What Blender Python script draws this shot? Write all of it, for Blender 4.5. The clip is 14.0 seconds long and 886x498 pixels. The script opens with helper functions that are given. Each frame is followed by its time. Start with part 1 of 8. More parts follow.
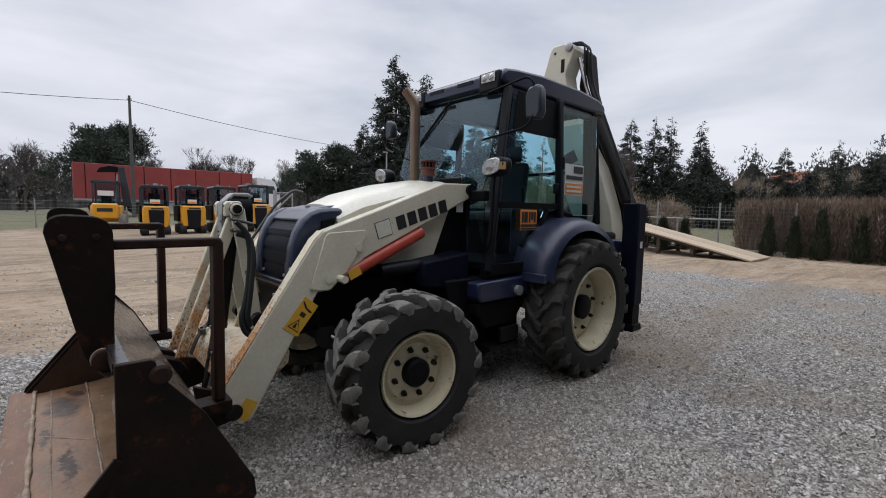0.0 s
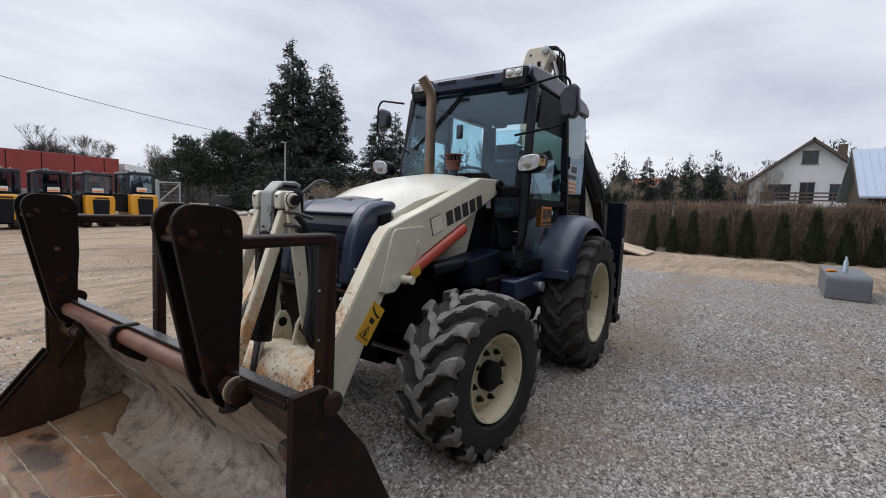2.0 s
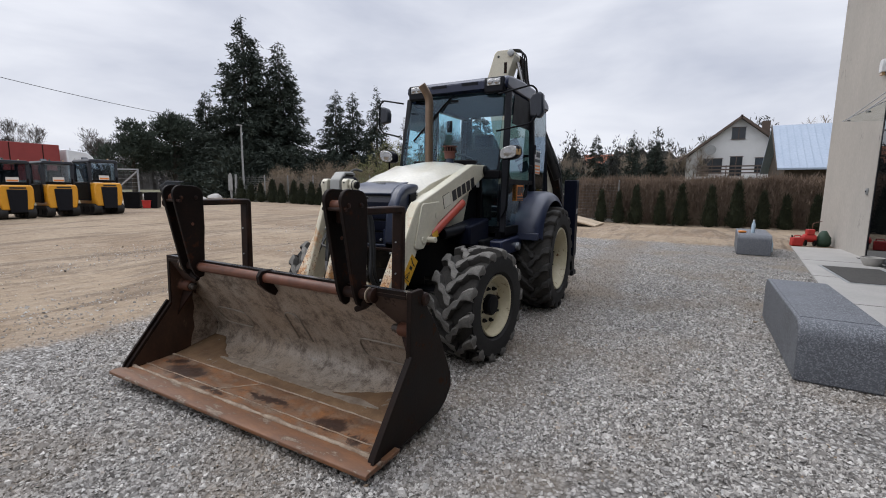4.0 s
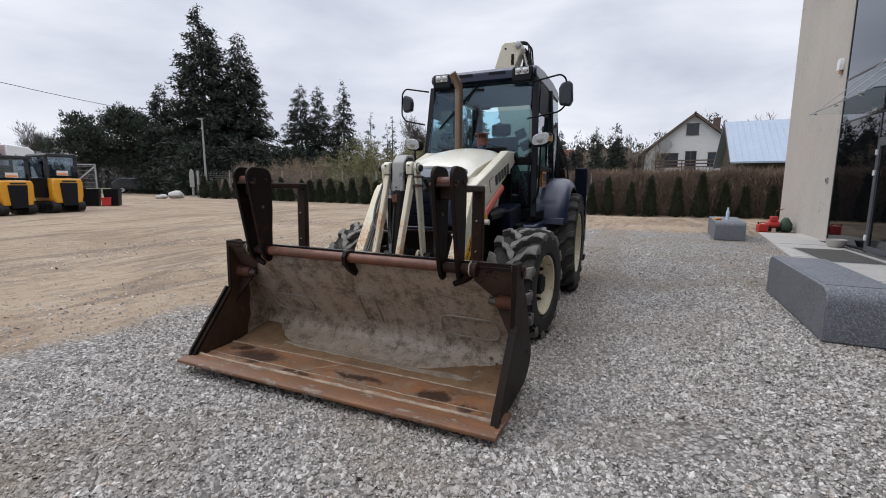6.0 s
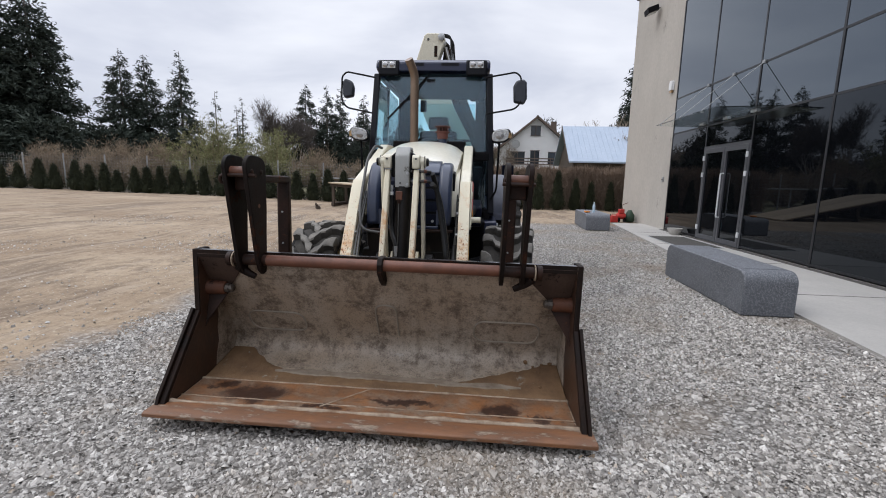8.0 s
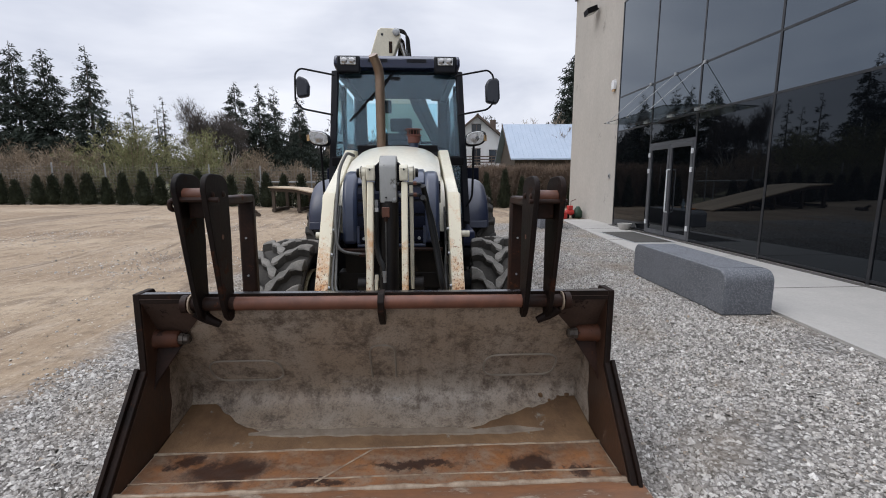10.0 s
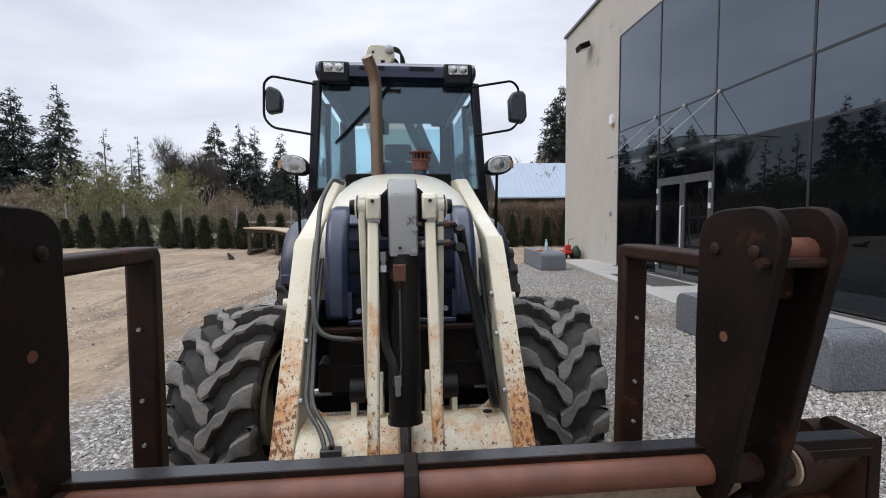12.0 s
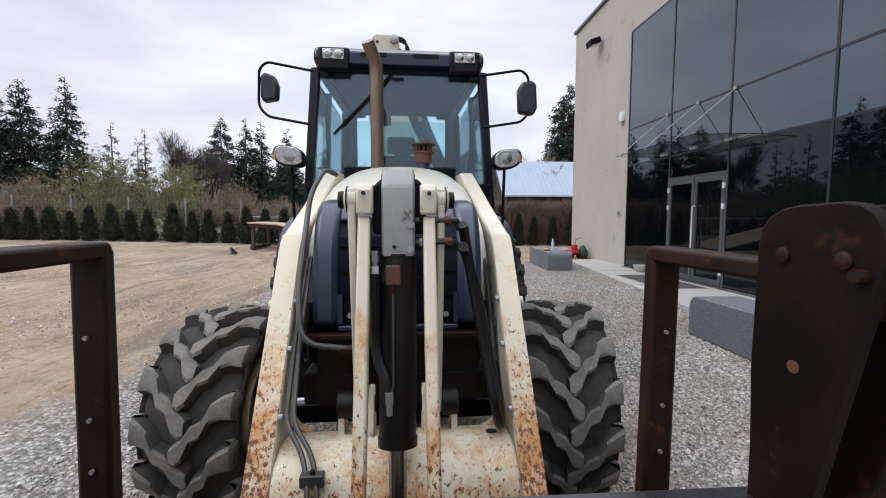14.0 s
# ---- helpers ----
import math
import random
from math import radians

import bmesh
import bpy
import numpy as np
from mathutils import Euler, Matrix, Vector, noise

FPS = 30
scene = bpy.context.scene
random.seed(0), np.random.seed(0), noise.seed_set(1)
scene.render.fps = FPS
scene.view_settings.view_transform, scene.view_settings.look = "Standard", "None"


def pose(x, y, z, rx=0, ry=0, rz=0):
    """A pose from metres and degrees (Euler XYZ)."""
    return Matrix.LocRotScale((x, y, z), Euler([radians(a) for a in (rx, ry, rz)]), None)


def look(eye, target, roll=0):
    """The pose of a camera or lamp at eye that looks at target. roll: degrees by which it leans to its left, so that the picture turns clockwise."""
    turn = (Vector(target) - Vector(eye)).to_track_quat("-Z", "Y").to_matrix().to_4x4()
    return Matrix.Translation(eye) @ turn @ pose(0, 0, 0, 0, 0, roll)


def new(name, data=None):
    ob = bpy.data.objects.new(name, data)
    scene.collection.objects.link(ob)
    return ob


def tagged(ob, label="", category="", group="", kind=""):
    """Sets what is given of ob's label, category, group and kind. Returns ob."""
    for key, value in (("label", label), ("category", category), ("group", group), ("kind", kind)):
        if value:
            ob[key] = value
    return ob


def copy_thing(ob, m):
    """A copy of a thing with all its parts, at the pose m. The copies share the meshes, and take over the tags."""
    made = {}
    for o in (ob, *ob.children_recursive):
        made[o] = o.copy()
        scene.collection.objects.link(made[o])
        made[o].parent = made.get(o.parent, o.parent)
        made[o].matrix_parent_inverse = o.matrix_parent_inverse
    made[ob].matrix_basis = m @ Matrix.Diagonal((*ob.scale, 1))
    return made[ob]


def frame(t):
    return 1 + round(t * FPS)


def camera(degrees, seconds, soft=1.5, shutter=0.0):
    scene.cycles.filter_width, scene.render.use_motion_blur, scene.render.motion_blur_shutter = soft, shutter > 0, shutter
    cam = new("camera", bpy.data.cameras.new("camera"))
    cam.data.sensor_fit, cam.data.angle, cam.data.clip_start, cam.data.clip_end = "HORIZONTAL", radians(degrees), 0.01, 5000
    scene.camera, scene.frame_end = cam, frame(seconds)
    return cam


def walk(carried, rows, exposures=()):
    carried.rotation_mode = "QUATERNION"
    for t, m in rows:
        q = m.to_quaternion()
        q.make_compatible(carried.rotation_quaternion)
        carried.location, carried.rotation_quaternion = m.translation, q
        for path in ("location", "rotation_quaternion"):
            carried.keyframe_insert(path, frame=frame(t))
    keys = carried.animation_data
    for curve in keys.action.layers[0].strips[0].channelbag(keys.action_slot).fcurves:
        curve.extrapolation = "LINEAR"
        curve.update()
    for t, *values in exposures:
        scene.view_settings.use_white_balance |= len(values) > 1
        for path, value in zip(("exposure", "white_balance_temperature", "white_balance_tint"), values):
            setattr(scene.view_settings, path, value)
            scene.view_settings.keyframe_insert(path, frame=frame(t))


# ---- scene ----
cam = camera(91.1, 14.0, 1.0)
PATH = [
    (0, (0.152, -3.238, 1.473), (1.458, -1.735, 1.296), 1.1),
    (0.5, (0.053, -2.932, 1.457), (1.409, -1.474, 1.271), 1.2),
    (1, (-0.038, -2.599, 1.439), (1.431, -1.257, 1.241), 1.6),
    (1.5, (-0.226, -2.365, 1.438), (1.350, -1.148, 1.245), 1.9),
    (2, (-0.520, -2.257, 1.433), (1.116, -1.120, 1.253), 2.1),
    (2.5, (-0.846, -2.326, 1.417), (0.820, -1.234, 1.238), 1.8),
    (3, (-1.124, -2.369, 1.431), (0.563, -1.312, 1.236), 1.4),
    (3.5, (-1.436, -2.407, 1.431), (0.284, -1.417, 1.190), 0.9),
    (4, (-1.727, -2.497, 1.421), (0.004, -1.531, 1.154), 0.6),
    (4.2, (-1.833, -2.519, 1.413), (-0.096, -1.568, 1.135), 0.5),
    (6.3, (-2.211, -1.621, 1.297), (-0.379, -0.874, 1.007), 0.5),
    (6.5, (-2.220, -1.492, 1.331), (-0.360, -0.825, 1.025), 1.6),
    (7, (-2.269, -1.181, 1.336), (-0.360, -0.666, 1.036), 1.9),
    (7.5, (-2.249, -0.873, 1.326), (-0.309, -0.491, 1.025), 1.3),
    (8, (-2.256, -0.584, 1.322), (-0.287, -0.412, 1.012), 1.2),
    (8.2, (-2.242, -0.478, 1.334), (-0.269, -0.412, 1.015), 1.7),
    (10.3, (-1.667, -0.167, 1.415), (0.309, -0.294, 1.137), -0.7),
    (10.5, (-1.526, -0.125, 1.419), (0.458, -0.273, 1.212), -0.8),
    (11, (-1.212, -0.065, 1.426), (0.773, -0.234, 1.256), -0.8),
    (11.5, (-0.894, -0.047, 1.421), (1.093, -0.217, 1.271), -0.8),
    (12, (-0.687, 0.002, 1.407), (1.301, -0.169, 1.268), -0.7),
    (12.5, (-0.565, 0.048, 1.397), (1.423, -0.122, 1.261), -0.7),
    (13, (-0.496, 0.019, 1.407), (1.492, -0.148, 1.270), -0.6),
    (13.5, (-0.465, -0.028, 1.402), (1.524, -0.188, 1.259), -0.2),
    (14, (-0.490, -0.031, 1.400), (1.499, -0.179, 1.250), 0.1),
]
walk(cam, [(t, look(eye, target, roll)) for t, eye, target, roll in PATH], [(0, -0.28), (2.5, -0.18), (4, -0.20), (8, -0.06), (10.5, -0.10), (11, -0.12), (11.5, -0.06), (12.5, 0.02), (14, 0.03)])

# ---- world and light: an overcast day ----
SUN_EL, SUN_AZ = 48.0, 12.0
world = bpy.data.worlds.new("world")
scene.world = world
world.use_nodes = True
wn, wl = world.node_tree.nodes, world.node_tree.links
wn.clear()
w_out = wn.new("ShaderNodeOutputWorld")
w_bg = wn.new("ShaderNodeBackground")
w_sky = wn.new("ShaderNodeTexSky")
w_sky.sky_type, w_sky.sun_disc = "NISHITA", False
w_sky.sun_elevation, w_sky.sun_rotation = radians(SUN_EL), radians(SUN_AZ)
w_sky.air_density, w_sky.dust_density = 1.0, 3.0
w_dim = wn.new("ShaderNodeVectorMath")
w_dim.operation = "SCALE"
w_dim.inputs["Scale"].default_value = 0.10
w_co = wn.new("ShaderNodeTexCoord")
w_map = wn.new("ShaderNodeMapping")
w_map.inputs["Scale"].default_value = (1.0, 1.0, 3.2)
w_noise = wn.new("ShaderNodeTexNoise")
w_noise.inputs["Scale"].default_value = 2.1
w_noise.inputs["Detail"].default_value = 5.0
w_noise.inputs["Roughness"].default_value = 0.52
w_noise.inputs["Distortion"].default_value = 0.35
w_ramp = wn.new("ShaderNodeValToRGB")
w_ramp.color_ramp.elements[0].position, w_ramp.color_ramp.elements[0].color = 0.30, (0.548, 0.586, 0.700, 1)
w_ramp.color_ramp.elements[1].position, w_ramp.color_ramp.elements[1].color = 0.68, (0.885, 0.910, 0.990, 1)
w_mix = wn.new("ShaderNodeMix")
w_mix.data_type = "RGBA"
w_mix.inputs["Factor"].default_value = 0.94
wl.new(w_sky.outputs["Color"], w_dim.inputs[0])
wl.new(w_co.outputs["Generated"], w_map.inputs["Vector"])
wl.new(w_map.outputs["Vector"], w_noise.inputs["Vector"])
wl.new(w_noise.outputs["Fac"], w_ramp.inputs["Fac"])
wl.new(w_dim.outputs["Vector"], w_mix.inputs["A"])
wl.new(w_ramp.outputs["Color"], w_mix.inputs["B"])
wl.new(w_mix.outputs["Result"], w_bg.inputs["Color"])
# an overcast sky is some times brighter overhead than low down
w_sep = wn.new("ShaderNodeSeparateXYZ")
w_high = wn.new("ShaderNodeMapRange")
w_high.interpolation_type = "SMOOTHSTEP"
for key, val in (("From Min", 0.38), ("From Max", 0.95), ("To Min", 1.15), ("To Max", 3.3)):
    w_high.inputs[key].default_value = val
wl.new(w_co.outputs["Generated"], w_sep.inputs["Vector"])
wl.new(w_sep.outputs["Z"], w_high.inputs["Value"])
wl.new(w_high.outputs["Result"], w_bg.inputs["Strength"])
wl.new(w_bg.outputs["Background"], w_out.inputs["Surface"])

sun = new("sun", bpy.data.lights.new("sun", "SUN"))
sun.data.energy, sun.data.angle, sun.data.color = 0.8, radians(40), (1.0, 0.97, 0.92)
sun.matrix_world = pose(0, 0, 40, 90 - SUN_EL, 0, SUN_AZ - 180)


# ---- materials ----
def nodes_of(name):
    m = bpy.data.materials.new(name)
    m.use_nodes = True
    n, l = m.node_tree.nodes, m.node_tree.links
    return m, n, l, n["Principled BSDF"]


def ramp(n, stops):
    r = n.new("ShaderNodeValToRGB")
    e = r.color_ramp.elements
    while len(e) < len(stops):
        e.new(0.5)
    for k, (p, c) in enumerate(stops):
        e[k].position, e[k].color = p, (*c, 1)
    return r


def noise_at(n, l, co, scale, detail=4.0, rough=0.6, stretch=None):
    if stretch:
        mp = n.new("ShaderNodeMapping")
        mp.inputs["Scale"].default_value = stretch
        l.new(co, mp.inputs["Vector"])
        co = mp.outputs["Vector"]
    t = n.new("ShaderNodeTexNoise")
    t.inputs["Scale"].default_value, t.inputs["Detail"].default_value, t.inputs["Roughness"].default_value = scale, detail, rough
    l.new(co, t.inputs["Vector"])
    return t


def mixer(n, l, fac, a, b, mode="MIX"):
    x = n.new("ShaderNodeMix")
    x.data_type, x.blend_type = "RGBA", mode
    for key, val in (("Factor", fac), ("A", a), ("B", b)):
        if isinstance(val, (int, float)):
            x.inputs[key].default_value = val
        elif isinstance(val, tuple):
            x.inputs[key].default_value = (*val, 1)
        else:
            l.new(val, x.inputs[key])
    return x.outputs["Result"]


def bumped(n, l, bsdf, height, strength, distance):
    b = n.new("ShaderNodeBump")
    b.inputs["Strength"].default_value, b.inputs["Distance"].default_value = strength, distance
    l.new(height, b.inputs["Height"])
    l.new(b.outputs["Normal"], bsdf.inputs["Normal"])


def surface(name, base, base2, rough=0.6, metal=0.0, scale=6.0, fine=60.0, bump=0.15, dist=0.004, stain=None, stain_at=0.62, stain_scale=9.0, random=0.0, coat=0.0, stretch=None, stain_rough=0.85, spec=0.5):
    """Two tones in large and fine noise, stains with a sharp edge, fine relief."""
    m, n, l, p = nodes_of(name)
    co = n.new("ShaderNodeTexCoord").outputs["Object"]
    big, small = noise_at(n, l, co, scale, 5, 0.6, stretch), noise_at(n, l, co, fine, 3, 0.6, stretch)
    col = mixer(n, l, ramp_of(n, l, big, 0.35, 0.68), base, base2)
    col = mixer(n, l, ramp_of(n, l, small, 0.3, 0.7), col, mixer(n, l, 0.5, col, tuple(c * 0.72 for c in base)))
    r = n.new("ShaderNodeMapRange")
    r.inputs["To Min"].default_value, r.inputs["To Max"].default_value = max(0.02, rough - 0.12), min(1, rough + 0.15)
    l.new(big.outputs["Fac"], r.inputs["Value"])
    rough_out = r.outputs["Result"]
    if stain:
        s = noise_at(n, l, co, stain_scale, 8, 0.72, stretch)
        f = ramp_of(n, l, s, stain_at, stain_at + 0.05)
        col = mixer(n, l, f, col, mixer(n, l, ramp_of(n, l, small, 0.35, 0.65), stain, tuple(c * 0.5 for c in stain)))
        mm = n.new("ShaderNodeMix")
        l.new(f, mm.inputs["Factor"])
        l.new(rough_out, mm.inputs["A"])
        mm.inputs["B"].default_value = stain_rough
        rough_out = mm.outputs["Result"]
    if random:
        g = n.new("ShaderNodeObjectInfo")
        hsv = n.new("ShaderNodeHueSaturation")
        k = n.new("ShaderNodeMapRange")
        k.inputs["To Min"].default_value, k.inputs["To Max"].default_value = 1 - random, 1 + random
        l.new(g.outputs["Random"], k.inputs["Value"])
        l.new(k.outputs["Result"], hsv.inputs["Value"])
        l.new(col, hsv.inputs["Color"])
        col = hsv.outputs["Color"]
    l.new(col, p.inputs["Base Color"])
    l.new(rough_out, p.inputs["Roughness"])
    p.inputs["Metallic"].default_value = metal
    p.inputs["Specular IOR Level"].default_value = spec
    p.inputs["Coat Weight"].default_value = coat
    p.inputs["Coat Roughness"].default_value = 0.12
    bumped(n, l, p, small.outputs["Fac"], bump, dist)
    return m


def ramp_of(n, l, tex, a, b):
    r = ramp(n, [(a, (0, 0, 0)), (b, (1, 1, 1))])
    l.new(tex.outputs["Fac"], r.inputs["Fac"])
    return r.outputs["Color"]


def leafy(name, a, b, rough=0.75, scale=0.6):
    """Foliage: a tone for each clump and slow drift over the crown."""
    m, n, l, p = nodes_of(name)
    g = n.new("ShaderNodeNewGeometry")
    co = n.new("ShaderNodeTexCoord").outputs["Object"]
    col = mixer(n, l, g.outputs["Random Per Island"], a, b)
    col = mixer(n, l, ramp_of(n, l, noise_at(n, l, co, scale, 3), 0.35, 0.7), col, mixer(n, l, 0.5, col, tuple(c * 0.5 for c in a)))
    l.new(col, p.inputs["Base Color"])
    p.inputs["Roughness"].default_value = rough
    p.inputs["Specular IOR Level"].default_value = 0.25
    return m


def worn_back_plate():
    """Bare bucket steel: warm grey with dark mottling, pale scuffs and fine scratches."""
    m, n, l, p = nodes_of("worn_grey_steel")
    co = n.new("ShaderNodeTexCoord").outputs["Object"]
    broad, mottle, grain, scuff = noise_at(n, l, co, 2.2, 5, 0.6), noise_at(n, l, co, 8, 12, 0.80), noise_at(n, l, co, 75, 6, 0.8), noise_at(n, l, co, 5, 10, 0.8, (1, 0.5, 1))
    col = mixer(n, l, ramp_of(n, l, broad, 0.35, 0.65), (0.36, 0.28, 0.205), (0.40, 0.342, 0.28))
    col = mixer(n, l, ramp_of(n, l, mottle, 0.47, 0.61), col, (0.140, 0.108, 0.083))
    drips = noise_at(n, l, co, 9, 6, 0.7, (0.18, 1.6, 0.18))
    col = mixer(n, l, ramp_of(n, l, drips, 0.52, 0.70), col, mixer(n, l, 0.35, col, (0.10, 0.076, 0.058)))
    col = mixer(n, l, ramp_of(n, l, scuff, 0.60, 0.70), col, (0.44, 0.405, 0.36))
    col = mixer(n, l, ramp_of(n, l, grain, 0.50, 0.66), col, mixer(n, l, 0.6, col, (0.07, 0.05, 0.038)))
    l.new(col, p.inputs["Base Color"])
    l.new(ramp_of(n, l, mottle, -0.6, 1.1), p.inputs["Roughness"])
    p.inputs["Metallic"].default_value = 0.1
    p.inputs["Specular IOR Level"].default_value = 0.3
    bumped(n, l, p, grain.outputs["Fac"], 0.25, 0.003)
    return m


def floor_plate():
    """Bucket floor: orange rust, brown scale, grey mud film, and large soft oil stains."""
    m, n, l, p = nodes_of("rust_stained_floor_plate")
    co = n.new("ShaderNodeTexCoord").outputs["Object"]
    broad, mid, fine = noise_at(n, l, co, 3.0, 7, 0.7, (1.8, 1, 1)), noise_at(n, l, co, 12, 8, 0.75, (1.6, 1, 1)), noise_at(n, l, co, 60, 5, 0.75)
    col = mixer(n, l, ramp_of(n, l, broad, 0.36, 0.64), (0.245, 0.104, 0.040), (0.115, 0.062, 0.036))
    col = mixer(n, l, ramp_of(n, l, mid, 0.46, 0.68), col, mixer(n, l, 0.7, col, (0.25, 0.195, 0.14)))
    col = mixer(n, l, ramp_of(n, l, fine, 0.52, 0.68), col, mixer(n, l, 0.55, col, (0.045, 0.024, 0.014)))
    wob = n.new("ShaderNodeVectorMath")
    wob.operation = "MULTIPLY_ADD"
    wob.inputs[1].default_value, wob.inputs[2].default_value = (0.26, 0.46, 0), (-0.13, -0.23, 0)
    l.new(noise_at(n, l, co, 7, 6, 0.7).outputs["Color"], wob.inputs[0])
    moved = n.new("ShaderNodeVectorMath")
    l.new(co, moved.inputs[0]), l.new(wob.outputs["Vector"], moved.inputs[1])
    for x, y, rx, ry in ((0.09, 0.70, 0.11, 0.24), (0.08, -0.76, 0.09, 0.16), (0.11, -0.16, 0.035, 0.30), (0.0, 0.30, 0.03, 0.20), (0.02, -0.98, 0.04, 0.07), (0.17, 0.95, 0.05, 0.12)):
        off = n.new("ShaderNodeVectorMath")
        off.operation = "SUBTRACT"
        off.inputs[1].default_value = (x, y, 0)
        l.new(moved.outputs["Vector"], off.inputs[0])
        flat = n.new("ShaderNodeVectorMath")
        flat.operation = "MULTIPLY"
        flat.inputs[1].default_value = (1 / rx, 1 / ry, 0)
        l.new(off.outputs["Vector"], flat.inputs[0])
        far = n.new("ShaderNodeVectorMath")
        far.operation = "LENGTH"
        l.new(flat.outputs["Vector"], far.inputs[0])
        soft = ramp(n, [(0.55, (0.97, 0.97, 0.97)), (1.0, (0, 0, 0))])
        l.new(far.outputs["Value"], soft.inputs["Fac"])
        col = mixer(n, l, soft.outputs["Color"], col, (0.032, 0.014, 0.008))
    l.new(col, p.inputs["Base Color"])
    l.new(ramp_of(n, l, mid, -0.1, 1.0), p.inputs["Roughness"])
    bumped(n, l, p, mid.outputs["Fac"], 0.25, 0.004)
    return m


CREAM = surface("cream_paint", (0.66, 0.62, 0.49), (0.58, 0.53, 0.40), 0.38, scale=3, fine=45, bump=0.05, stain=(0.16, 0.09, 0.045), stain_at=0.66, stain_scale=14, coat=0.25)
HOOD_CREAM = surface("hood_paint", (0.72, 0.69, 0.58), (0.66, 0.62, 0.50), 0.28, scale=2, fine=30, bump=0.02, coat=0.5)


def arm_edge(name, top, low_z, most):
    """Cream paint that rust has eaten the more, the nearer the bucket."""
    m, n, l, p = nodes_of(name)
    co = n.new("ShaderNodeTexCoord").outputs["Object"]
    sep = n.new("ShaderNodeSeparateXYZ")
    l.new(co, sep.inputs["Vector"])
    low = n.new("ShaderNodeMapRange")
    for key, val in (("From Min", top), ("From Max", low_z), ("To Min", -0.12), ("To Max", most)):
        low.inputs[key].default_value = val
    l.new(sep.outputs["Z"], low.inputs["Value"])
    spots, broad, fine = noise_at(n, l, co, 70, 6, 0.72, (1, 1, 0.6)), noise_at(n, l, co, 7, 8, 0.78), noise_at(n, l, co, 140, 3)
    add = n.new("ShaderNodeMath")
    l.new(spots.outputs["Fac"], add.inputs[0]), l.new(low.outputs["Result"], add.inputs[1])
    add2 = n.new("ShaderNodeMath")
    l.new(broad.outputs["Fac"], add2.inputs[0]), l.new(low.outputs["Result"], add2.inputs[1])
    r1, r2 = ramp(n, [(0.60, (0, 0, 0)), (0.64, (1, 1, 1))]), ramp(n, [(0.48, (0, 0, 0)), (0.66, (0.85, 0.85, 0.85))])
    l.new(add.outputs[0], r1.inputs["Fac"]), l.new(add2.outputs[0], r2.inputs["Fac"])
    col = mixer(n, l, r2.outputs["Color"], (0.62, 0.565, 0.425), (0.48, 0.185, 0.026))
    col = mixer(n, l, r1.outputs["Color"], col, mixer(n, l, ramp_of(n, l, fine, 0.35, 0.65), (0.26, 0.088, 0.020), (0.085, 0.032, 0.012)))
    l.new(col, p.inputs["Base Color"])
    p.inputs["Roughness"].default_value = 0.6
    bumped(n, l, p, spots.outputs["Fac"], 0.15, 0.004)
    return m


RIM_CREAM = surface("rim_paint", (0.58, 0.52, 0.36), (0.47, 0.405, 0.265), 0.5, scale=6, fine=50, bump=0.06, stain=(0.14, 0.06, 0.022), stain_at=0.585, stain_scale=8)
NAVY = surface("navy_paint", (0.010, 0.015, 0.042), (0.015, 0.021, 0.052), 0.34, spec=0.35, scale=3, fine=60, bump=0.03, coat=0.35)
NAVY_NOSE = surface("steel_blue_nose_paint", (0.016, 0.024, 0.052), (0.026, 0.037, 0.070), 0.35, spec=0.5, scale=4, fine=50, bump=0.03, coat=0.3)
NAVY_DARK = surface("dark_navy_paint", (0.0045, 0.006, 0.014), (0.008, 0.010, 0.020), 0.4, spec=0.07, scale=3, fine=60, bump=0.05)
NAVY_FENDER = surface("satin_navy_mudguard", (0.013, 0.018, 0.042), (0.022, 0.029, 0.058), 0.36, spec=0.5, scale=3, fine=50, bump=0.04, coat=0.2)
STEEL_PIPE = surface("grey_steel_pipe", (0.085, 0.085, 0.08), (0.045, 0.043, 0.04), 0.4, metal=0.4, scale=7, fine=60, bump=0.05)
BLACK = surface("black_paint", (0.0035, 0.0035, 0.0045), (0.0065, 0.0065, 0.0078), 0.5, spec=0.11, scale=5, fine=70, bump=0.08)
GREASY = surface("greasy_black_steel", (0.005, 0.0045, 0.0045), (0.014, 0.011, 0.009), 0.42, spec=0.2, scale=8, fine=60, bump=0.2, stain=(0.06, 0.045, 0.03), stain_at=0.62)
RUST_DARK = surface("dark_rusty_steel", (0.006, 0.004, 0.0033), (0.022, 0.011, 0.007), 0.55, spec=0.15, scale=4, fine=70, bump=0.25, stain=(0.065, 0.023, 0.010), stain_at=0.585, stain_scale=7)
RUST_PIPE = surface("rusty_brown_pipe", (0.150, 0.056, 0.031), (0.080, 0.033, 0.020), 0.45, spec=0.4, scale=9, fine=80, bump=0.15, stain=(0.30, 0.20, 0.15), stain_at=0.70, stain_scale=20)
RUST_PIPE_DARK = surface("dark_brown_plate", (0.042, 0.024, 0.017), (0.075, 0.046, 0.034), 0.55, spec=0.3, scale=6, fine=60, bump=0.2, stain=(0.02, 0.012, 0.009), stain_at=0.58, stain_scale=9)
RUST_FRAME = surface("rust_brown_bar", (0.012, 0.006, 0.0042), (0.040, 0.016, 0.009), 0.5, spec=0.2, scale=5, fine=70, bump=0.25, stain=(0.10, 0.036, 0.015), stain_at=0.60, stain_scale=11)
FORK_BLACK = surface("blackened_fork_steel", (0.0045, 0.0032, 0.0028), (0.017, 0.008, 0.0053), 0.55, spec=0.14, scale=3.0, fine=60, bump=0.3, stain=(0.046, 0.017, 0.0085), stain_at=0.57, stain_scale=5)
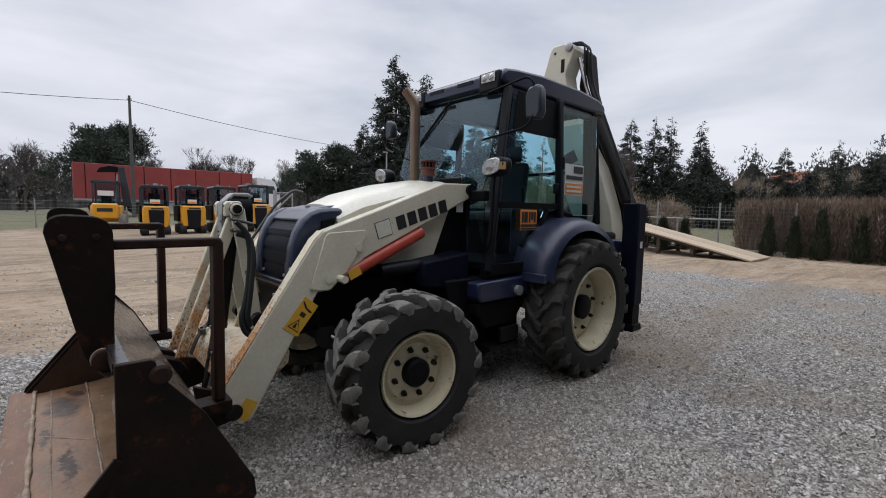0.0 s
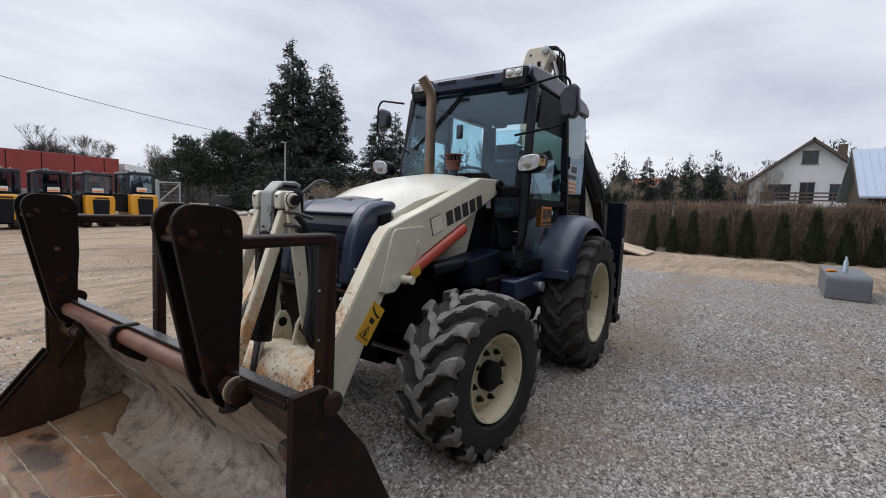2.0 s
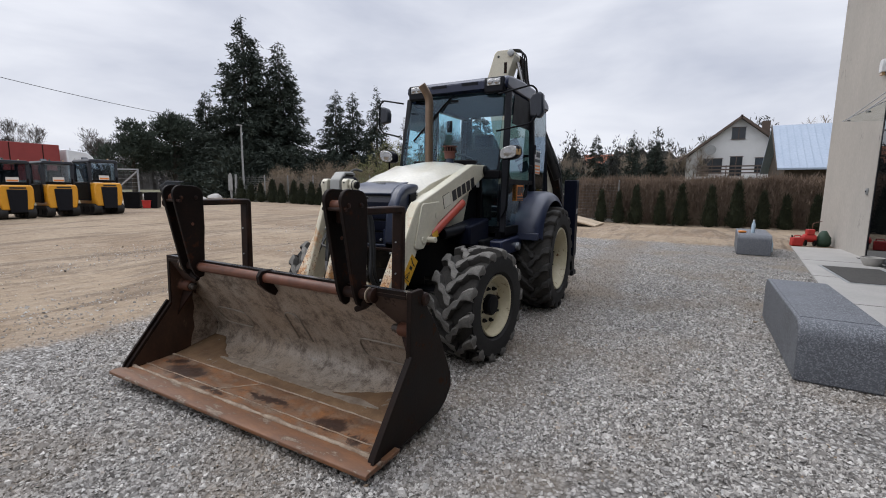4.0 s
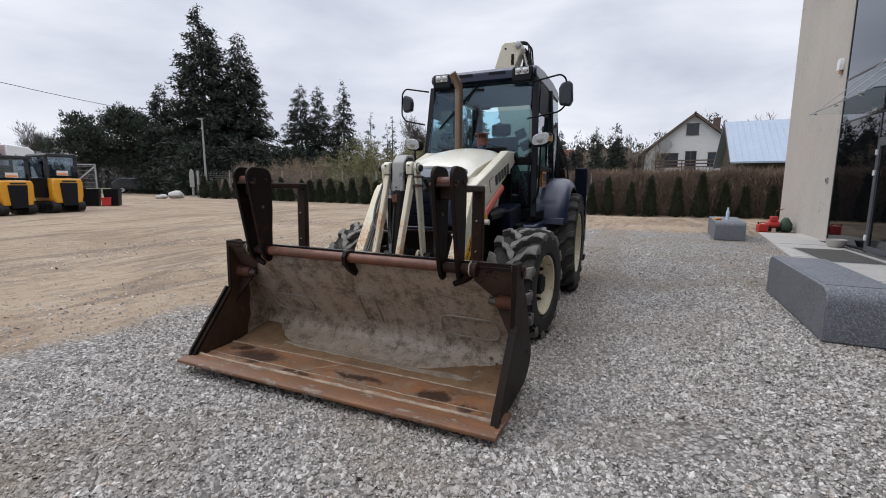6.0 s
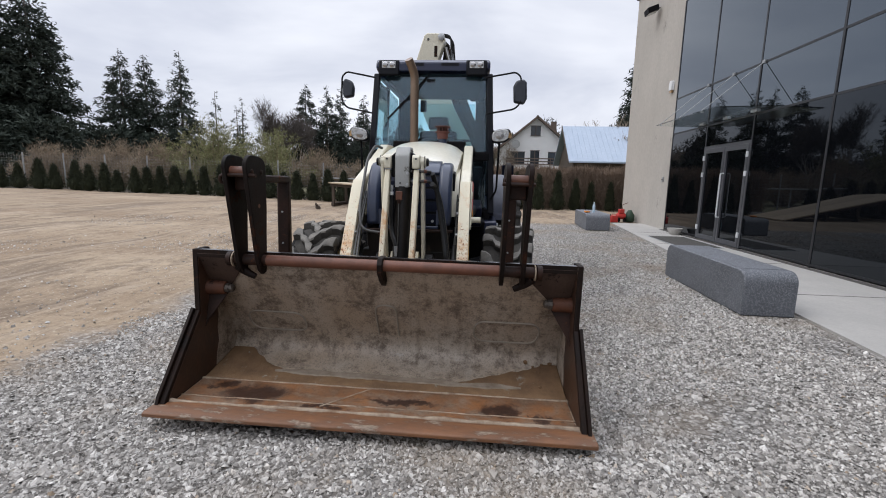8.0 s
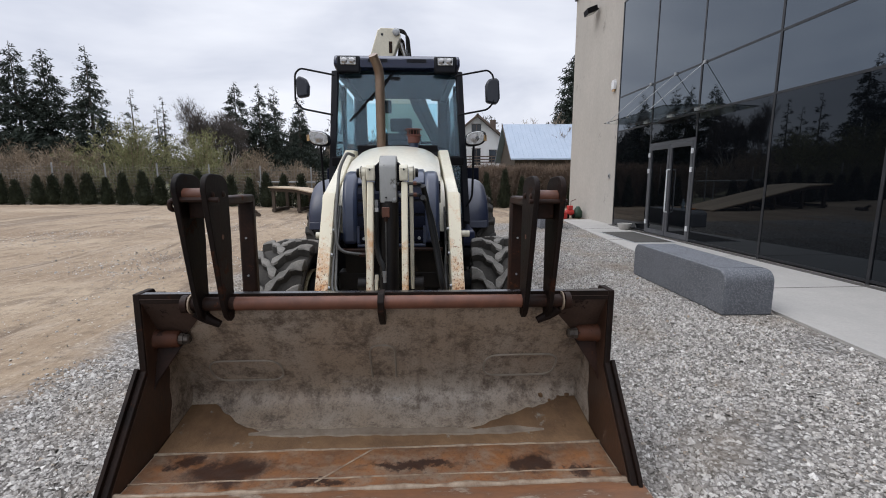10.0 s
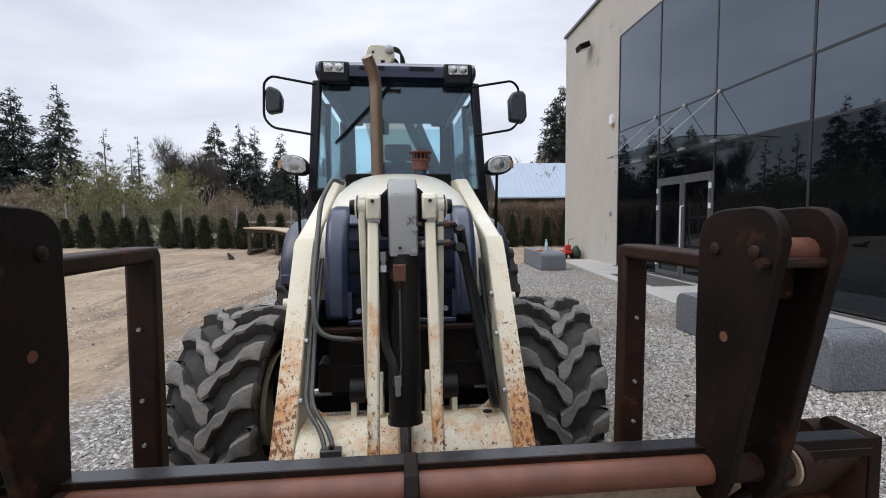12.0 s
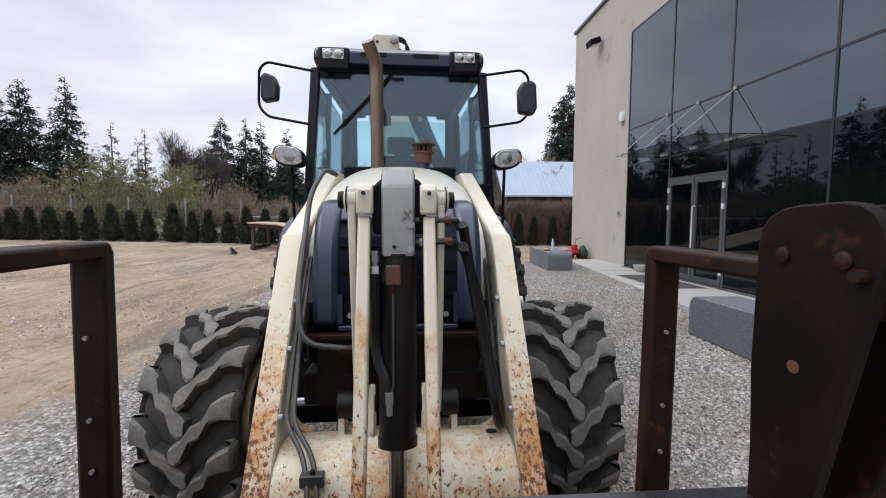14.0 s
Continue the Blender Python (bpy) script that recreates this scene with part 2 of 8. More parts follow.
SOCKET_RUST = surface("orange_brown_rust", (0.10, 0.036, 0.018), (0.055, 0.024, 0.015), 0.6, spec=0.25, scale=12, fine=80, bump=0.25, stain=(0.025, 0.014, 0.01), stain_at=0.58, stain_scale=16)
GALV_DULL = surface("scraped_bolt_steel", (0.12, 0.10, 0.083), (0.025, 0.018, 0.014), 0.5, metal=0.5, scale=22, fine=90, bump=0.3)
LINER = surface("grey_roof_lining", (0.030, 0.035, 0.045), (0.042, 0.047, 0.058), 0.8, scale=6, fine=90, bump=0.05)
STEEL_WORN = worn_back_plate()
BACK_PAINT = surface("glossy_dark_bucket_paint", (0.016, 0.015, 0.017), (0.028, 0.024, 0.024), 0.26, spec=0.5, scale=5, fine=60, bump=0.06, coat=0.35, stain=(0.05, 0.024, 0.014), stain_at=0.62, stain_scale=8)
STEEL_GHOST = surface("pale_scuffed_steel", (0.34, 0.295, 0.24), (0.21, 0.175, 0.14), 0.6, scale=7, fine=40, bump=0.2)
STEEL_RUST = floor_plate()
INNER_RUST = surface("scoured_brown_side_steel", (0.030, 0.016, 0.011), (0.085, 0.040, 0.022), 0.42, spec=0.4, scale=3.5, fine=60, bump=0.2, stain=(0.16, 0.105, 0.07), stain_at=0.60, stain_scale=8, stretch=(1, 1, 0.5))
SILT = surface("pale_dried_silt", (0.285, 0.235, 0.18), (0.16, 0.115, 0.08), 0.85, scale=9, fine=70, bump=0.5, dist=0.006)
STEEL_EDGE = surface("rust_cutting_edge", (0.185, 0.078, 0.031), (0.070, 0.037, 0.022), 0.55, scale=9, fine=70, bump=0.35, stain=(0.27, 0.205, 0.15), stain_at=0.545, stain_scale=9, stretch=(1.6, 0.5, 1.6))
MUD = surface("dried_mud", (0.21, 0.122, 0.059), (0.115, 0.065, 0.033), 0.85, scale=6, fine=60, bump=0.5, dist=0.008, stain=(0.29, 0.25, 0.20), stain_at=0.61, stain_scale=7)
WELD = surface("pale_weld_seam", (0.36, 0.285, 0.205), (0.155, 0.09, 0.052), 0.7, scale=14, fine=70, bump=0.5)
CHROME = surface("polished_rod", (0.42, 0.41, 0.40), (0.34, 0.33, 0.32), 0.22, metal=1.0, scale=4, fine=60, bump=0.02)
GALV = surface("galvanised_steel", (0.42, 0.43, 0.43), (0.33, 0.34, 0.35), 0.45, metal=0.6, scale=6, fine=50, bump=0.05)
ALU_WORN = surface("scuffed_grey_casting", (0.31, 0.31, 0.295), (0.24, 0.24, 0.225), 0.45, metal=0.3, scale=6, fine=60, bump=0.1, stain=(0.13, 0.12, 0.10), stain_at=0.58, stain_scale=22, stretch=(1, 1, 0.4))
EXHAUST = surface("tarnished_exhaust_pipe", (0.26, 0.185, 0.13), (0.19, 0.13, 0.09), 0.36, metal=0.7, scale=5, fine=50, bump=0.06)
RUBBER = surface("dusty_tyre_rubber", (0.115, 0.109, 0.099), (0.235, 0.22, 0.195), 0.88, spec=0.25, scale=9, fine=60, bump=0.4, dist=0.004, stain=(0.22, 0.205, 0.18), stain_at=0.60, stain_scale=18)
# darker copy of the tyre rubber: the rear wheels' shade put into colour
RUBBER_REAR_SHADE = surface("shaded_rear_tyre_rubber", (0.040, 0.038, 0.036), (0.082, 0.077, 0.070), 0.85, spec=0.25, scale=6, fine=45, bump=0.3, dist=0.003, stain=(0.12, 0.11, 0.10), stain_at=0.64, stain_scale=9)
# dusty rubber with the shade between the tread bars put into its colour
RUBBER_GAP_SHADE = surface("dusty_shaded_tyre_gaps", (0.038, 0.0355, 0.032), (0.076, 0.069, 0.060), 0.9, spec=0.25, scale=6, fine=50, bump=0.15)
RUBBER_SIDE = surface("black_tyre_wall", (0.016, 0.0155, 0.015), (0.034, 0.032, 0.030), 0.7, spec=0.25, scale=4, fine=50, bump=0.1)
HOSE = surface("black_hose", (0.006, 0.006, 0.006), (0.011, 0.011, 0.011), 0.45, spec=0.35, scale=10, fine=90, bump=0.05)
MIRROR_BACK = surface("dark_grey_mirror_shell", (0.018, 0.022, 0.032), (0.03, 0.034, 0.045), 0.35, spec=0.5, scale=6, fine=60, bump=0.03)
PLASTIC = surface("black_plastic", (0.0045, 0.005, 0.008), (0.008, 0.009, 0.013), 0.45, spec=0.2, scale=6, fine=120, bump=0.06)
RED = surface("red_ram_paint", (0.46, 0.055, 0.025), (0.36, 0.04, 0.02), 0.42, scale=6, fine=50, bump=0.05, coat=0.2)
TERRACOTTA = surface("faded_red_plastic", (0.155, 0.052, 0.036), (0.11, 0.042, 0.032), 0.55, scale=8, fine=60, bump=0.05)
YELLOW_STICKER = surface("yellow_sticker", (0.72, 0.40, 0.03), (0.62, 0.33, 0.03), 0.5, scale=9, fine=80, bump=0.03)
ORANGE = surface("orange_sticker", (0.80, 0.26, 0.03), (0.72, 0.22, 0.03), 0.45, scale=5, fine=80, bump=0.02)
WHITE_STICKER = surface("white_sticker", (0.70, 0.70, 0.68), (0.62, 0.62, 0.60), 0.45, scale=5, fine=80, bump=0.02)
INK = surface("black_lettering", (0.014, 0.014, 0.015), (0.02, 0.02, 0.02), 0.4, scale=9, fine=80, bump=0.02)
AMBER = surface("amber_lens", (0.52, 0.34, 0.17), (0.42, 0.27, 0.13), 0.2, scale=9, fine=80, bump=0.05)
SEAT = surface("dark_seat_cloth", (0.020, 0.022, 0.028), (0.03, 0.03, 0.034), 0.9, scale=8, fine=160, bump=0.2)
CONCRETE = surface("pale_concrete", (0.47, 0.438, 0.392), (0.41, 0.382, 0.342), 0.85, scale=0.9, fine=22, bump=0.12, stain=(0.37, 0.345, 0.31), stain_at=0.62, stain_scale=1.6, stretch=(1, 1, 0.55))
SLAB = surface("smooth_concrete_paving", (0.44, 0.42, 0.39), (0.38, 0.365, 0.34), 0.8, scale=1.4, fine=40, bump=0.08, stain=(0.33, 0.31, 0.28), stain_at=0.68, stain_scale=2.5)
FRAME_GREY = surface("grey_aluminium_frame", (0.095, 0.098, 0.108), (0.12, 0.122, 0.13), 0.4, metal=0.3, scale=3, fine=60, bump=0.03)
FRAME_DARK = surface("dark_window_frame", (0.016, 0.017, 0.02), (0.024, 0.025, 0.028), 0.4, scale=3, fine=60, bump=0.03)
MAT_DARK = surface("dark_door_mat", (0.06, 0.055, 0.05), (0.09, 0.085, 0.075), 0.95, scale=12, fine=150, bump=0.5)
WOOD = surface("weathered_boards", (0.42, 0.33, 0.23), (0.34, 0.265, 0.18), 0.8, scale=4, fine=40, bump=0.2, stretch=(1, 6, 6), random=0.15)
WOOD_DARK = surface("dark_timber", (0.075, 0.055, 0.040), (0.05, 0.038, 0.028), 0.85, scale=4, fine=40, bump=0.25, stretch=(1, 6, 6))
YELLOW = surface("machine_yellow", (0.70, 0.32, 0.015), (0.62, 0.27, 0.015), 0.4, scale=4, fine=50, bump=0.03, coat=0.2)
WHITE_PAINT = surface("white_paint", (0.74, 0.75, 0.75), (0.66, 0.67, 0.68), 0.4, scale=1.5, fine=30, bump=0.03)
TARP = surface("red_tarpaulin", (0.27, 0.035, 0.03), (0.21, 0.03, 0.027), 0.6, scale=0.7, fine=12, bump=0.15, dist=0.02)
RENDER = surface("white_wall_render", (0.70, 0.69, 0.67), (0.62, 0.61, 0.58), 0.9, scale=0.8, fine=20, bump=0.1)
BLUE_ROOF = surface("pale_blue_sheet_roof", (0.34, 0.40, 0.48), (0.31, 0.37, 0.45), 0.6, scale=0.8, fine=9, bump=0.03)
TILE_ROOF = surface("orange_tile_roof", (0.29, 0.105, 0.06), (0.21, 0.08, 0.047), 0.85, scale=2, fine=18, bump=0.3, dist=0.02)
BROWN_ROOF = surface("brown_eaves", (0.12, 0.085, 0.065), (0.09, 0.065, 0.05), 0.8, scale=2, fine=18, bump=0.2)
BARK = surface("bark", (0.085, 0.07, 0.055), (0.055, 0.045, 0.036), 0.9, scale=3, fine=25, bump=0.5, dist=0.01)
BARK_PALE = surface("birch_bark", (0.36, 0.34, 0.31), (0.20, 0.18, 0.16), 0.9, scale=3, fine=14, bump=0.3)
POLE_GREY = surface("weathered_concrete_pole", (0.085, 0.085, 0.08), (0.06, 0.06, 0.058), 0.9, scale=3, fine=25, bump=0.2)
POST = surface("grey_fence_post", (0.30, 0.30, 0.29), (0.22, 0.22, 0.215), 0.7, scale=4, fine=40, bump=0.1)
SPRUCE = leafy("spruce_needles", (0.020, 0.029, 0.022), (0.058, 0.071, 0.054))
PINE = leafy("pine_needles", (0.034, 0.048, 0.036), (0.078, 0.095, 0.070))
THUJA = leafy("thuja_sprays", (0.014, 0.020, 0.010), (0.038, 0.043, 0.020), scale=3)
DRY_HEDGE = leafy("dry_hedge_twigs", (0.145, 0.103, 0.076), (0.28, 0.21, 0.158), rough=0.95, scale=0.9)
GOLDEN_TWIGS = leafy("pale_brown_twigs", (0.22, 0.175, 0.13), (0.36, 0.30, 0.235), rough=0.95)
BUDS = leafy("budding_willow", (0.165, 0.168, 0.075), (0.27, 0.262, 0.135), rough=0.9)
TWIGS = leafy("bare_twigs", (0.21, 0.165, 0.13), (0.32, 0.26, 0.20), rough=0.95)
SKY_TWIGS = leafy("dark_bare_twigs", (0.085, 0.073, 0.066), (0.14, 0.12, 0.11), rough=0.95)
THICKET = leafy("leafless_thicket", (0.19, 0.145, 0.105), (0.31, 0.245, 0.175), rough=0.95)
BELT_GREEN = leafy("mixed_garden_trees", (0.034, 0.038, 0.033), (0.095, 0.090, 0.078), scale=0.25)
# tone lifted and greyed: the haze of distance is put into this colour
FAR_WOOD = leafy("hazed_distant_woodland", (0.12, 0.115, 0.11), (0.20, 0.185, 0.175), rough=1.0, scale=0.03)
RED_PLASTIC = surface("red_plastic", (0.50, 0.03, 0.025), (0.40, 0.025, 0.02), 0.4, scale=8, fine=60, bump=0.03)
GREEN_DARK = surface("dark_green_plastic", (0.02, 0.06, 0.035), (0.03, 0.05, 0.03), 0.6, scale=8, fine=60, bump=0.05)
BOTTLE = surface("pale_blue_bottle", (0.45, 0.58, 0.68), (0.55, 0.65, 0.72), 0.2, scale=9, fine=60, bump=0.03)
CAR_PAINT = surface("dark_car_paint", (0.008, 0.009, 0.012), (0.011, 0.012, 0.015), 0.25, scale=2, fine=40, bump=0.01, coat=0.5)
EXC_CAB = surface("dark_cab_paint", (0.024, 0.027, 0.034), (0.036, 0.040, 0.048), 0.45, spec=0.3, scale=4, fine=60, bump=0.04)
SLATE = surface("slate_grey_cab_paint", (0.030, 0.034, 0.042), (0.045, 0.050, 0.058), 0.5, spec=0.3, scale=4, fine=60, bump=0.04)


ARM_EDGE = arm_edge("rust_streaked_arm_edge", 1.42, 0.50, 0.130)
TILT_PAINT = arm_edge("rust_streaked_link", 1.38, 0.48, 0.125)
CREAM_RUSTY = arm_edge("rusty_speckled_beam", 0.90, 0.42, 0.085)


def terrazzo():
    m, n, l, p = nodes_of("dark_washed_concrete")
    co = n.new("ShaderNodeTexCoord").outputs["Object"]
    v = n.new("ShaderNodeTexVoronoi")
    v.inputs["Scale"].default_value = 125
    l.new(co, v.inputs["Vector"])
    sep = n.new("ShaderNodeSeparateColor")
    l.new(v.outputs["Color"], sep.inputs["Color"])
    r = ramp(n, [(0.0, (0.065, 0.069, 0.078)), (0.62, (0.11, 0.115, 0.127)), (0.9, (0.22, 0.23, 0.245))])
    l.new(sep.outputs["Red"], r.inputs["Fac"])
    big = noise_at(n, l, co, 2.5, 5)
    l.new(mixer(n, l, ramp_of(n, l, big, 0.3, 0.75), r.outputs["Color"], mixer(n, l, 0.55, r.outputs["Color"], (0.17, 0.18, 0.20))), p.inputs["Base Color"])
    p.inputs["Roughness"].default_value = 0.62
    bumped(n, l, p, v.outputs["Distance"], 0.25, 0.004)
    return m


TERRAZZO = terrazzo()


def glass(name, tint, rough=0.0, ior=1.45):
    m, n, l, p = nodes_of(name)
    p.inputs["Base Color"].default_value = (*tint, 1)
    p.inputs["Transmission Weight"].default_value = 1.0
    p.inputs["Roughness"].default_value = rough
    p.inputs["IOR"].default_value = ior
    p.inputs["Specular Tint"].default_value = (0.78, 0.89, 1.0, 1)
    return m


CAB_GLASS = glass("tinted_cab_glass", (0.60, 0.82, 0.89), 0.0, 1.42)
GREY_GLASS = glass("grey_cab_glass", (0.62, 0.72, 0.78), 0.0, 1.9)
CLEAR_GLASS = glass("clear_glass", (0.88, 0.94, 0.93), 0.02, 1.3)


def dark_glass(name, ior):
    m, n, l, p = nodes_of(name)
    co = n.new("ShaderNodeTexCoord").outputs["Object"]
    p.inputs["Base Color"].default_value = (0.0025, 0.003, 0.004, 1)
    p.inputs["Roughness"].default_value = 0.015
    p.inputs["IOR"].default_value = ior
    p.inputs["Specular Tint"].default_value = (0.74, 0.87, 1.0, 1)
    bumped(n, l, p, noise_at(n, l, co, 0.6, 1).outputs["Fac"], 0.02, 0.02)
    return m


FACADE_GLASS = dark_glass("dark_facade_glass", 2.3)
LOW_GLASS = dark_glass("clear_dark_glass", 1.5)
LENS = surface("silvery_lamp_reflector", (0.55, 0.55, 0.53), (0.22, 0.22, 0.22), 0.15, metal=0.8, scale=38, fine=70, bump=0.5)
WINDOW_DARK = surface("dark_window_pane", (0.02, 0.025, 0.03), (0.035, 0.04, 0.045), 0.08, scale=2, fine=20, bump=0.01)


def ground_material():
    """Crushed grey stone in front of the machine, sandy soil beyond, rough grass far out."""
    m, n, l, p = nodes_of("yard_ground")
    g = n.new("ShaderNodeNewGeometry")
    pos = g.outputs["Position"]
    sep = n.new("ShaderNodeSeparateXYZ")
    l.new(pos, sep.inputs["Vector"])
    wob = noise_at(n, l, pos, 0.9, 6, 0.65)

    def math_node(op, a, b):
        k = n.new("ShaderNodeMath")
        k.operation = op
        for i, v in enumerate((a, b)):
            if isinstance(v, (int, float)):
                k.inputs[i].default_value = v
            else:
                l.new(v, k.inputs[i])
        return k.outputs[0]

    def past(axis, edge, width, wobble):
        r = n.new("ShaderNodeMapRange")
        r.interpolation_type = "SMOOTHSTEP"
        r.inputs["From Min"].default_value, r.inputs["From Max"].default_value = edge - width, edge + width
        shifted = math_node("ADD", sep.outputs[axis], math_node("MULTIPLY", math_node("SUBTRACT", wob.outputs["Fac"], 0.5), wobble))
        l.new(shifted, r.inputs["Value"])
        return r.outputs["Result"]

    soil_mask = math_node("MAXIMUM", past("Y", 2.6, 0.28, 1.5), past("X", 12.3, 0.5, 2.2))
    def wheel_track():
        """Trodden earth along the line by which the machine drove in."""
        off = math_node("ABSOLUTE", math_node("ADD", math_node("ADD", sep.outputs["Y"], 1.2), math_node("MULTIPLY", math_node("SUBTRACT", wob.outputs["Fac"], 0.5), 0.9)), 0.0)
        r = n.new("ShaderNodeMapRange")
        r.interpolation_type = "SMOOTHSTEP"
        for key, val in (("From Min", 0.15), ("From Max", 0.62), ("To Min", 0.42), ("To Max", 0.0)):
            r.inputs[key].default_value = val
        l.new(off, r.inputs["Value"])
        return math_node("MULTIPLY", r.outputs["Result"], past("X", 1.0, 0.6, 0.8))

    # gravel between and under the loose stones
    v = n.new("ShaderNodeTexVoronoi")
    v.inputs["Scale"].default_value = 36
    l.new(pos, v.inputs["Vector"])
    sv = n.new("ShaderNodeSeparateColor")
    l.new(v.outputs["Color"], sv.inputs["Color"])
    stone = ramp(n, [(0.0, (0.15, 0.137, 0.122)), (0.5, (0.29, 0.272, 0.248)), (0.85, (0.43, 0.41, 0.38)), (1.0, (0.53, 0.51, 0.48))])
    l.new(sv.outputs["Green"], stone.inputs["Fac"])
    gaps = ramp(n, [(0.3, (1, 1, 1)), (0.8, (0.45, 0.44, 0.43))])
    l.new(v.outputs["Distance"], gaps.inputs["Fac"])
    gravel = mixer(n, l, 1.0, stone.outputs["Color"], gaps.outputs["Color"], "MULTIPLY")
    patch = noise_at(n, l, pos, 0.55, 5, 0.6)
    gravel = mixer(n, l, ramp_of(n, l, patch, 0.50, 0.68), gravel, mixer(n, l, 0.8, gravel, (0.27, 0.215, 0.155)))
    gravel = mixer(n, l, wheel_track(), gravel, (0.20, 0.155, 0.11))
    # sandy soil with wheel ruts
    s1, s2 = noise_at(n, l, pos, 0.30, 6, 0.62, (1, 0.6, 1)), noise_at(n, l, pos, 4.2, 7, 0.75, (0.8, 1.0, 1))
    ruts = noise_at(n, l, pos, 1.1, 6, 0.68, (0.22, 1.0, 1))
    clods = noise_at(n, l, pos, 22, 4, 0.7)
    soil = mixer(n, l, ramp_of(n, l, s1, 0.38, 0.62), (0.222, 0.157, 0.098), (0.33, 0.255, 0.172))
    soil = mixer(n, l, ramp_of(n, l, s2, 0.50, 0.66), soil, mixer(n, l, 0.6, soil, (0.12, 0.08, 0.05)))
    soil = mixer(n, l, ramp_of(n, l, ruts, 0.50, 0.60), soil, mixer(n, l, 0.75, soil, (0.12, 0.083, 0.054)))
    tracks = noise_at(n, l, pos, 2.3, 7, 0.72, (0.16, 1.0, 1))
    soil = mixer(n, l, ramp_of(n, l, tracks, 0.52, 0.64), soil, mixer(n, l, 0.42, soil, (0.40, 0.335, 0.26)))
    for k in (tracks, ruts):
        k.inputs["Distortion"].default_value = 1.4
    soil = mixer(n, l, ramp_of(n, l, clods, 0.58, 0.68), soil, (0.40, 0.335, 0.25))
    grit = noise_at(n, l, pos, 9, 8, 0.8)
    soil = mixer(n, l, ramp_of(n, l, grit, 0.52, 0.62), soil, mixer(n, l, 0.55, soil, (0.12, 0.085, 0.056)))
    grass = mixer(n, l, ramp_of(n, l, s2, 0.35, 0.65), (0.062, 0.068, 0.030), (0.135, 0.118, 0.062))
    off_drive = math_node("SUBTRACT", 1.0, past("X", 11.0, 1.5, 3.0))
    verge = math_node("MAXIMUM", math_node("MULTIPLY", past("Y", 25.5, 1.6, 5.0), off_drive), past("Y", 44.0, 2.0, 5.0))
    soil = mixer(n, l, verge, soil, grass)
    garden = math_node("MAXIMUM", math_node("MULTIPLY", past("X", 21.0, 0.5, 2.0), math_node("SUBTRACT", 1.0, past("Y", 28.0, 1.5, 3.0))), past("X", 27.0, 1.0, 3.0))
    soil = mixer(n, l, garden, soil, grass)
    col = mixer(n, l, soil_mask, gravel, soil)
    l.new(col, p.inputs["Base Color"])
    p.inputs["Roughness"].default_value = 0.92
    h = math_node("ADD", math_node("MULTIPLY", v.outputs["Distance"], math_node("MULTIPLY", math_node("SUBTRACT", 1.0, soil_mask), -0.8)), math_node("ADD", math_node("MULTIPLY", s2.outputs["Fac"], 1.2), math_node("MULTIPLY", ruts.outputs["Fac"], 2.5)))
    bumped(n, l, p, h, 0.75, 0.04)
    return m


GROUND = ground_material()


def stone_material():
    m, n, l, p = nodes_of("crushed_stone")
    g = n.new("ShaderNodeNewGeometry")
    r = ramp(n, [(0.0, (0.14, 0.128, 0.115)), (0.25, (0.32, 0.30, 0.272)), (0.65, (0.52, 0.49, 0.45)), (0.9, (0.66, 0.63, 0.585)), (0.96, (0.76, 0.735, 0.69)), (1.0, (0.36, 0.27, 0.18))])
    l.new(g.outputs["Random Per Island"], r.inputs["Fac"])
    fine = noise_at(n, l, g.outputs["Position"], 90, 3)
    earth = noise_at(n, l, g.outputs["Position"], 0.55, 5, 0.6)
    col = mixer(n, l, ramp_of(n, l, fine, 0.3, 0.7), r.outputs["Color"], mixer(n, l, 0.35, r.outputs["Color"], (0.12, 0.11, 0.10)))
    dirt = mixer(n, l, ramp_of(n, l, earth, 0.50, 0.68), (0, 0, 0), (0.62, 0.62, 0.62))
    col = mixer(n, l, dirt, col, (0.25, 0.20, 0.145))
    sep = n.new("ShaderNodeSeparateXYZ")
    l.new(g.outputs["Position"], sep.inputs["Vector"])
    away = n.new("ShaderNodeMath")
    away.inputs[1].default_value = 1.2
    l.new(sep.outputs["Y"], away.inputs[0])
    size = n.new("ShaderNodeMath")
    size.operation = "ABSOLUTE"
    l.new(away.outputs[0], size.inputs[0])
    near = n.new("ShaderNodeMapRange")
    for key, val in (("From Min", 0.2), ("From Max", 0.6), ("To Min", 0.25), ("To Max", 0.0)):
        near.inputs[key].default_value = val
    l.new(size.outputs[0], near.inputs["Value"])
    front = n.new("ShaderNodeMapRange")
    front.inputs["From Min"].default_value, front.inputs["From Max"].default_value = 0.6, 1.6
    l.new(sep.outputs["X"], front.inputs["Value"])
    both = n.new("ShaderNodeMath")
    both.operation = "MULTIPLY"
    l.new(near.outputs["Result"], both.inputs[0])
    l.new(front.outputs["Result"], both.inputs[1])
    l.new(mixer(n, l, both.outputs[0], col, (0.22, 0.17, 0.12)), p.inputs["Base Color"])
    p.inputs["Roughness"].default_value = 0.9
    return m


STONE = stone_material()


# ---- mesh helpers ----
def shell(name, bm, material, smooth=35, bevel=0.0):
    me = bpy.data.meshes.new(name)
    bmesh.ops.recalc_face_normals(bm, faces=bm.faces)
    bm.to_mesh(me)
    bm.free()
    me.materials.append(material)
    if smooth:
        me.polygons.foreach_set("use_smooth", [True] * len(me.polygons))
        me.set_sharp_from_angle(angle=radians(smooth))
    return me


def part(name, bm, material, parent=None, label="", smooth=35, bevel=0.0):
    """One mesh object under a thing or under a part."""
    ob = new(name, shell(name, bm, material, smooth))
    if parent:
        ob.parent = parent
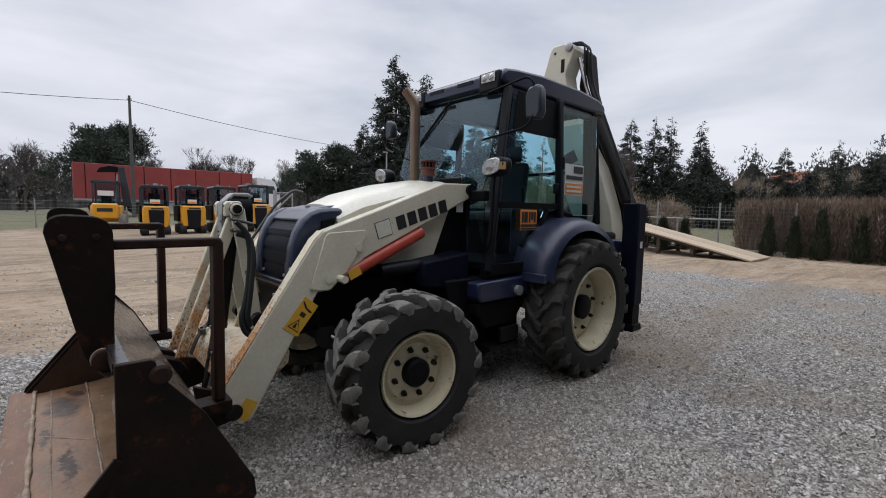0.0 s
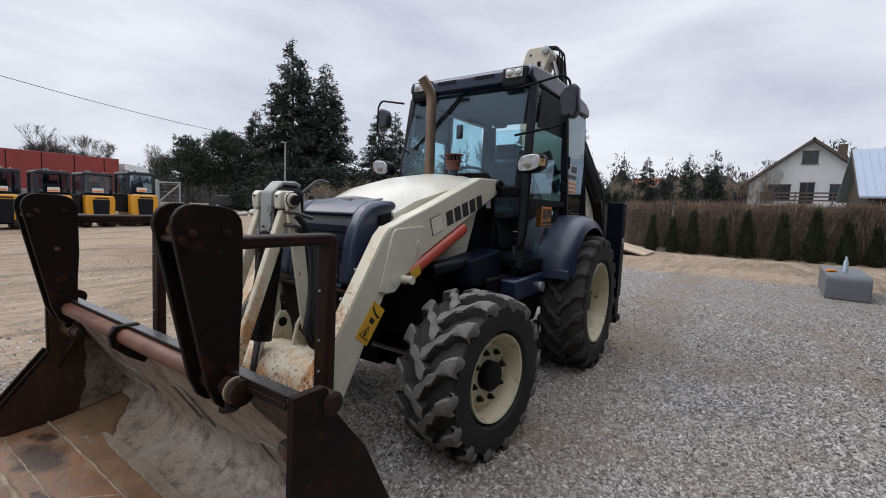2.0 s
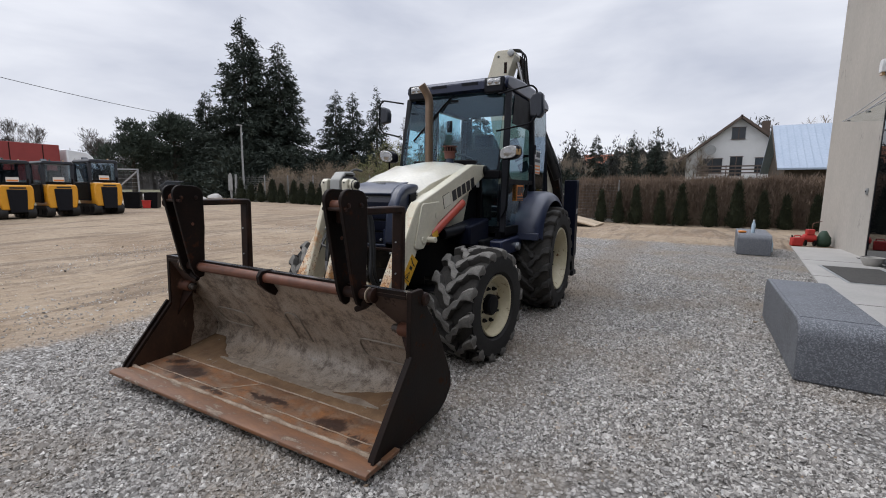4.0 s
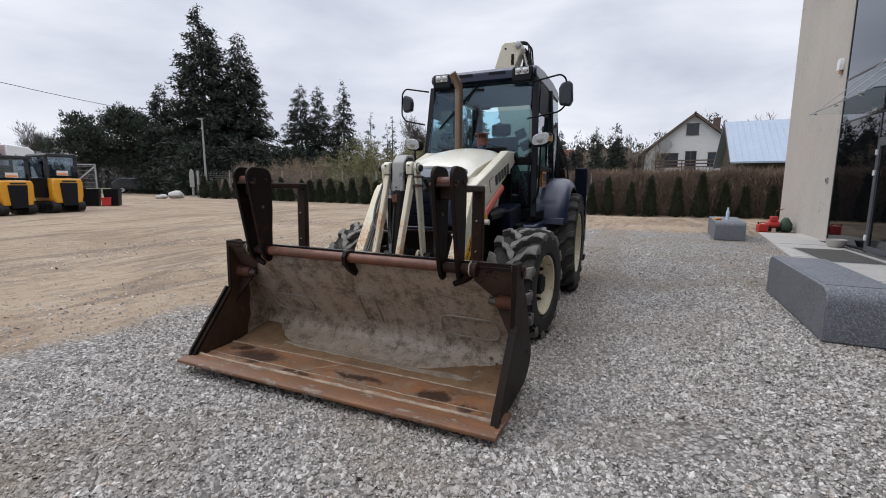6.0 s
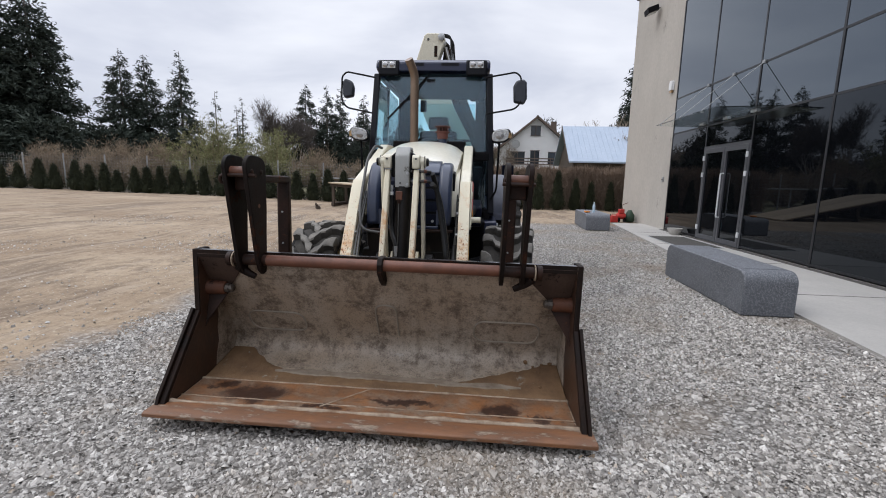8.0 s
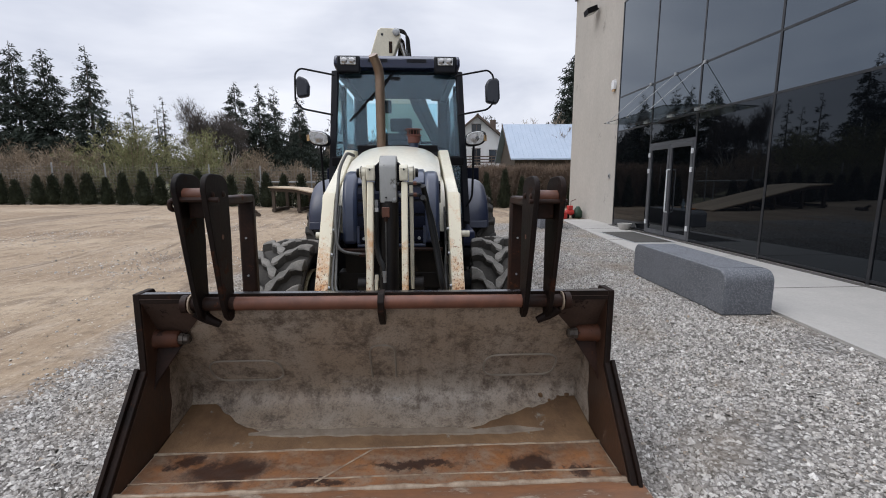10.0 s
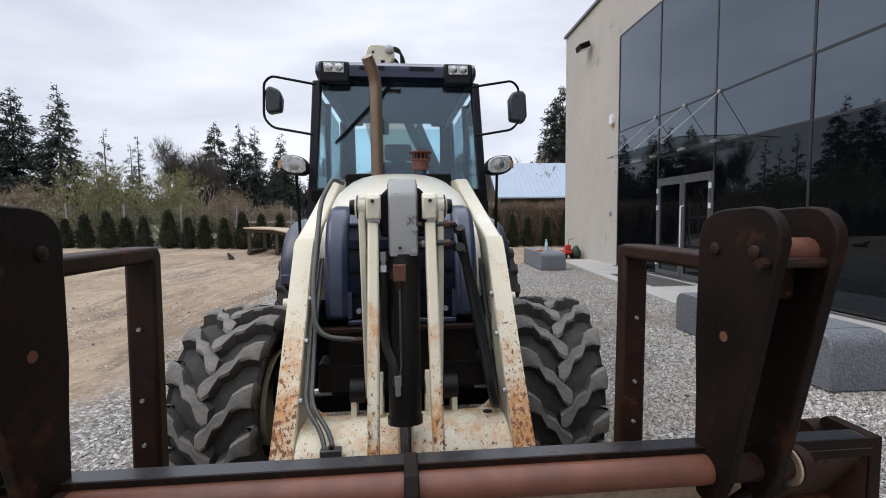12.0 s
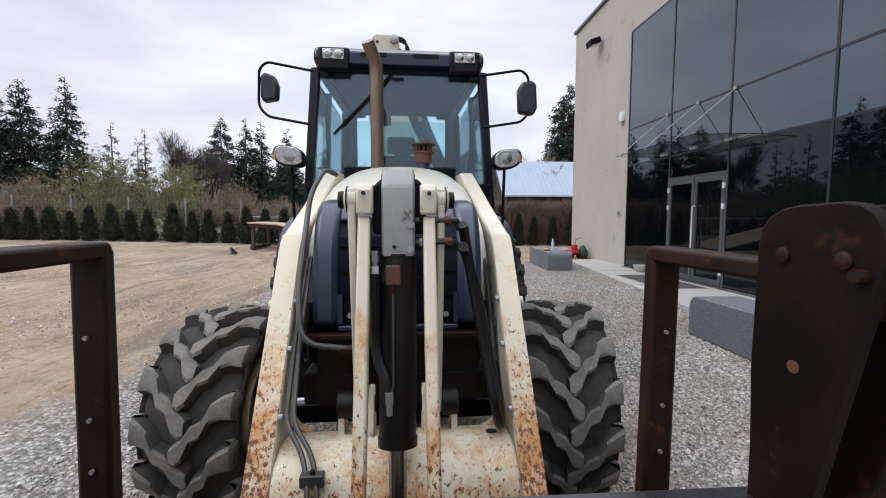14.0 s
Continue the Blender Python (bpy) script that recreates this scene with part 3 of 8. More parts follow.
    if label:
        ob["label"] = label
    if bevel:
        b = ob.modifiers.new("bevel", "BEVEL")
        b.width, b.segments, b.limit_method, b.angle_limit = bevel, 2, "ANGLE", radians(40)
    return ob


def thing(name, label, category, place=(0, 0, 0), turn=0, group="", kind=""):
    ob = new(name)
    ob.matrix_world = pose(*place, 0, 0, turn)
    ob.empty_display_size = 0.2
    return tagged(ob, label, category, group, kind)


def B():
    return bmesh.new()


def box(bm, lo, hi):
    v = [bm.verts.new((x, y, z)) for x in (lo[0], hi[0]) for y in (lo[1], hi[1]) for z in (lo[2], hi[2])]
    for f in ((0, 1, 3, 2), (4, 6, 7, 5), (0, 4, 5, 1), (2, 3, 7, 6), (0, 2, 6, 4), (1, 5, 7, 3)):
        bm.faces.new([v[i] for i in f])
    return bm


def prism(bm, pts, a, b, axis="y"):
    """A polygon in the plane across axis, drawn out from a to b."""
    def at(u, v, w):
        return {"y": (u, w, v), "x": (w, u, v), "z": (u, v, w)}[axis]
    lo, hi = [bm.verts.new(at(u, v, a)) for u, v in pts], [bm.verts.new(at(u, v, b)) for u, v in pts]
    bm.faces.new(lo), bm.faces.new(hi[::-1])
    for i in range(len(pts)):
        j = (i + 1) % len(pts)
        bm.faces.new((lo[i], lo[j], hi[j], hi[i]))
    return bm


def tube(bm, pts, r, n=8, closed=False):
    """A round bar along a line of points; r may be a list."""
    pts = [Vector(p) for p in pts]
    rs = r if isinstance(r, (list, tuple)) else [r] * len(pts)
    rings, side = [], None
    for i, p in enumerate(pts):
        d = (pts[min(i + 1, len(pts) - 1)] - pts[max(i - 1, 0)]).normalized()
        if side is None:
            side = d.orthogonal().normalized()
        side = (side - d * side.dot(d)).normalized()
        up = d.cross(side)
        rings.append([bm.verts.new(p + rs[i] * (side * math.cos(a) + up * math.sin(a))) for a in (2 * math.pi * k / n for k in range(n))])
    for a, b in zip(rings, rings[1:]):
        for k in range(n):
            bm.faces.new((a[k], a[(k + 1) % n], b[(k + 1) % n], b[k]))
    bm.faces.new(rings[0][::-1]), bm.faces.new(rings[-1])
    return bm


def bend(pts, r=0.06, n=4):
    """Rounds the corners of a line of points."""
    pts = [Vector(p) for p in pts]
    out = [pts[0]]
    for a, b, c in zip(pts, pts[1:], pts[2:]):
        u, w = (a - b), (c - b)
        d = min(r, u.length * 0.45, w.length * 0.45)
        p, q = b + u.normalized() * d, b + w.normalized() * d
        out += [(1 - t) ** 2 * p + 2 * t * (1 - t) * b + t * t * q for t in (k / n for k in range(n + 1))]
    return out + [pts[-1]]


def bar(bm, a, b, w, h):
    """A square bar from a to b, w across (level) and h deep."""
    a, b = Vector(a), Vector(b)
    d = (b - a).normalized()
    s = d.cross(Vector((0, 0, 1)))
    s = s.normalized() if s.length > 1e-4 else Vector((0, 1, 0))
    u = s.cross(d)
    q = [bm.verts.new(p + s * i * w / 2 + u * j * h / 2) for p in (a, b) for i, j in ((-1, -1), (1, -1), (1, 1), (-1, 1))]
    for f in ((0, 1, 2, 3), (7, 6, 5, 4), (0, 4, 5, 1), (1, 5, 6, 2), (2, 6, 7, 3), (3, 7, 4, 0)):
        bm.faces.new([q[i] for i in f])
    return bm


def lathe(bm, profile, centre=(0, 0, 0), n=32, axis="y", closed=False, caps=True):
    """Turns (along, radius) pairs round an axis."""
    c = Vector(centre)
    rings = []
    for along, r in profile:
        ring = []
        for k in range(n):
            a = 2 * math.pi * k / n
            u, w = r * math.cos(a), r * math.sin(a)
            ring.append(bm.verts.new(c + Vector({"y": (u, along, w), "x": (along, u, w), "z": (u, w, along)}[axis])))
        rings.append(ring)
    for a, b in zip(rings, rings[1:] + ([rings[0]] if closed else [])):
        for k in range(n):
            bm.faces.new((a[k], a[(k + 1) % n], b[(k + 1) % n], b[k]))
    if caps and not closed:
        bm.faces.new(rings[0][::-1]), bm.faces.new(rings[-1])
    return bm


def mesh_from(name, verts, faces, material, smooth=False):
    """A mesh from numpy arrays of triangles or quads."""
    me = bpy.data.meshes.new(name)
    k = faces.shape[1]
    me.vertices.add(len(verts))
    me.vertices.foreach_set("co", np.ascontiguousarray(verts, dtype=np.float32).ravel())
    me.loops.add(faces.size)
    me.loops.foreach_set("vertex_index", np.ascontiguousarray(faces, dtype=np.int32).ravel())
    me.polygons.add(len(faces))
    me.polygons.foreach_set("loop_start", np.arange(0, faces.size, k, dtype=np.int32))
    me.polygons.foreach_set("use_smooth", np.full(len(faces), smooth))
    me.update(calc_edges=True)
    me.materials.append(material)
    return me


def climb(x, y):
    """The yard climbs gently towards the road, at first more steeply."""
    return (0.03 * np.clip(y - 3.0, 0, 9.0) + 0.013 * np.clip(y - 12.0, 0, 48.0)) * np.clip((x + 6.0) / 13.0, 0, 1)


def rise(x, y):
    return float(climb(x, y))


def hollow(x, y):
    """The worn hollow in the stone bed where the machine stands."""
    def ease(t):
        t = np.clip(t, 0, 1)
        return t * t * (3 - 2 * t)
    return 0.115 * ease((x + 1.0) / 1.8) * (1 - ease((x - 5.4) / 2.6)) * (1 - ease((np.abs(y) - 1.4) / 1.7))


# ---- ground ----
def build_ground():
    xs = np.unique(np.concatenate([np.arange(-6, 30, 0.6), np.arange(-1.2, 8.2, 0.2), np.array([-1500, -700, -300, -150, -80, -50, -30, -20, -14, -9, 34, 40, 50, 65, 80, 110, 150, 220, 350, 700, 1500])]))
    ys = np.unique(np.concatenate([np.arange(-10, 34, 0.6), np.arange(-3.2, 3.3, 0.2), np.array([-1500, -700, -300, -150, -80, -50, -30, -20, -14, 38, 44, 52, 60, 80, 110, 150, 220, 350, 700, 1500])]))
    gx, gy = np.meshgrid(xs, ys, indexing="ij")
    gz = climb(gx, gy)
    far = (gx > 14) | (gy > 4)
    gz = gz + np.where(far & (gx < 40) & (gy < 40), 0.03 * np.sin(gx * 1.3) * np.sin(gy * 0.9), 0.0) - 0.012 - hollow(gx, gy)
    v = np.stack([gx, gy, gz], -1).reshape(-1, 3)
    i, j = np.meshgrid(np.arange(len(xs) - 1), np.arange(len(ys) - 1), indexing="ij")
    a = (i * len(ys) + j).ravel()
    f = np.stack([a, a + len(ys), a + len(ys) + 1, a + 1], -1)
    tagged(new("ground", mesh_from("ground", v, f, GROUND, True)), "sandy yard with a bed of crushed grey stone", "ground", kind="structure")


build_ground()


def build_gravel():
    """Loose crushed stones on the bed, thinning with distance and at its edge."""
    rng = np.random.default_rng(7)
    pts = []
    for x0, x1, y0, y1, per in ((-1.6, 4.5, -4.6, 2.7, 4300), (4.5, 8.0, -4.6, 2.6, 1500), (8.0, 12.4, -4.8, 2.3, 400), (-2.6, -1.6, -4.6, 2.7, 500)):
        k = int((x1 - x0) * (y1 - y0) * per)
        pts.append(np.stack([rng.uniform(x0, x1, k), rng.uniform(y0, y1, k)], -1))
    p = np.concatenate(pts)
    edge = 2.45 + 0.25 * np.sin(p[:, 0] * 1.7) + 0.12 * np.sin(p[:, 0] * 5.1)
    slab = -3.66 - 0.105 * (p[:, 0] - 0.0)
    keep = (rng.uniform(size=len(p)) < np.clip((edge - p[:, 1]) / 0.35, 0, 1)) & (p[:, 1] > slab + 0.02)
    bare = np.sin(p[:, 0] * 1.9 + 1.3) * np.sin(p[:, 1] * 2.3 + 0.4) + 0.5 * np.sin(p[:, 0] * 4.3 + p[:, 1] * 3.1)
    keep &= rng.uniform(size=len(p)) < np.clip(1.15 - np.clip(bare - 0.55, 0, 1) * 1.4, 0.15, 1)
    track = np.abs(p[:, 1] + 1.2 + 0.18 * np.sin(p[:, 0] * 1.3)) + np.where(p[:, 0] < 1.0, 1.0, 0.0)
    keep &= rng.uniform(size=len(p)) < np.clip(track / 0.5, 0.45, 1)
    p = p[keep]
    k = 26000
    q = np.stack([rng.uniform(-2.5, 14.0, k), 2.2 + 7.5 * rng.uniform(0, 1, k) ** 1.8], -1)
    clump = np.sin(q[:, 0] * 0.9 + 0.7 * q[:, 1]) + np.sin(q[:, 1] * 2.1 - 0.4 * q[:, 0])
    q = q[rng.uniform(size=k) < np.clip(0.35 + 0.4 * clump, 0.08, 1)]
    p = np.concatenate([p, q])
    k = len(p)
    s = np.clip(rng.lognormal(-4.74, 0.40, k), 0.005, 0.026)
    base = np.array([(-1, -1, -0.6), (1, -1, -0.6), (1, 1, -0.6), (-1, 1, -0.6), (-0.5, 0, 0.85), (0.5, 0, 0.85)], float)
    v = base[None] * (1 + rng.uniform(-0.45, 0.45, (k, 6, 3)))
    v[:, 4:, 1] += rng.uniform(-0.6, 0.6, (k, 2))
    v[:, :, 2] *= rng.uniform(0.6, 1.2, (k, 1))
    v[:, :, 0] *= rng.uniform(0.8, 1.5, (k, 1))
    v *= s[:, None, None] * 0.66
    tilt, spin = rng.normal(0, 0.55, k), rng.uniform(0, 6.283, k)
    ct, st = np.cos(tilt)[:, None], np.sin(tilt)[:, None]
    v[:, :, 0], v[:, :, 2] = v[:, :, 0] * ct - v[:, :, 2] * st, v[:, :, 0] * st + v[:, :, 2] * ct
    cs, ss = np.cos(spin)[:, None], np.sin(spin)[:, None]
    v[:, :, 0], v[:, :, 1] = v[:, :, 0] * cs - v[:, :, 1] * ss, v[:, :, 0] * ss + v[:, :, 1] * cs
    v[:, :, 0] += p[:, None, 0]
    v[:, :, 1] += p[:, None, 1]
    v[:, :, 2] += (s * 0.12 - 0.008 + climb(p[:, 0], p[:, 1]) - hollow(p[:, 0], p[:, 1]))[:, None]
    sides = np.array([(0, 1, 5), (0, 5, 4), (1, 2, 5), (2, 3, 4), (2, 4, 5), (3, 0, 4)])
    f = (np.arange(k)[:, None, None] * 6 + sides[None]).reshape(-1, 3)
    tagged(new("gravel", mesh_from("gravel", v.reshape(-1, 3), f, STONE)), "loose crushed grey stones spread over the yard", "gravel", kind="stuff")


build_gravel()


# ---- paved strip, building ----
FACADE_Y = -6.07


def build_paving():
    pts = [(-8.0, -2.85), (13.2, -5.05), (13.2, FACADE_Y - 0.05), (-8.0, FACADE_Y - 0.05)]
    slab = part("pavement", prism(B(), pts, -0.10, 0.012, "z"), SLAB)
    tagged(slab, "smooth pale concrete strip along the glass facade", "pavement", kind="structure")
    # narrow paver joints scored across the strip
    for k, x in enumerate((-1.2, 1.1, 3.4, 5.7, 8.0, 10.3)):
        y0 = -3.66 - 0.104 * x
        part("joint", box(B(), (x - 0.006, FACADE_Y + 0.02, 0.008), (x + 0.006, y0 - 0.02, 0.0145)), MAT_DARK, slab)
    edge = part("facade_drain", box(B(), (-6.0, FACADE_Y + 0.03, 0.0), (11.3, FACADE_Y + 0.16, 0.018)), MAT_DARK)
    tagged(edge, "narrow dark drain strip at the foot of the glass", "drain", kind="structure")


build_paving()


def build_building():
    # concrete gable part
    wall = part("wall_front", prism(B(), [(11.34, -0.1), (15.45, -0.1), (15.45, 8.0), (-16.0, 8.0), (-16.0, 6.42), (11.34, 6.42)], FACADE_Y - 0.35, FACADE_Y + 0.0, "y"), CONCRETE)
    tagged(wall, "bare pale concrete wall with faint panel joints", "wall", kind="structure")
    end = part("wall_end", box(B(), (15.10, -24.0, -0.1), (15.44, FACADE_Y - 0.352, 7.99)), CONCRETE)
    tagged(end, "pale concrete end wall of the hall", "wall", kind="structure")
    back = part("wall_back", box(B(), (-16.0, -24.3, -0.1), (15.44, -24.002, 7.99)), CONCRETE)
    tagged(back, "plain concrete back wall of the hall", "wall", kind="structure")
    west = part("wall_west", box(B(), (-16.3, -24.3, -0.1), (-16.002, FACADE_Y, 7.99)), CONCRETE)
    tagged(west, "plain concrete side wall of the hall", "wall", kind="structure")
    roof = part("roof", box(B(), (-16.35, -24.35, 8.003), (15.52, FACADE_Y + 0.07, 8.09)), FRAME_GREY)
    tagged(roof, "flat roof with a dark metal coping", "roof", kind="structure")
    # unseen black backing, added to keep the space behind the panes dark
    inside = part("black_backing", box(B(), (-15.9, -9.3, 0.0), (15.0, -9.2, 7.9)), BLACK)
    tagged(inside, "unseen black backing added behind the glass", "wall", kind="structure")
    # glazed part: panes between mullions and transoms
    facade = thing("glass_facade", "dark mirror-glass curtain wall with slim dark frames", "facade", kind="structure")
    xs = [11.34, 9.36, 7.46, 5.42, 3.5, 1.55, -0.4, -2.35, -4.3, -6.25, -8.2, -10.15, -12.1, -14.05, -16.0]
    zs = [0.06, 2.80, 3.78, 6.42]
    tilt = random.Random(3)
    for a, b in zip(xs, xs[1:]):
        for lo, hi in zip(zs, zs[1:]):
            if a == 9.36 and lo < 1:
                lo = 2.30
            pane = part("pane", box(B(), ((b - a) / 2 + 0.012, -0.013, (lo - hi) / 2 + 0.012), ((a - b) / 2 - 0.012, 0.013, (hi - lo) / 2 - 0.012)), LOW_GLASS if hi < 3 else FACADE_GLASS, facade)
            pane.matrix_basis = pose((a + b) / 2, FACADE_Y - 0.017, (lo + hi) / 2, tilt.uniform(-0.15, 0.15), 0, tilt.uniform(-0.2, 0.2))
    for x in xs[:-1]:
        part("mullion", box(B(), (x - 0.022, FACADE_Y - 0.10, 0.0), (x + 0.022, FACADE_Y + 0.006, 6.42)), FRAME_DARK, facade)
    for z in zs:
        for a, b in zip(xs, xs[1:]):
            if not (a == 9.36 and z < 1):
                part("transom", box(B(), (b + 0.024, FACADE_Y - 0.09, z - 0.02), (a - 0.024, FACADE_Y + 0.004, z + 0.02)), FRAME_DARK, facade)
    # double door
    door = thing("door_1", "closed double glass door in a grey aluminium frame", "door", (8.41, FACADE_Y, 0.0), kind="structure")
    for s in (-1, 1):
        leaf = B()
        x0, x1 = (0.01, 0.90) if s > 0 else (-0.90, -0.01)
        for lo, hi in (((x0, -0.05, 0.03), (x0 + 0.075, 0.02, 2.22)), ((x1 - 0.075, -0.05, 0.03), (x1, 0.02, 2.22)), ((x0 + 0.076, -0.05, 2.12), (x1 - 0.076, 0.02, 2.22)), ((x0 + 0.076, -0.05, 0.03), (x1 - 0.076, 0.02, 0.14))):
            box(leaf, lo, hi)
        lf = part("door_leaf", leaf, FRAME_GREY, door)
        part("door_pane", box(B(), (x0 + 0.07, -0.03, 0.13), (x1 - 0.07, -0.012, 2.13)), LOW_GLASS, lf)
        for z in (0.25, 1.55, 1.95):
            part("hinge", box(B(), ((x1 - 0.03) if s > 0 else (x0 - 0.03), 0.02, z), ((x1 + 0.03) if s > 0 else (x0 + 0.03), 0.045, z + 0.11)), WHITE_PAINT, lf, "white hinge cover")
    part("door_handle", tube(B(), bend([(-0.07, 0.02, 1.62), (-0.07, 0.09, 1.62), (-0.07, 0.09, 0.62), (-0.07, 0.02, 0.62)], 0.03), 0.016, 8), WHITE_PAINT, door, "long pale steel pull handle")
    jamb = B()
    box(jamb, (-0.965, -0.06, 0.0), (-0.905, 0.012, 2.29)), box(jamb, (0.905, -0.06, 0.0), (0.965, 0.012, 2.29)), box(jamb, (-0.904, -0.06, 2.225), (0.904, 0.012, 2.29))
    part("door_frame", jamb, FRAME_GREY, door)
    # glass canopy hung on steel rods
    canopy = thing("door_canopy", "frosted glass canopy hung on thin steel rods over the door", "canopy", (8.41, FACADE_Y, 2.86))
    part("canopy_pane", prism(B(), [(-1.55, 0.02), (1.75, 0.02), (1.55, 1.0), (-1.35, 1.0)], 0.0, 0.016, "z"), CLEAR_GLASS, canopy)
    for x in (-1.0, 0.05, 1.15):
        part("rod", tube(B(), [(x - 0.05, 0.0, 0.93), (x + 0.28, 0.95, 0.03)], 0.008, 8), GALV, canopy)
        part("clamp", box(B(), (x - 0.09, -0.0, 0.90), (x - 0.01, 0.03, 0.96)), GALV, canopy)
        part("wall_bracket", box(B(), (x - 0.1, 0.0, -0.03), (x + 0.1, 0.07, 0.03)), GALV, canopy)
        part("point_fixing", lathe(B(), [(0.0, 0.03), (0.035, 0.03)], (x + 0.28, 0.93, -0.01), 12, "z"), GALV, canopy)
    # fittings on the concrete
    lamp = thing("wall_floodlight", "small black floodlight on a short arm on the concrete wall", "floodlight", (13.3, FACADE_Y, 6.9))
    part("arm", tube(B(), [(0, 0.0, 0.06), (0, 0.26, 0.02)], 0.02), BLACK, lamp)
    part("housing", prism(B(), [(0.12, 0.12), (0.44, 0.0), (0.40, -0.16), (0.08, -0.04)], -0.19, 0.19, "x"), BLACK, lamp, bevel=0.01)
    part("lens", prism(B(), [(0.12, -0.06), (0.38, -0.157), (0.378, -0.164), (0.118, -0.067)], -0.15, 0.15, "x"), LENS, lamp)
    alarm = thing("alarm_sounder", "small white alarm box on the concrete wall", "alarm box", (11.68, FACADE_Y, 4.22))
    part("case", prism(B(), [(-0.09, -0.13), (0.09, -0.13), (0.10, 0.06), (0.06, 0.14), (-0.06, 0.14), (-0.10, 0.06)], 0.0, 0.09), WHITE_PAINT, alarm, bevel=0.01)
    part("strobe", box(B(), (-0.06, 0.02, -0.19), (0.06, 0.075, -0.131)), AMBER, alarm)
    panel = thing("entry_panel", "small grey entry panel on the concrete wall", "intercom", (11.75, FACADE_Y, 1.5))
    part("case", box(B(), (-0.06, 0.0, -0.07), (0.06, 0.03, 0.07)), GALV, panel, bevel=0.006)
    part("button", lathe(B(), [(0.03, 0.02), (0.045, 0.018)], (0, 0, 0), 12, "y"), BLACK, panel)


build_building()


def rounded_block(length, width, height, r=0.13):
    """A block with its long top edges rolled over at both ends."""
    pts = [(0, 0), (length, 0)]
    pts += [(length - r + r * math.cos(a), height - r + r * math.sin(a)) for a in (k * math.pi / 12 for k in range(7))]
    pts += [(r - r * math.sin(a), height - r + r * math.cos(a)) for a in (k * math.pi / 12 for k in range(7))]
    return prism(B(), pts, -width / 2, width / 2)


def build_benches():
    for place, turn, length, what in (((2.37, -3.565, 0.0), -1.5, 2.05, "beside the paved strip"), ((10.55, -3.92, 0.0), -3.4, 2.2, "with bottles standing on it")):
        bench = thing("bench", "massive dark grey washed-concrete block bench " + what, "bench", place, turn, "block benches")
        part("block", rounded_block(length, 0.52 if place[0] < 5 else 0.66, 0.47), TERRAZZO, bench, bevel=0.012)
        part("seat_top", box(B(), (0.16, -0.235, 0.466), (length - 0.16, 0.235, 0.474)), TERRAZZO, bench)


build_benches()


def build_door_things():
    mat = thing("door_mat", "dark sunken door mat in front of the glass door", "door mat", (8.45, -5.33, 0.012), -1)
    part("mat", box(B(), (-0.95, -0.42, 0), (0.95, 0.42, 0.012)), MAT_DARK, mat)
    part("rim", box(B(), (-1.0, -0.47, 0), (1.0, 0.47, 0.006)), GALV, mat)
    pot = thing("plant_bowl", "shallow pale concrete plant bowl, empty", "plant pot", (10.0, -5.82, 0.012))
    pot.scale = (0.72, 0.72, 0.72)
    part("bowl", lathe(B(), [(0, 0.16), (0.05, 0.2), (0.22, 0.27), (0.235, 0.27), (0.235, 0.24), (0.12, 0.2), (0.10, 0.02)], n=20, axis="z"), SLAB, pot)
    part("soil", lathe(B(), [(0.13, 0.215), (0.15, 0.02)], n=16, axis="z"), MUD, pot)
    can = thing("fuel_can", "red plastic fuel can standing on the concrete", "fuel can", (13.55, -5.22, 0.0), 15)
    part("body", box(B(), (-0.14, -0.2, 0), (0.14, 0.2, 0.36)), RED_PLASTIC, can, bevel=0.04)
    part("handle", tube(B(), bend([(0, -0.13, 0.35), (0, -0.13, 0.43), (0, 0.1, 0.43), (0, 0.1, 0.35)], 0.03), 0.02), RED_PLASTIC, can)
    part("spout", tube(B(), [(0, 0.16, 0.35), (0, 0.19, 0.44)], 0.03), BLACK, can)
    can.scale = (0.66, 0.66, 0.66)
    ext = thing("compressor", "small red workshop compressor with a black handle", "compressor", (13.75, -5.52, 0.0), 10)
    part("tank", lathe(B(), [(-0.26, 0.08), (-0.2, 0.16), (0.2, 0.16), (0.26, 0.08)], (0, 0, 0.30), 20, "y"), RED_PLASTIC, ext)
    part("motor", box(B(), (-0.12, -0.15, 0.44), (0.12, 0.12, 0.66)), RED_PLASTIC, ext, bevel=0.03)
    for y in (-0.16, 0.16):
        part("wheel", lathe(B(), [(-0.03, 0.12), (0.03, 0.12)], (-0.12, y, 0.12), 18, "y"), BLACK, ext)
    part("handle", tube(B(), bend([(0.1, -0.12, 0.6), (0.1, -0.12, 0.88), (0.1, -0.42, 0.98)], 0.05), 0.016), RUST_PIPE, ext)
    ext.scale = (0.66, 0.66, 0.70)
    bag = thing("green_sack", "dark green garden sack slumped against the wall", "sack", (13.8, -5.84, 0.0))
    bag.scale = (0.72, 0.72, 0.86)
    bm = lathe(B(), [(0, 0.17), (0.1, 0.24), (0.28, 0.22), (0.42, 0.15), (0.5, 0.05)], n=16, axis="z")
    for v in bm.verts:
        v.co.x += 0.05 * noise.noise(v.co * 6)
        v.co.y += 0.05 * noise.noise(v.co * 6 + Vector((5, 0, 0)))
    part("sack", bm, GREEN_DARK, bag, smooth=80)
    for name, place, mat, cat, label in (("bottle", (11.25, -3.95, 0.475), BOTTLE, "bottle", "clear plastic water bottle on the bench"), ("bottle", (11.55, -4.38, 0.0), BOTTLE, "bottle", "blue plastic bottle beside the bench")):
        bt = thing(name, label, cat, place)
        part("body", lathe(B(), [(0, 0.04), (0.2, 0.042), (0.26, 0.02), (0.29, 0.018)], n=14, axis="z"), mat, bt)
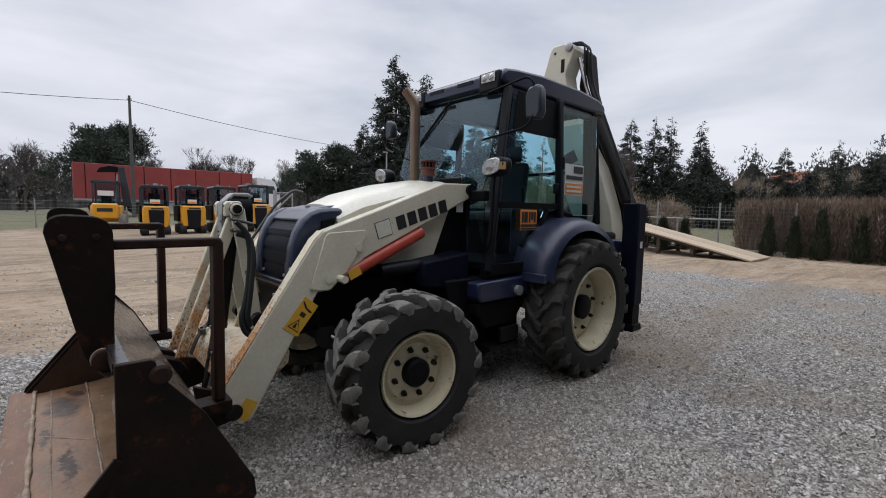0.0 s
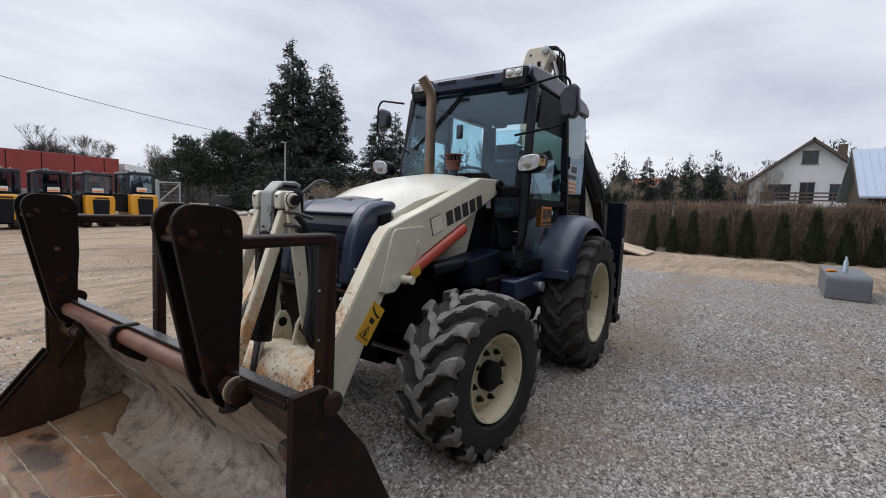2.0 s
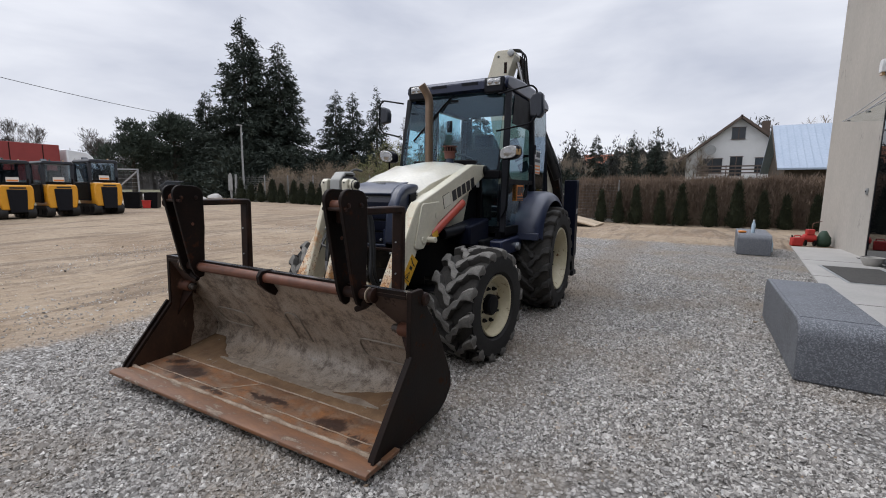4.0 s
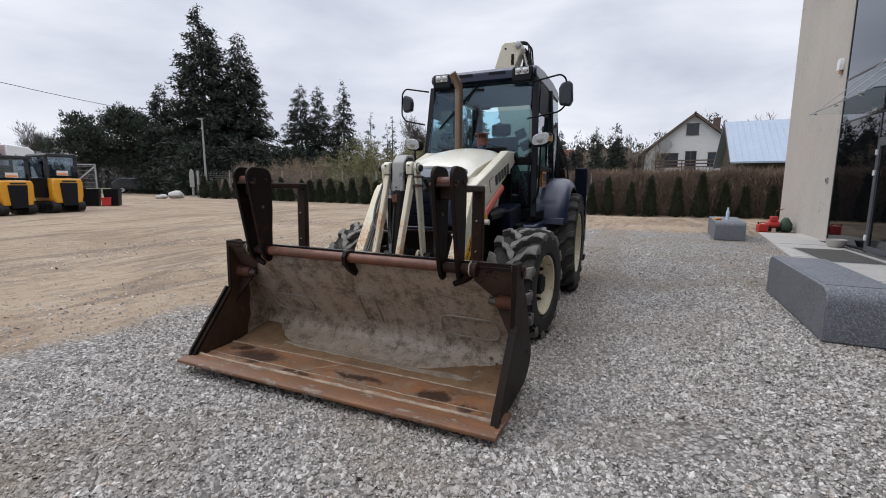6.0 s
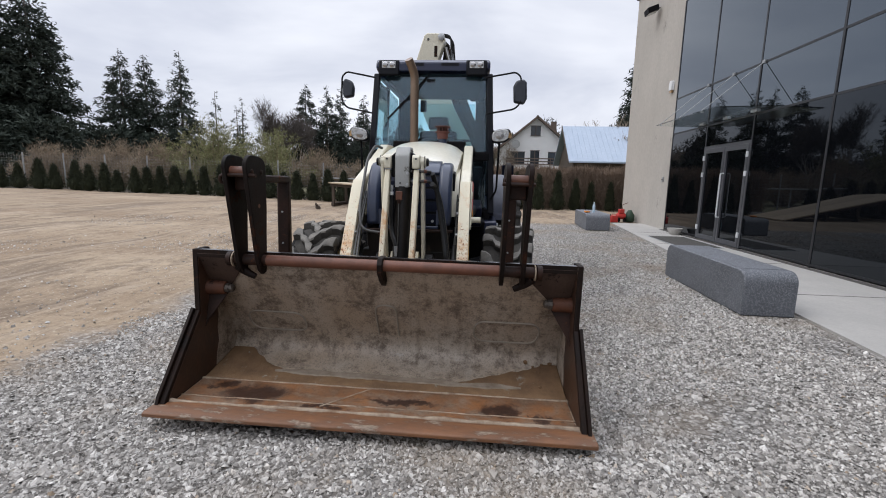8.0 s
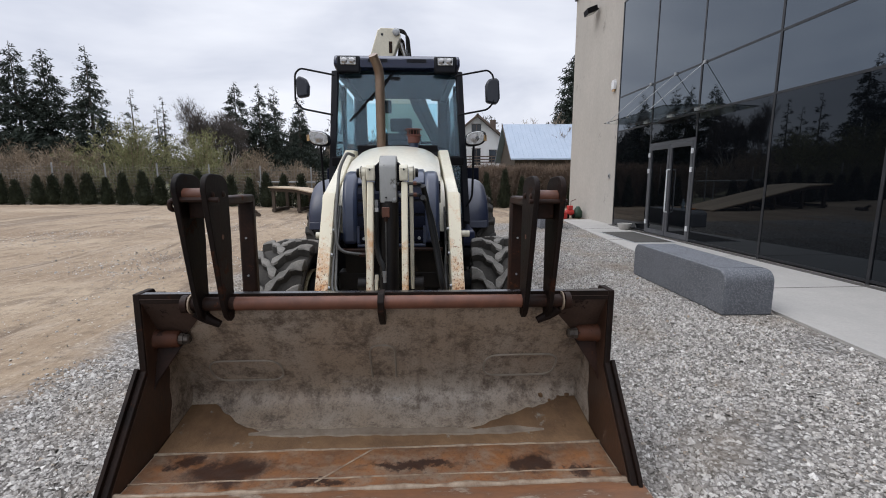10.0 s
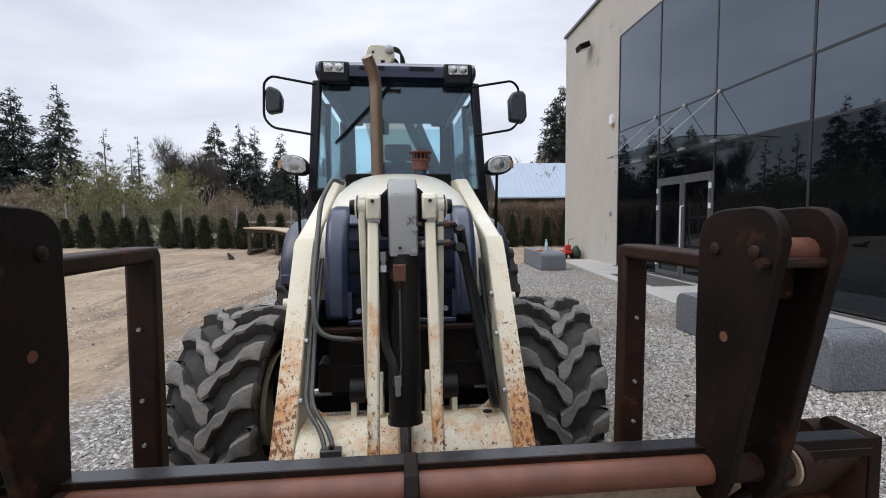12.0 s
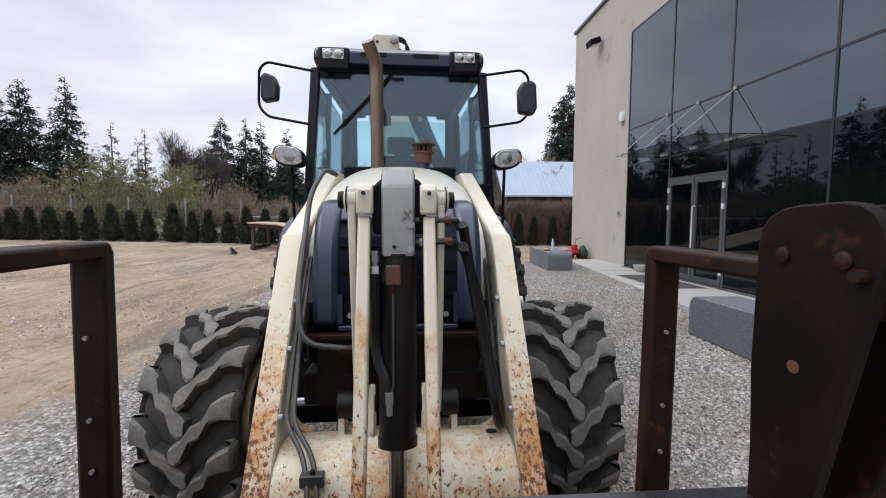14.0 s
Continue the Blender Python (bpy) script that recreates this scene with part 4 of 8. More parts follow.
        part("cap", lathe(B(), [(0.291, 0.021), (0.315, 0.021)], n=12, axis="z"), WHITE_PAINT, bt)
    box_ = thing("orange_carton", "small crumpled orange packet on the bench", "packet", (11.1, -3.72, 0.475), 20)
    part("packet", box(B(), (-0.05, -0.08, 0), (0.05, 0.08, 0.05)), ORANGE, box_, bevel=0.02)


build_door_things()


# ---- plants ----
def needles(rng, centres, ways, size, droop, per, wide=0.16):
    """Thin drooping sprays: triangles round each centre."""
    k = len(centres)
    c = np.repeat(centres, per, 0)
    w = np.repeat(ways, per, 0)
    n = k * per
    d = w + rng.normal(0, 0.55, (n, 3))
    d[:, 2] -= droop
    d /= np.linalg.norm(d, axis=1, keepdims=True)
    s = np.cross(d, rng.normal(0, 1, (n, 3)))
    s /= np.linalg.norm(s, axis=1, keepdims=True)
    ln = size * rng.uniform(0.6, 1.4, (n, 1))
    root = c + rng.normal(0, size * 0.5, (n, 3))
    a, b, t = root - s * ln * wide, root + s * ln * wide, root + d * ln
    v = np.stack([a, b, t], 1).reshape(-1, 3)
    f = np.arange(n)[:, None] * 3 + np.array([[0, 1, 2]])
    return v, f


def conifer_meshes(seed, height, radius, base=0.06, thin=1.0, open_=0.0, size=0.42):
    """A spire of many slender boughs, each a flat fringe of hanging sprays that rises at its tip."""
    rng = np.random.default_rng(seed)
    cs, ws = [], []
    wood = B()
    tube(wood, [(0, 0, -0.2), (0.05, 0, height * 0.5), (0, 0.04, height * 0.995)], [height * 0.016, height * 0.009, 0.015], 7)
    boughs = int(height * 25 * thin)
    for i in range(boughs):
        u = base + (0.985 - base) * (1 - (1 - (i + rng.uniform()) / boughs) ** 0.68)
        if rng.uniform() < open_:
            continue
        reach = radius * (1 - u) ** 0.75 * (0.55 + 0.45 * min(1, (u - base) * 8 + 0.3))
        a = rng.uniform(0, 6.283)
        L = max(0.16, reach * (1.0 - 0.5 * rng.uniform() ** 1.7) + rng.normal(0, 0.07) * reach)
        out, side = np.array([math.cos(a), math.sin(a), 0]), np.array([-math.sin(a), math.cos(a), 0])
        z0, sag, up = u * height, rng.uniform(0.22, 0.5), rng.uniform(0.05, 0.22)
        steps = max(2, int(L / (size * 0.5)))
        for s in range(1, steps + 1):
            q = 0.22 + 0.78 * s / steps
            fan = L * 0.17 * (1.15 - q) * rng.uniform(-1, 1)
            cs.append(out * L * q + side * fan + np.array([0, 0, z0 + L * (up * q ** 3 - sag * q)]))
            ws.append(out * 0.75 + side * np.sign(fan) * 0.25 + np.array([0, 0, 0.35 * q - 0.25]))
        if L > 1.0 and i % 5 == 0:
            tube(wood, [(0, 0, z0), tuple(out * L * 0.9 + np.array([0, 0, z0 + L * (up * 0.7 - sag * 0.9)]))], [0.04, 0.010], 3)
    v, f = needles(rng, np.array(cs), np.array(ws), size, 0.30, 6, 0.21)
    return shell("trunk", wood, BARK), mesh_from("crown", v, f, SPRUCE)


def plant_tree(name, meshes, label, category, place, turn, scale, group="", squash=1.0):
    t = tagged(new(name), label, category, group)
    t.matrix_world = pose(place[0], place[1], rise(*place[:2]) - 0.03, 0, 0, turn) @ Matrix.Diagonal((scale * squash, scale * squash, scale, 1))
    for part_name, me in zip(("trunk", "crown"), meshes):
        o = new(part_name, me)
        o.parent = t
    return t


def build_spruces():
    kinds = [conifer_meshes(1, 16.0, 5.2, 0.03, 1.15, 0.1, 0.30), conifer_meshes(2, 12.0, 3.4, 0.06, 0.95, 0.15, 0.25), conifer_meshes(3, 12.5, 2.9, 0.08, 0.8, 0.22, 0.25), conifer_meshes(4, 10.0, 2.0, 0.25, 0.3, 0.42, 0.18)]
    rows = [
        (0, 27.3, 36.1, 1.09, 0), (0, 29.9, 34.2, 0.97, 70), (0, 31.5, 38.0, 0.80, 190), (0, 26.0, 40.5, 0.66, 120),
        (1, 33.6, 30.2, 0.94, 10), (1, 34.9, 29.0, 0.93, 95), (2, 34.2, 25.3, 0.90, 200),
        (3, 37.0, 24.0, 0.86, 30), (3, 39.0, 22.6, 0.84, 140), (3, 36.2, 21.6, 0.72, 250),
        (1, 43.9, 18.3, 0.90, 33), (2, 44.7, 16.3, 0.87, 160), (2, 45.3, 15.0, 0.85, 280), (2, 48.0, 13.2, 0.84, 44), (1, 43.0, 21.0, 0.55, 210),
        (1, 53.0, 7.4, 0.68, 15), (2, 45.0, 2.5, 0.60, 310), (0, 47.0, 0.6, 0.42, 99),
        (0, 43.0, -15.9, 0.93, 77), (0, 46.5, -18.5, 0.9, 10),
    ]
    for k, x, y, s, turn in rows:
        label = ("tall thin half-bare conifer behind the fence" if k == 3 else "tall dark spruce with drooping boughs behind the fence")
        plant_tree("spruce_tree", kinds[k], label, "tree", (x, y), turn, s, "spruces behind the fence")


build_spruces()


def bare_meshes(seed, height, spread=0.55, twig=BARK, depth=7, hair=TWIGS, thin=0.016):
    rng = random.Random(seed)
    wood, fine = B(), B()

    def grow(p, d, length, r, level):
        bm = wood if level < 3 else fine
        q = p + d * length
        mid = p + d * length * 0.5 + Vector((rng.uniform(-1, 1), rng.uniform(-1, 1), 0)) * length * 0.05
        tube(bm, [p, mid, q], [max(r, thin), max(r * 0.85, thin), max(r * 0.66, thin)], 6 if level < 2 else 3)
        if level >= depth:
            return
        for _ in range(2 + (rng.random() < 0.75) + (level == 0)):
            s = Vector((rng.uniform(-1, 1), rng.uniform(-1, 1), rng.uniform(-0.25, 0.75)))
            grow(q if rng.random() < 0.7 else mid, (d * 0.75 + s * spread + Vector((0, 0, 0.12))).normalized(), length * rng.uniform(0.58, 0.86), r * 0.62, level + 1)
    grow(Vector((0, 0, -0.2)), Vector((0, 0, 1)), height * 0.25, height * 0.0115, 0)
    crown = shell("crown", fine, hair)
    tips = np.array([tuple(v.co) for v in crown.vertices][::9])
    tips = tips[tips[:, 2] > height * 0.35]
    g = np.random.default_rng(seed)
    away = tips - np.array([0, 0, height * 0.45])
    away /= np.linalg.norm(away, axis=1, keepdims=True)
    v, f = needles(g, tips, away, height * 0.045, -0.15, 2, 0.022)
    crown.calc_loop_triangles()
    wood_faces = np.array([tuple(q.vertices) for q in crown.loop_triangles])
    me = mesh_from("crown", np.concatenate([np.array([tuple(q.co) for q in crown.vertices]), v]), np.concatenate([wood_faces, f + len(crown.vertices)]), hair)
    return shell("trunk", wood, twig), me


def pine_meshes(seed, height, radius):
    """A broad pine: several clumped masses on bare limbs."""
    rng = np.random.default_rng(seed)
    wood = B()
    tube(wood, [(0, 0, -0.2), (0.1, 0.1, height * 0.4), (0, 0, height * 0.85)], [0.3, 0.2, 0.06], 7)
    cs, ws = [], []
    for k in range(34):
        a, u = rng.uniform(0, 6.283), rng.uniform(0.30, 1.0) ** 0.8
        reach = radius * math.sqrt(max(0.05, 1 - (2 * abs(u - 0.5)) ** 2.2)) * rng.uniform(0.35, 1)
        c = np.array([math.cos(a) * reach, math.sin(a) * reach, height * u])
        tube(wood, [(0, 0, height * u * 0.75), tuple(c)], [0.07, 0.02], 3)
        for _ in range(64):
            o = rng.normal(0, 1, 3) * np.array([1, 1, 0.6]) * height * 0.072
            cs.append(c + o)
            ws.append(o / (np.linalg.norm(o) + 0.01) + np.array([0, 0, 0.5]))
    v, f = needles(rng, np.array(cs), np.array(ws), 0.25, -0.1, 9, 0.22)
    return shell("trunk", wood, BARK), mesh_from("crown", v, f, PINE)


def build_other_trees():
    pines = [pine_meshes(21, 8.0, 3.6), pine_meshes(22, 8.4, 3.2)]
    for k, x, y, s, turn in ((0, 21.6, 46.0, 0.84, 0), (1, 25.2, 45.0, 0.92, 60), (0, 2.6, 62.0, 1.12, 20), (1, 5.4, 63.5, 1.16, 200), (0, 28.5, 47.0, 0.62, 100)):
        plant_tree("pine_tree", pines[k], "broad dark pine with clumped crown beyond the yard", "tree", (x, y), turn, s, "pines beyond the yard")
    oaks = [bare_meshes(31, 9.0, 0.62, BARK, 7, SKY_TWIGS, 0.016), bare_meshes(32, 9.0, 0.72, BARK, 7, SKY_TWIGS, 0.016), bare_meshes(33, 9.0, 0.55, BARK, 7, SKY_TWIGS, 0.016)]
    for k, x, y, s, turn in ((0, 17.0, 78.0, 1.2, 0), (1, 11.0, 82.0, 1.15, 80), (2, 23.0, 80.0, 1.2, 150), (0, 31.0, 72.0, 1.1, 220), (1, -4.0, 84.0, 1.35, 300), (2, -9.0, 80.0, 1.4, 30), (0, -14.0, 82.0, 1.3, 90), (2, 6.0, 80.0, 1.0, 10), (1, 36.5, 66.0, 1.0, 10)):
        plant_tree("bare_tree", oaks[k], "bare leafless deciduous tree on the skyline", "tree", (x, y), turn, s, "bare trees on the skyline")
    birch = [bare_meshes(41, 9.0, 0.58, BARK_PALE, 7, SKY_TWIGS, 0.012)]
    for x, y, s, turn in ((39.6, 20.0, 0.98, 0), (41.5, 19.2, 0.88, 120), (40.8, 18.0, 0.9, 250)):
        plant_tree("birch_tree", birch[0], "bare birch with pale trunk and fine twigs", "tree", (x, y), turn, s, "birches")
    golden = bare_meshes(51, 10.0, 0.55, BARK, 6, GOLDEN_TWIGS)
    for x, y, s, turn in ((40.5, -13.2, 0.95, 0), (42.0, -11.6, 0.9, 140), (48.0, -1.0, 0.72, 60), (47.0, -3.2, 0.7, 200), (52.0, 3.5, 0.8, 20), (50.0, 9.5, 0.7, 100)):
        plant_tree("bare_tree", golden, "bare tree with pale brown twigs behind the fence", "tree", (x, y), turn, s, "bare trees behind the fence")
    # budding shrubs behind the wire fence
    rng = np.random.default_rng(5)
    for k, (x, y, s, m, label) in enumerate(((26.0, 17.5, 3.9, BUDS, "budding yellow-green willow shrub"), (27.5, 14.0, 3.5, BUDS, "budding yellow-green willow shrub"), (25.0, 20.5, 2.6, THICKET, "leafless pale brown thicket"), (28.5, 11.2, 2.5, THICKET, "leafless pale brown thicket"), (25.5, 24.0, 2.6, THICKET, "leafless pale brown thicket"), (29.0, 8.6, 1.9, THICKET, "leafless pale brown thicket"), (24.2, 27.5, 2.2, THICKET, "leafless pale brown thicket"))):
        twig = B()
        cs, ws = [], []
        for _ in range(110):
            a, r = rng.uniform(0, 6.283), rng.uniform(0.1, 1)
            tip = np.array([math.cos(a) * r * s * 0.95, math.sin(a) * r * s * 0.95, s * (1.15 - 0.6 * r * r) * rng.uniform(0.6, 1.1)])
            root = tip * np.array([0.22, 0.22, 0])
            mid = (root + tip) / 2 + np.array([0, 0, s * 0.15])
            tube(twig, [tuple(root), tuple(mid), tuple(tip)], [0.03, 0.016, 0.006], 3)
            for q in np.linspace(0.25, 1.05, 20):
                c = root * (1 - q) ** 2 + 2 * mid * q * (1 - q) + tip * q * q
                cs.append(c + rng.normal(0, 0.1, 3))
                ws.append((tip - mid) / s)
        v, f = needles(rng, np.array(cs), np.array(ws), 0.17 if m is BUDS else 0.24, -0.2, 6, 0.11 if m is BUDS else 0.05)
        sh = tagged(new("shrub"), label + " behind the wire fence", "shrub", "shrubs behind the fence")
        sh.location = (x, y, rise(x, y))
        part("stem_clump", twig, THICKET, sh)
        o = new("crown", mesh_from("crown", v, f, m))
        o.parent = sh


build_other_trees()


def wood_belt(name, label, a0, a1, da, radius, height, material, spray, seed, per):
    """A belt of distant trees: a ragged dense core and a fringe of sprays."""
    rng = np.random.default_rng(seed)
    angles = np.arange(a0, a1, da)
    v, f, cs, ws = [], [], [], []
    for i, a in enumerate(angles):
        r = radius(a) + rng.uniform(-1, 1)
        x, y = r * math.cos(radians(a)), r * math.sin(radians(a))
        g, top = rise(x, y), height(a) * rng.uniform(0.86, 1.08)
        v += [(x, y, g - 0.5), (x, y, g + top * 0.86)]
        if i:
            f += [(2 * i - 2, 2 * i, 2 * i + 1), (2 * i - 2, 2 * i + 1, 2 * i - 1)]
        for _ in range(per):
            z = top * rng.uniform(0.05, 1.0) ** 0.6
            q = r - rng.uniform(0.2, 2.0)
            t = radians(a + rng.uniform(-da, da))
            cs.append((q * math.cos(t), q * math.sin(t), g + z))
            ws.append((rng.normal(0, 0.4), rng.normal(0, 0.4), 0.9))
    nv, nf = needles(rng, np.array(cs), np.array(ws), spray, -0.2, 4)
    verts = np.concatenate([np.array(v), nv])
    faces = np.concatenate([np.array(f), nf + len(v)])
    tagged(new(name, mesh_from(name, verts, faces, material)), label, "woodland", kind="stuff")


def build_far_woods():
    wood_belt("far_woods", "distant leafless woodland on the horizon, its grey-brown paled for haze", -100, 190, 0.3, lambda a: 118 + 10 * math.sin(a * 0.11), lambda a: 6.2 + 1.2 * math.sin(a * 0.21) + 1.0 * math.sin(a * 0.067 + 1) + (1.2 if a > 55 else 0), FAR_WOOD, 0.8, 11, 22)
    wood_belt("tree_belt", "dark belt of evergreens behind the garden fence", -30, 20, 0.4, lambda a: 62 + 4 * math.sin(a * 0.3), lambda a: 4.8 + 1.0 * math.sin(a * 0.5) + 0.8 * math.sin(a * 1.3) + (3.0 if a < 12 else 1.8) - 1.2 * math.exp(-((a - 7.2) / 1.6) ** 2), BELT_GREEN, 0.42, 12, 34)


build_far_woods()


def build_undergrowth():
    """Low dense evergreens that close the gaps under the tall spruces."""
    rng = np.random.default_rng(31)
    for k, (x, y, h, w) in enumerate(((24.5, 33.5, 4.2, 2.6), (28.0, 31.5, 4.6, 2.8), (31.5, 30.0, 4.4, 2.6), (33.5, 26.8, 4.0, 2.6), (36.0, 24.5, 3.6, 2.4), (26.0, 36.5, 5.0, 3.0), (45.5, 17.5, 3.8, 3.0), (47.5, 14.5, 3.8, 3.0), (44.0, 20.5, 3.4, 2.6), (49.5, 11.0, 3.6, 3.0))):
        n = 800
        u, a, r = rng.uniform(0, 1, n), rng.uniform(0, 6.283, n), rng.uniform(0.2, 1, n) ** 0.5
        lump = 1 + 0.35 * np.sin(a * 3 + k) * np.sin(u * 7 + k * 2)
        cs = np.stack([np.cos(a) * r * w * lump * np.sqrt(1 - u * u * 0.8), np.sin(a) * r * w * lump * np.sqrt(1 - u * u * 0.8), u * h * (0.75 + 0.25 * lump)], -1)
        ws = np.stack([np.cos(a) * 0.7, np.sin(a) * 0.7, np.full(n, 0.5)], -1)
        v, f = needles(rng, cs, ws, 0.42, 0.05, 6)
        t = tagged(new("evergreen_bush"), "dense dark evergreen bush under the tall spruces", "bush", "evergreen bushes under the spruces")
        t.location = (x, y, rise(x, y) - 0.1)
        stem = part("stem", tube(B(), [(0, 0, -0.1), (0.1, 0, h * 0.6)], [0.1, 0.03], 6), BARK, t)
        o = new("crown", mesh_from("crown", v, f, SPRUCE))
        o.parent = t


build_undergrowth()

FENCE_X = 20.6


def build_hedge_and_fence():
    rng = np.random.default_rng(12)
    # dense dry hedge on the garden side
    n = 34000
    y = rng.uniform(-9.5, 2.3, n)
    z = 1.95 * rng.uniform(0, 1, n) ** 0.85 + 0.04 * np.sin(y * 3)
    x = FENCE_X + 0.35 + rng.normal(0, 0.16, n)
    cs = np.stack([x, y, z], -1)
    ws = np.stack([rng.normal(0, 0.25, n), rng.normal(0, 0.25, n), np.full(n, 1.0)], -1)
    v, f = needles(rng, cs, ws, 0.20, -0.9, 4, 0.045)
    tagged(new("hedge", mesh_from("hedge", v, f, DRY_HEDGE)), "tall dry brown hedge along the garden side", "hedge", kind="stuff")
    back = part("screen", box(B(), (FENCE_X + 0.32, -9.5, 0.0), (FENCE_X + 0.38, 2.2, 1.72)), DRY_HEDGE)
    tagged(back, "brown reed screen inside the hedge", "screen", kind="structure")
    # wire fence with grey posts
    fence = thing("wire_fence", "wire mesh fence with slim grey posts", "fence", kind="structure")
    for k, yy in enumerate(np.arange(0.4, 29.0, 2.5)):
        g = rise(FENCE_X, yy)
        part("post", tube(B(), [(FENCE_X, yy, g - 0.1), (FENCE_X, yy, g + 2.0)], 0.035, 8), POST, fence)
    for h in np.arange(0.15, 1.95, 0.15):
        part("wire", tube(B(), [(FENCE_X - 0.04, y, h + rise(FENCE_X, y)) for y in (0.4, 3.0, 12.0, 29.0)], 0.004, 3), POST, fence, smooth=0)
    uprights = B()
    for yy in np.arange(0.45, 29.0, 0.16):
        g = rise(FENCE_X, yy)
        bar(uprights, (FENCE_X - 0.04, yy, g + 0.1), (FENCE_X - 0.04, yy, g + 1.95), 0.004, 0.004)
    up = part("mesh_wires", uprights, POST, fence, smooth=0)
    tagged(up, kind="stuff")
    kerb = part("fence_kerb", prism(B(), [(0.4, -0.1), (0.4, 0.14), (3.0, 0.14), (12.0, 0.41), (29.0, 0.63), (29.0, 0.3)], FENCE_X - 0.06, FENCE_X + 0.02, "x"), SLAB)
    tagged(kerb, "low concrete kerb under the wire fence", "kerb", kind="structure")
    # a row of young thujas in front of it
    def thuja(seed, h, r):
        g = np.random.default_rng(seed)
        k = 900
        u = g.uniform(0, 1, k) ** 0.9
        a = g.uniform(0, 6.283, k)
        rad = r * 1.12 * np.minimum(1.0, (u + 0.16) * 4) * (1 - u) ** 0.95 * g.uniform(0.80, 1.03, k)
        c = np.stack([np.cos(a) * rad, np.sin(a) * rad, 0.04 + u * h * 0.93], -1)
        w = np.stack([np.cos(a) * 0.35, np.sin(a) * 0.35, np.full(k, 1.0)], -1)
        v, f = needles(g, c, w, 0.12, 0.0, 3, 0.13)
        core = lathe(B(), [(0.0, 0.02), (0.08, r * 0.75), (h * 0.3, r * 0.7), (h * 0.72, r * 0.25), (h * 0.95, 0.02)], n=9, axis="z")
        return shell("trunk", core, THUJA, 80), mesh_from("crown", v, f, THUJA)
    kinds = [thuja(1, 1.45, 0.36), thuja(2, 1.55, 0.42), thuja(3, 1.3, 0.33)]
    rng2 = random.Random(4)
    ys = [1.07, 0.3, -0.45, -1.45, -2.27, -3.37, -4.3, -5.18, -5.95, -6.9, -7.8, -8.7]
    ys += [4.0, 4.9, 5.75, 6.6, 7.46, 8.29, 9.12, 9.81, 10.72, 11.75, 12.53, 13.3, 14.26, 15.05, 15.87, 16.73, 17.54, 18.24, 19.23, 20.0, 20.9, 21.75, 22.94, 23.97, 25.2, 26.3, 27.4]
    for k, yy in enumerate(ys):
        s = (1.12 if yy < 3.5 else 1.0) * rng2.uniform(0.88, 1.12)
        plant_tree("thuja", kinds[rng2.randrange(3)], "young dark green conical thuja in a row along the fence", "shrub", (FENCE_X - 0.55 + rng2.uniform(-0.08, 0.08), yy), rng2.uniform(0, 360), s, "thuja row", 0.66 if yy < 3.5 else 0.95)
    # scrap timber behind and the gate posts
    sign = thing("entrance_sign", "grey rounded sign board on two slim posts at the yard entrance", "sign", (FENCE_X, 29.1, rise(FENCE_X, 29.1)))
    for q in (-0.34, 0.30):
        part("post", box(B(), (-0.06, q - 0.06, -0.1), (0.06, q + 0.06, 2.0)), POST, sign, bevel=0.015)
    part("board", prism(B(), [(-0.02, 0.75), (0.50, 0.75), (0.50, 1.75), (0.42, 2.0), (0.24, 2.14), (0.06, 2.0), (-0.02, 1.75)], -0.10, -0.065, "x"), POST, sign, bevel=0.01)
    arena = thing("garden_rail", "long pale timber rail on low posts in the garden", "rail", (24.5, 5.0, 0.05))
    part("rail", tube(B(), [(0, -2.5, 1.2), (0, 4.5, 1.3)], 0.04, 8), POST, arena)
    for q in (-2.4, 1.0, 4.4):
        part("post", tube(B(), [(0, q, -0.1), (0, q, 1.25)], 0.04, 8), POST, arena)


build_hedge_and_fence()


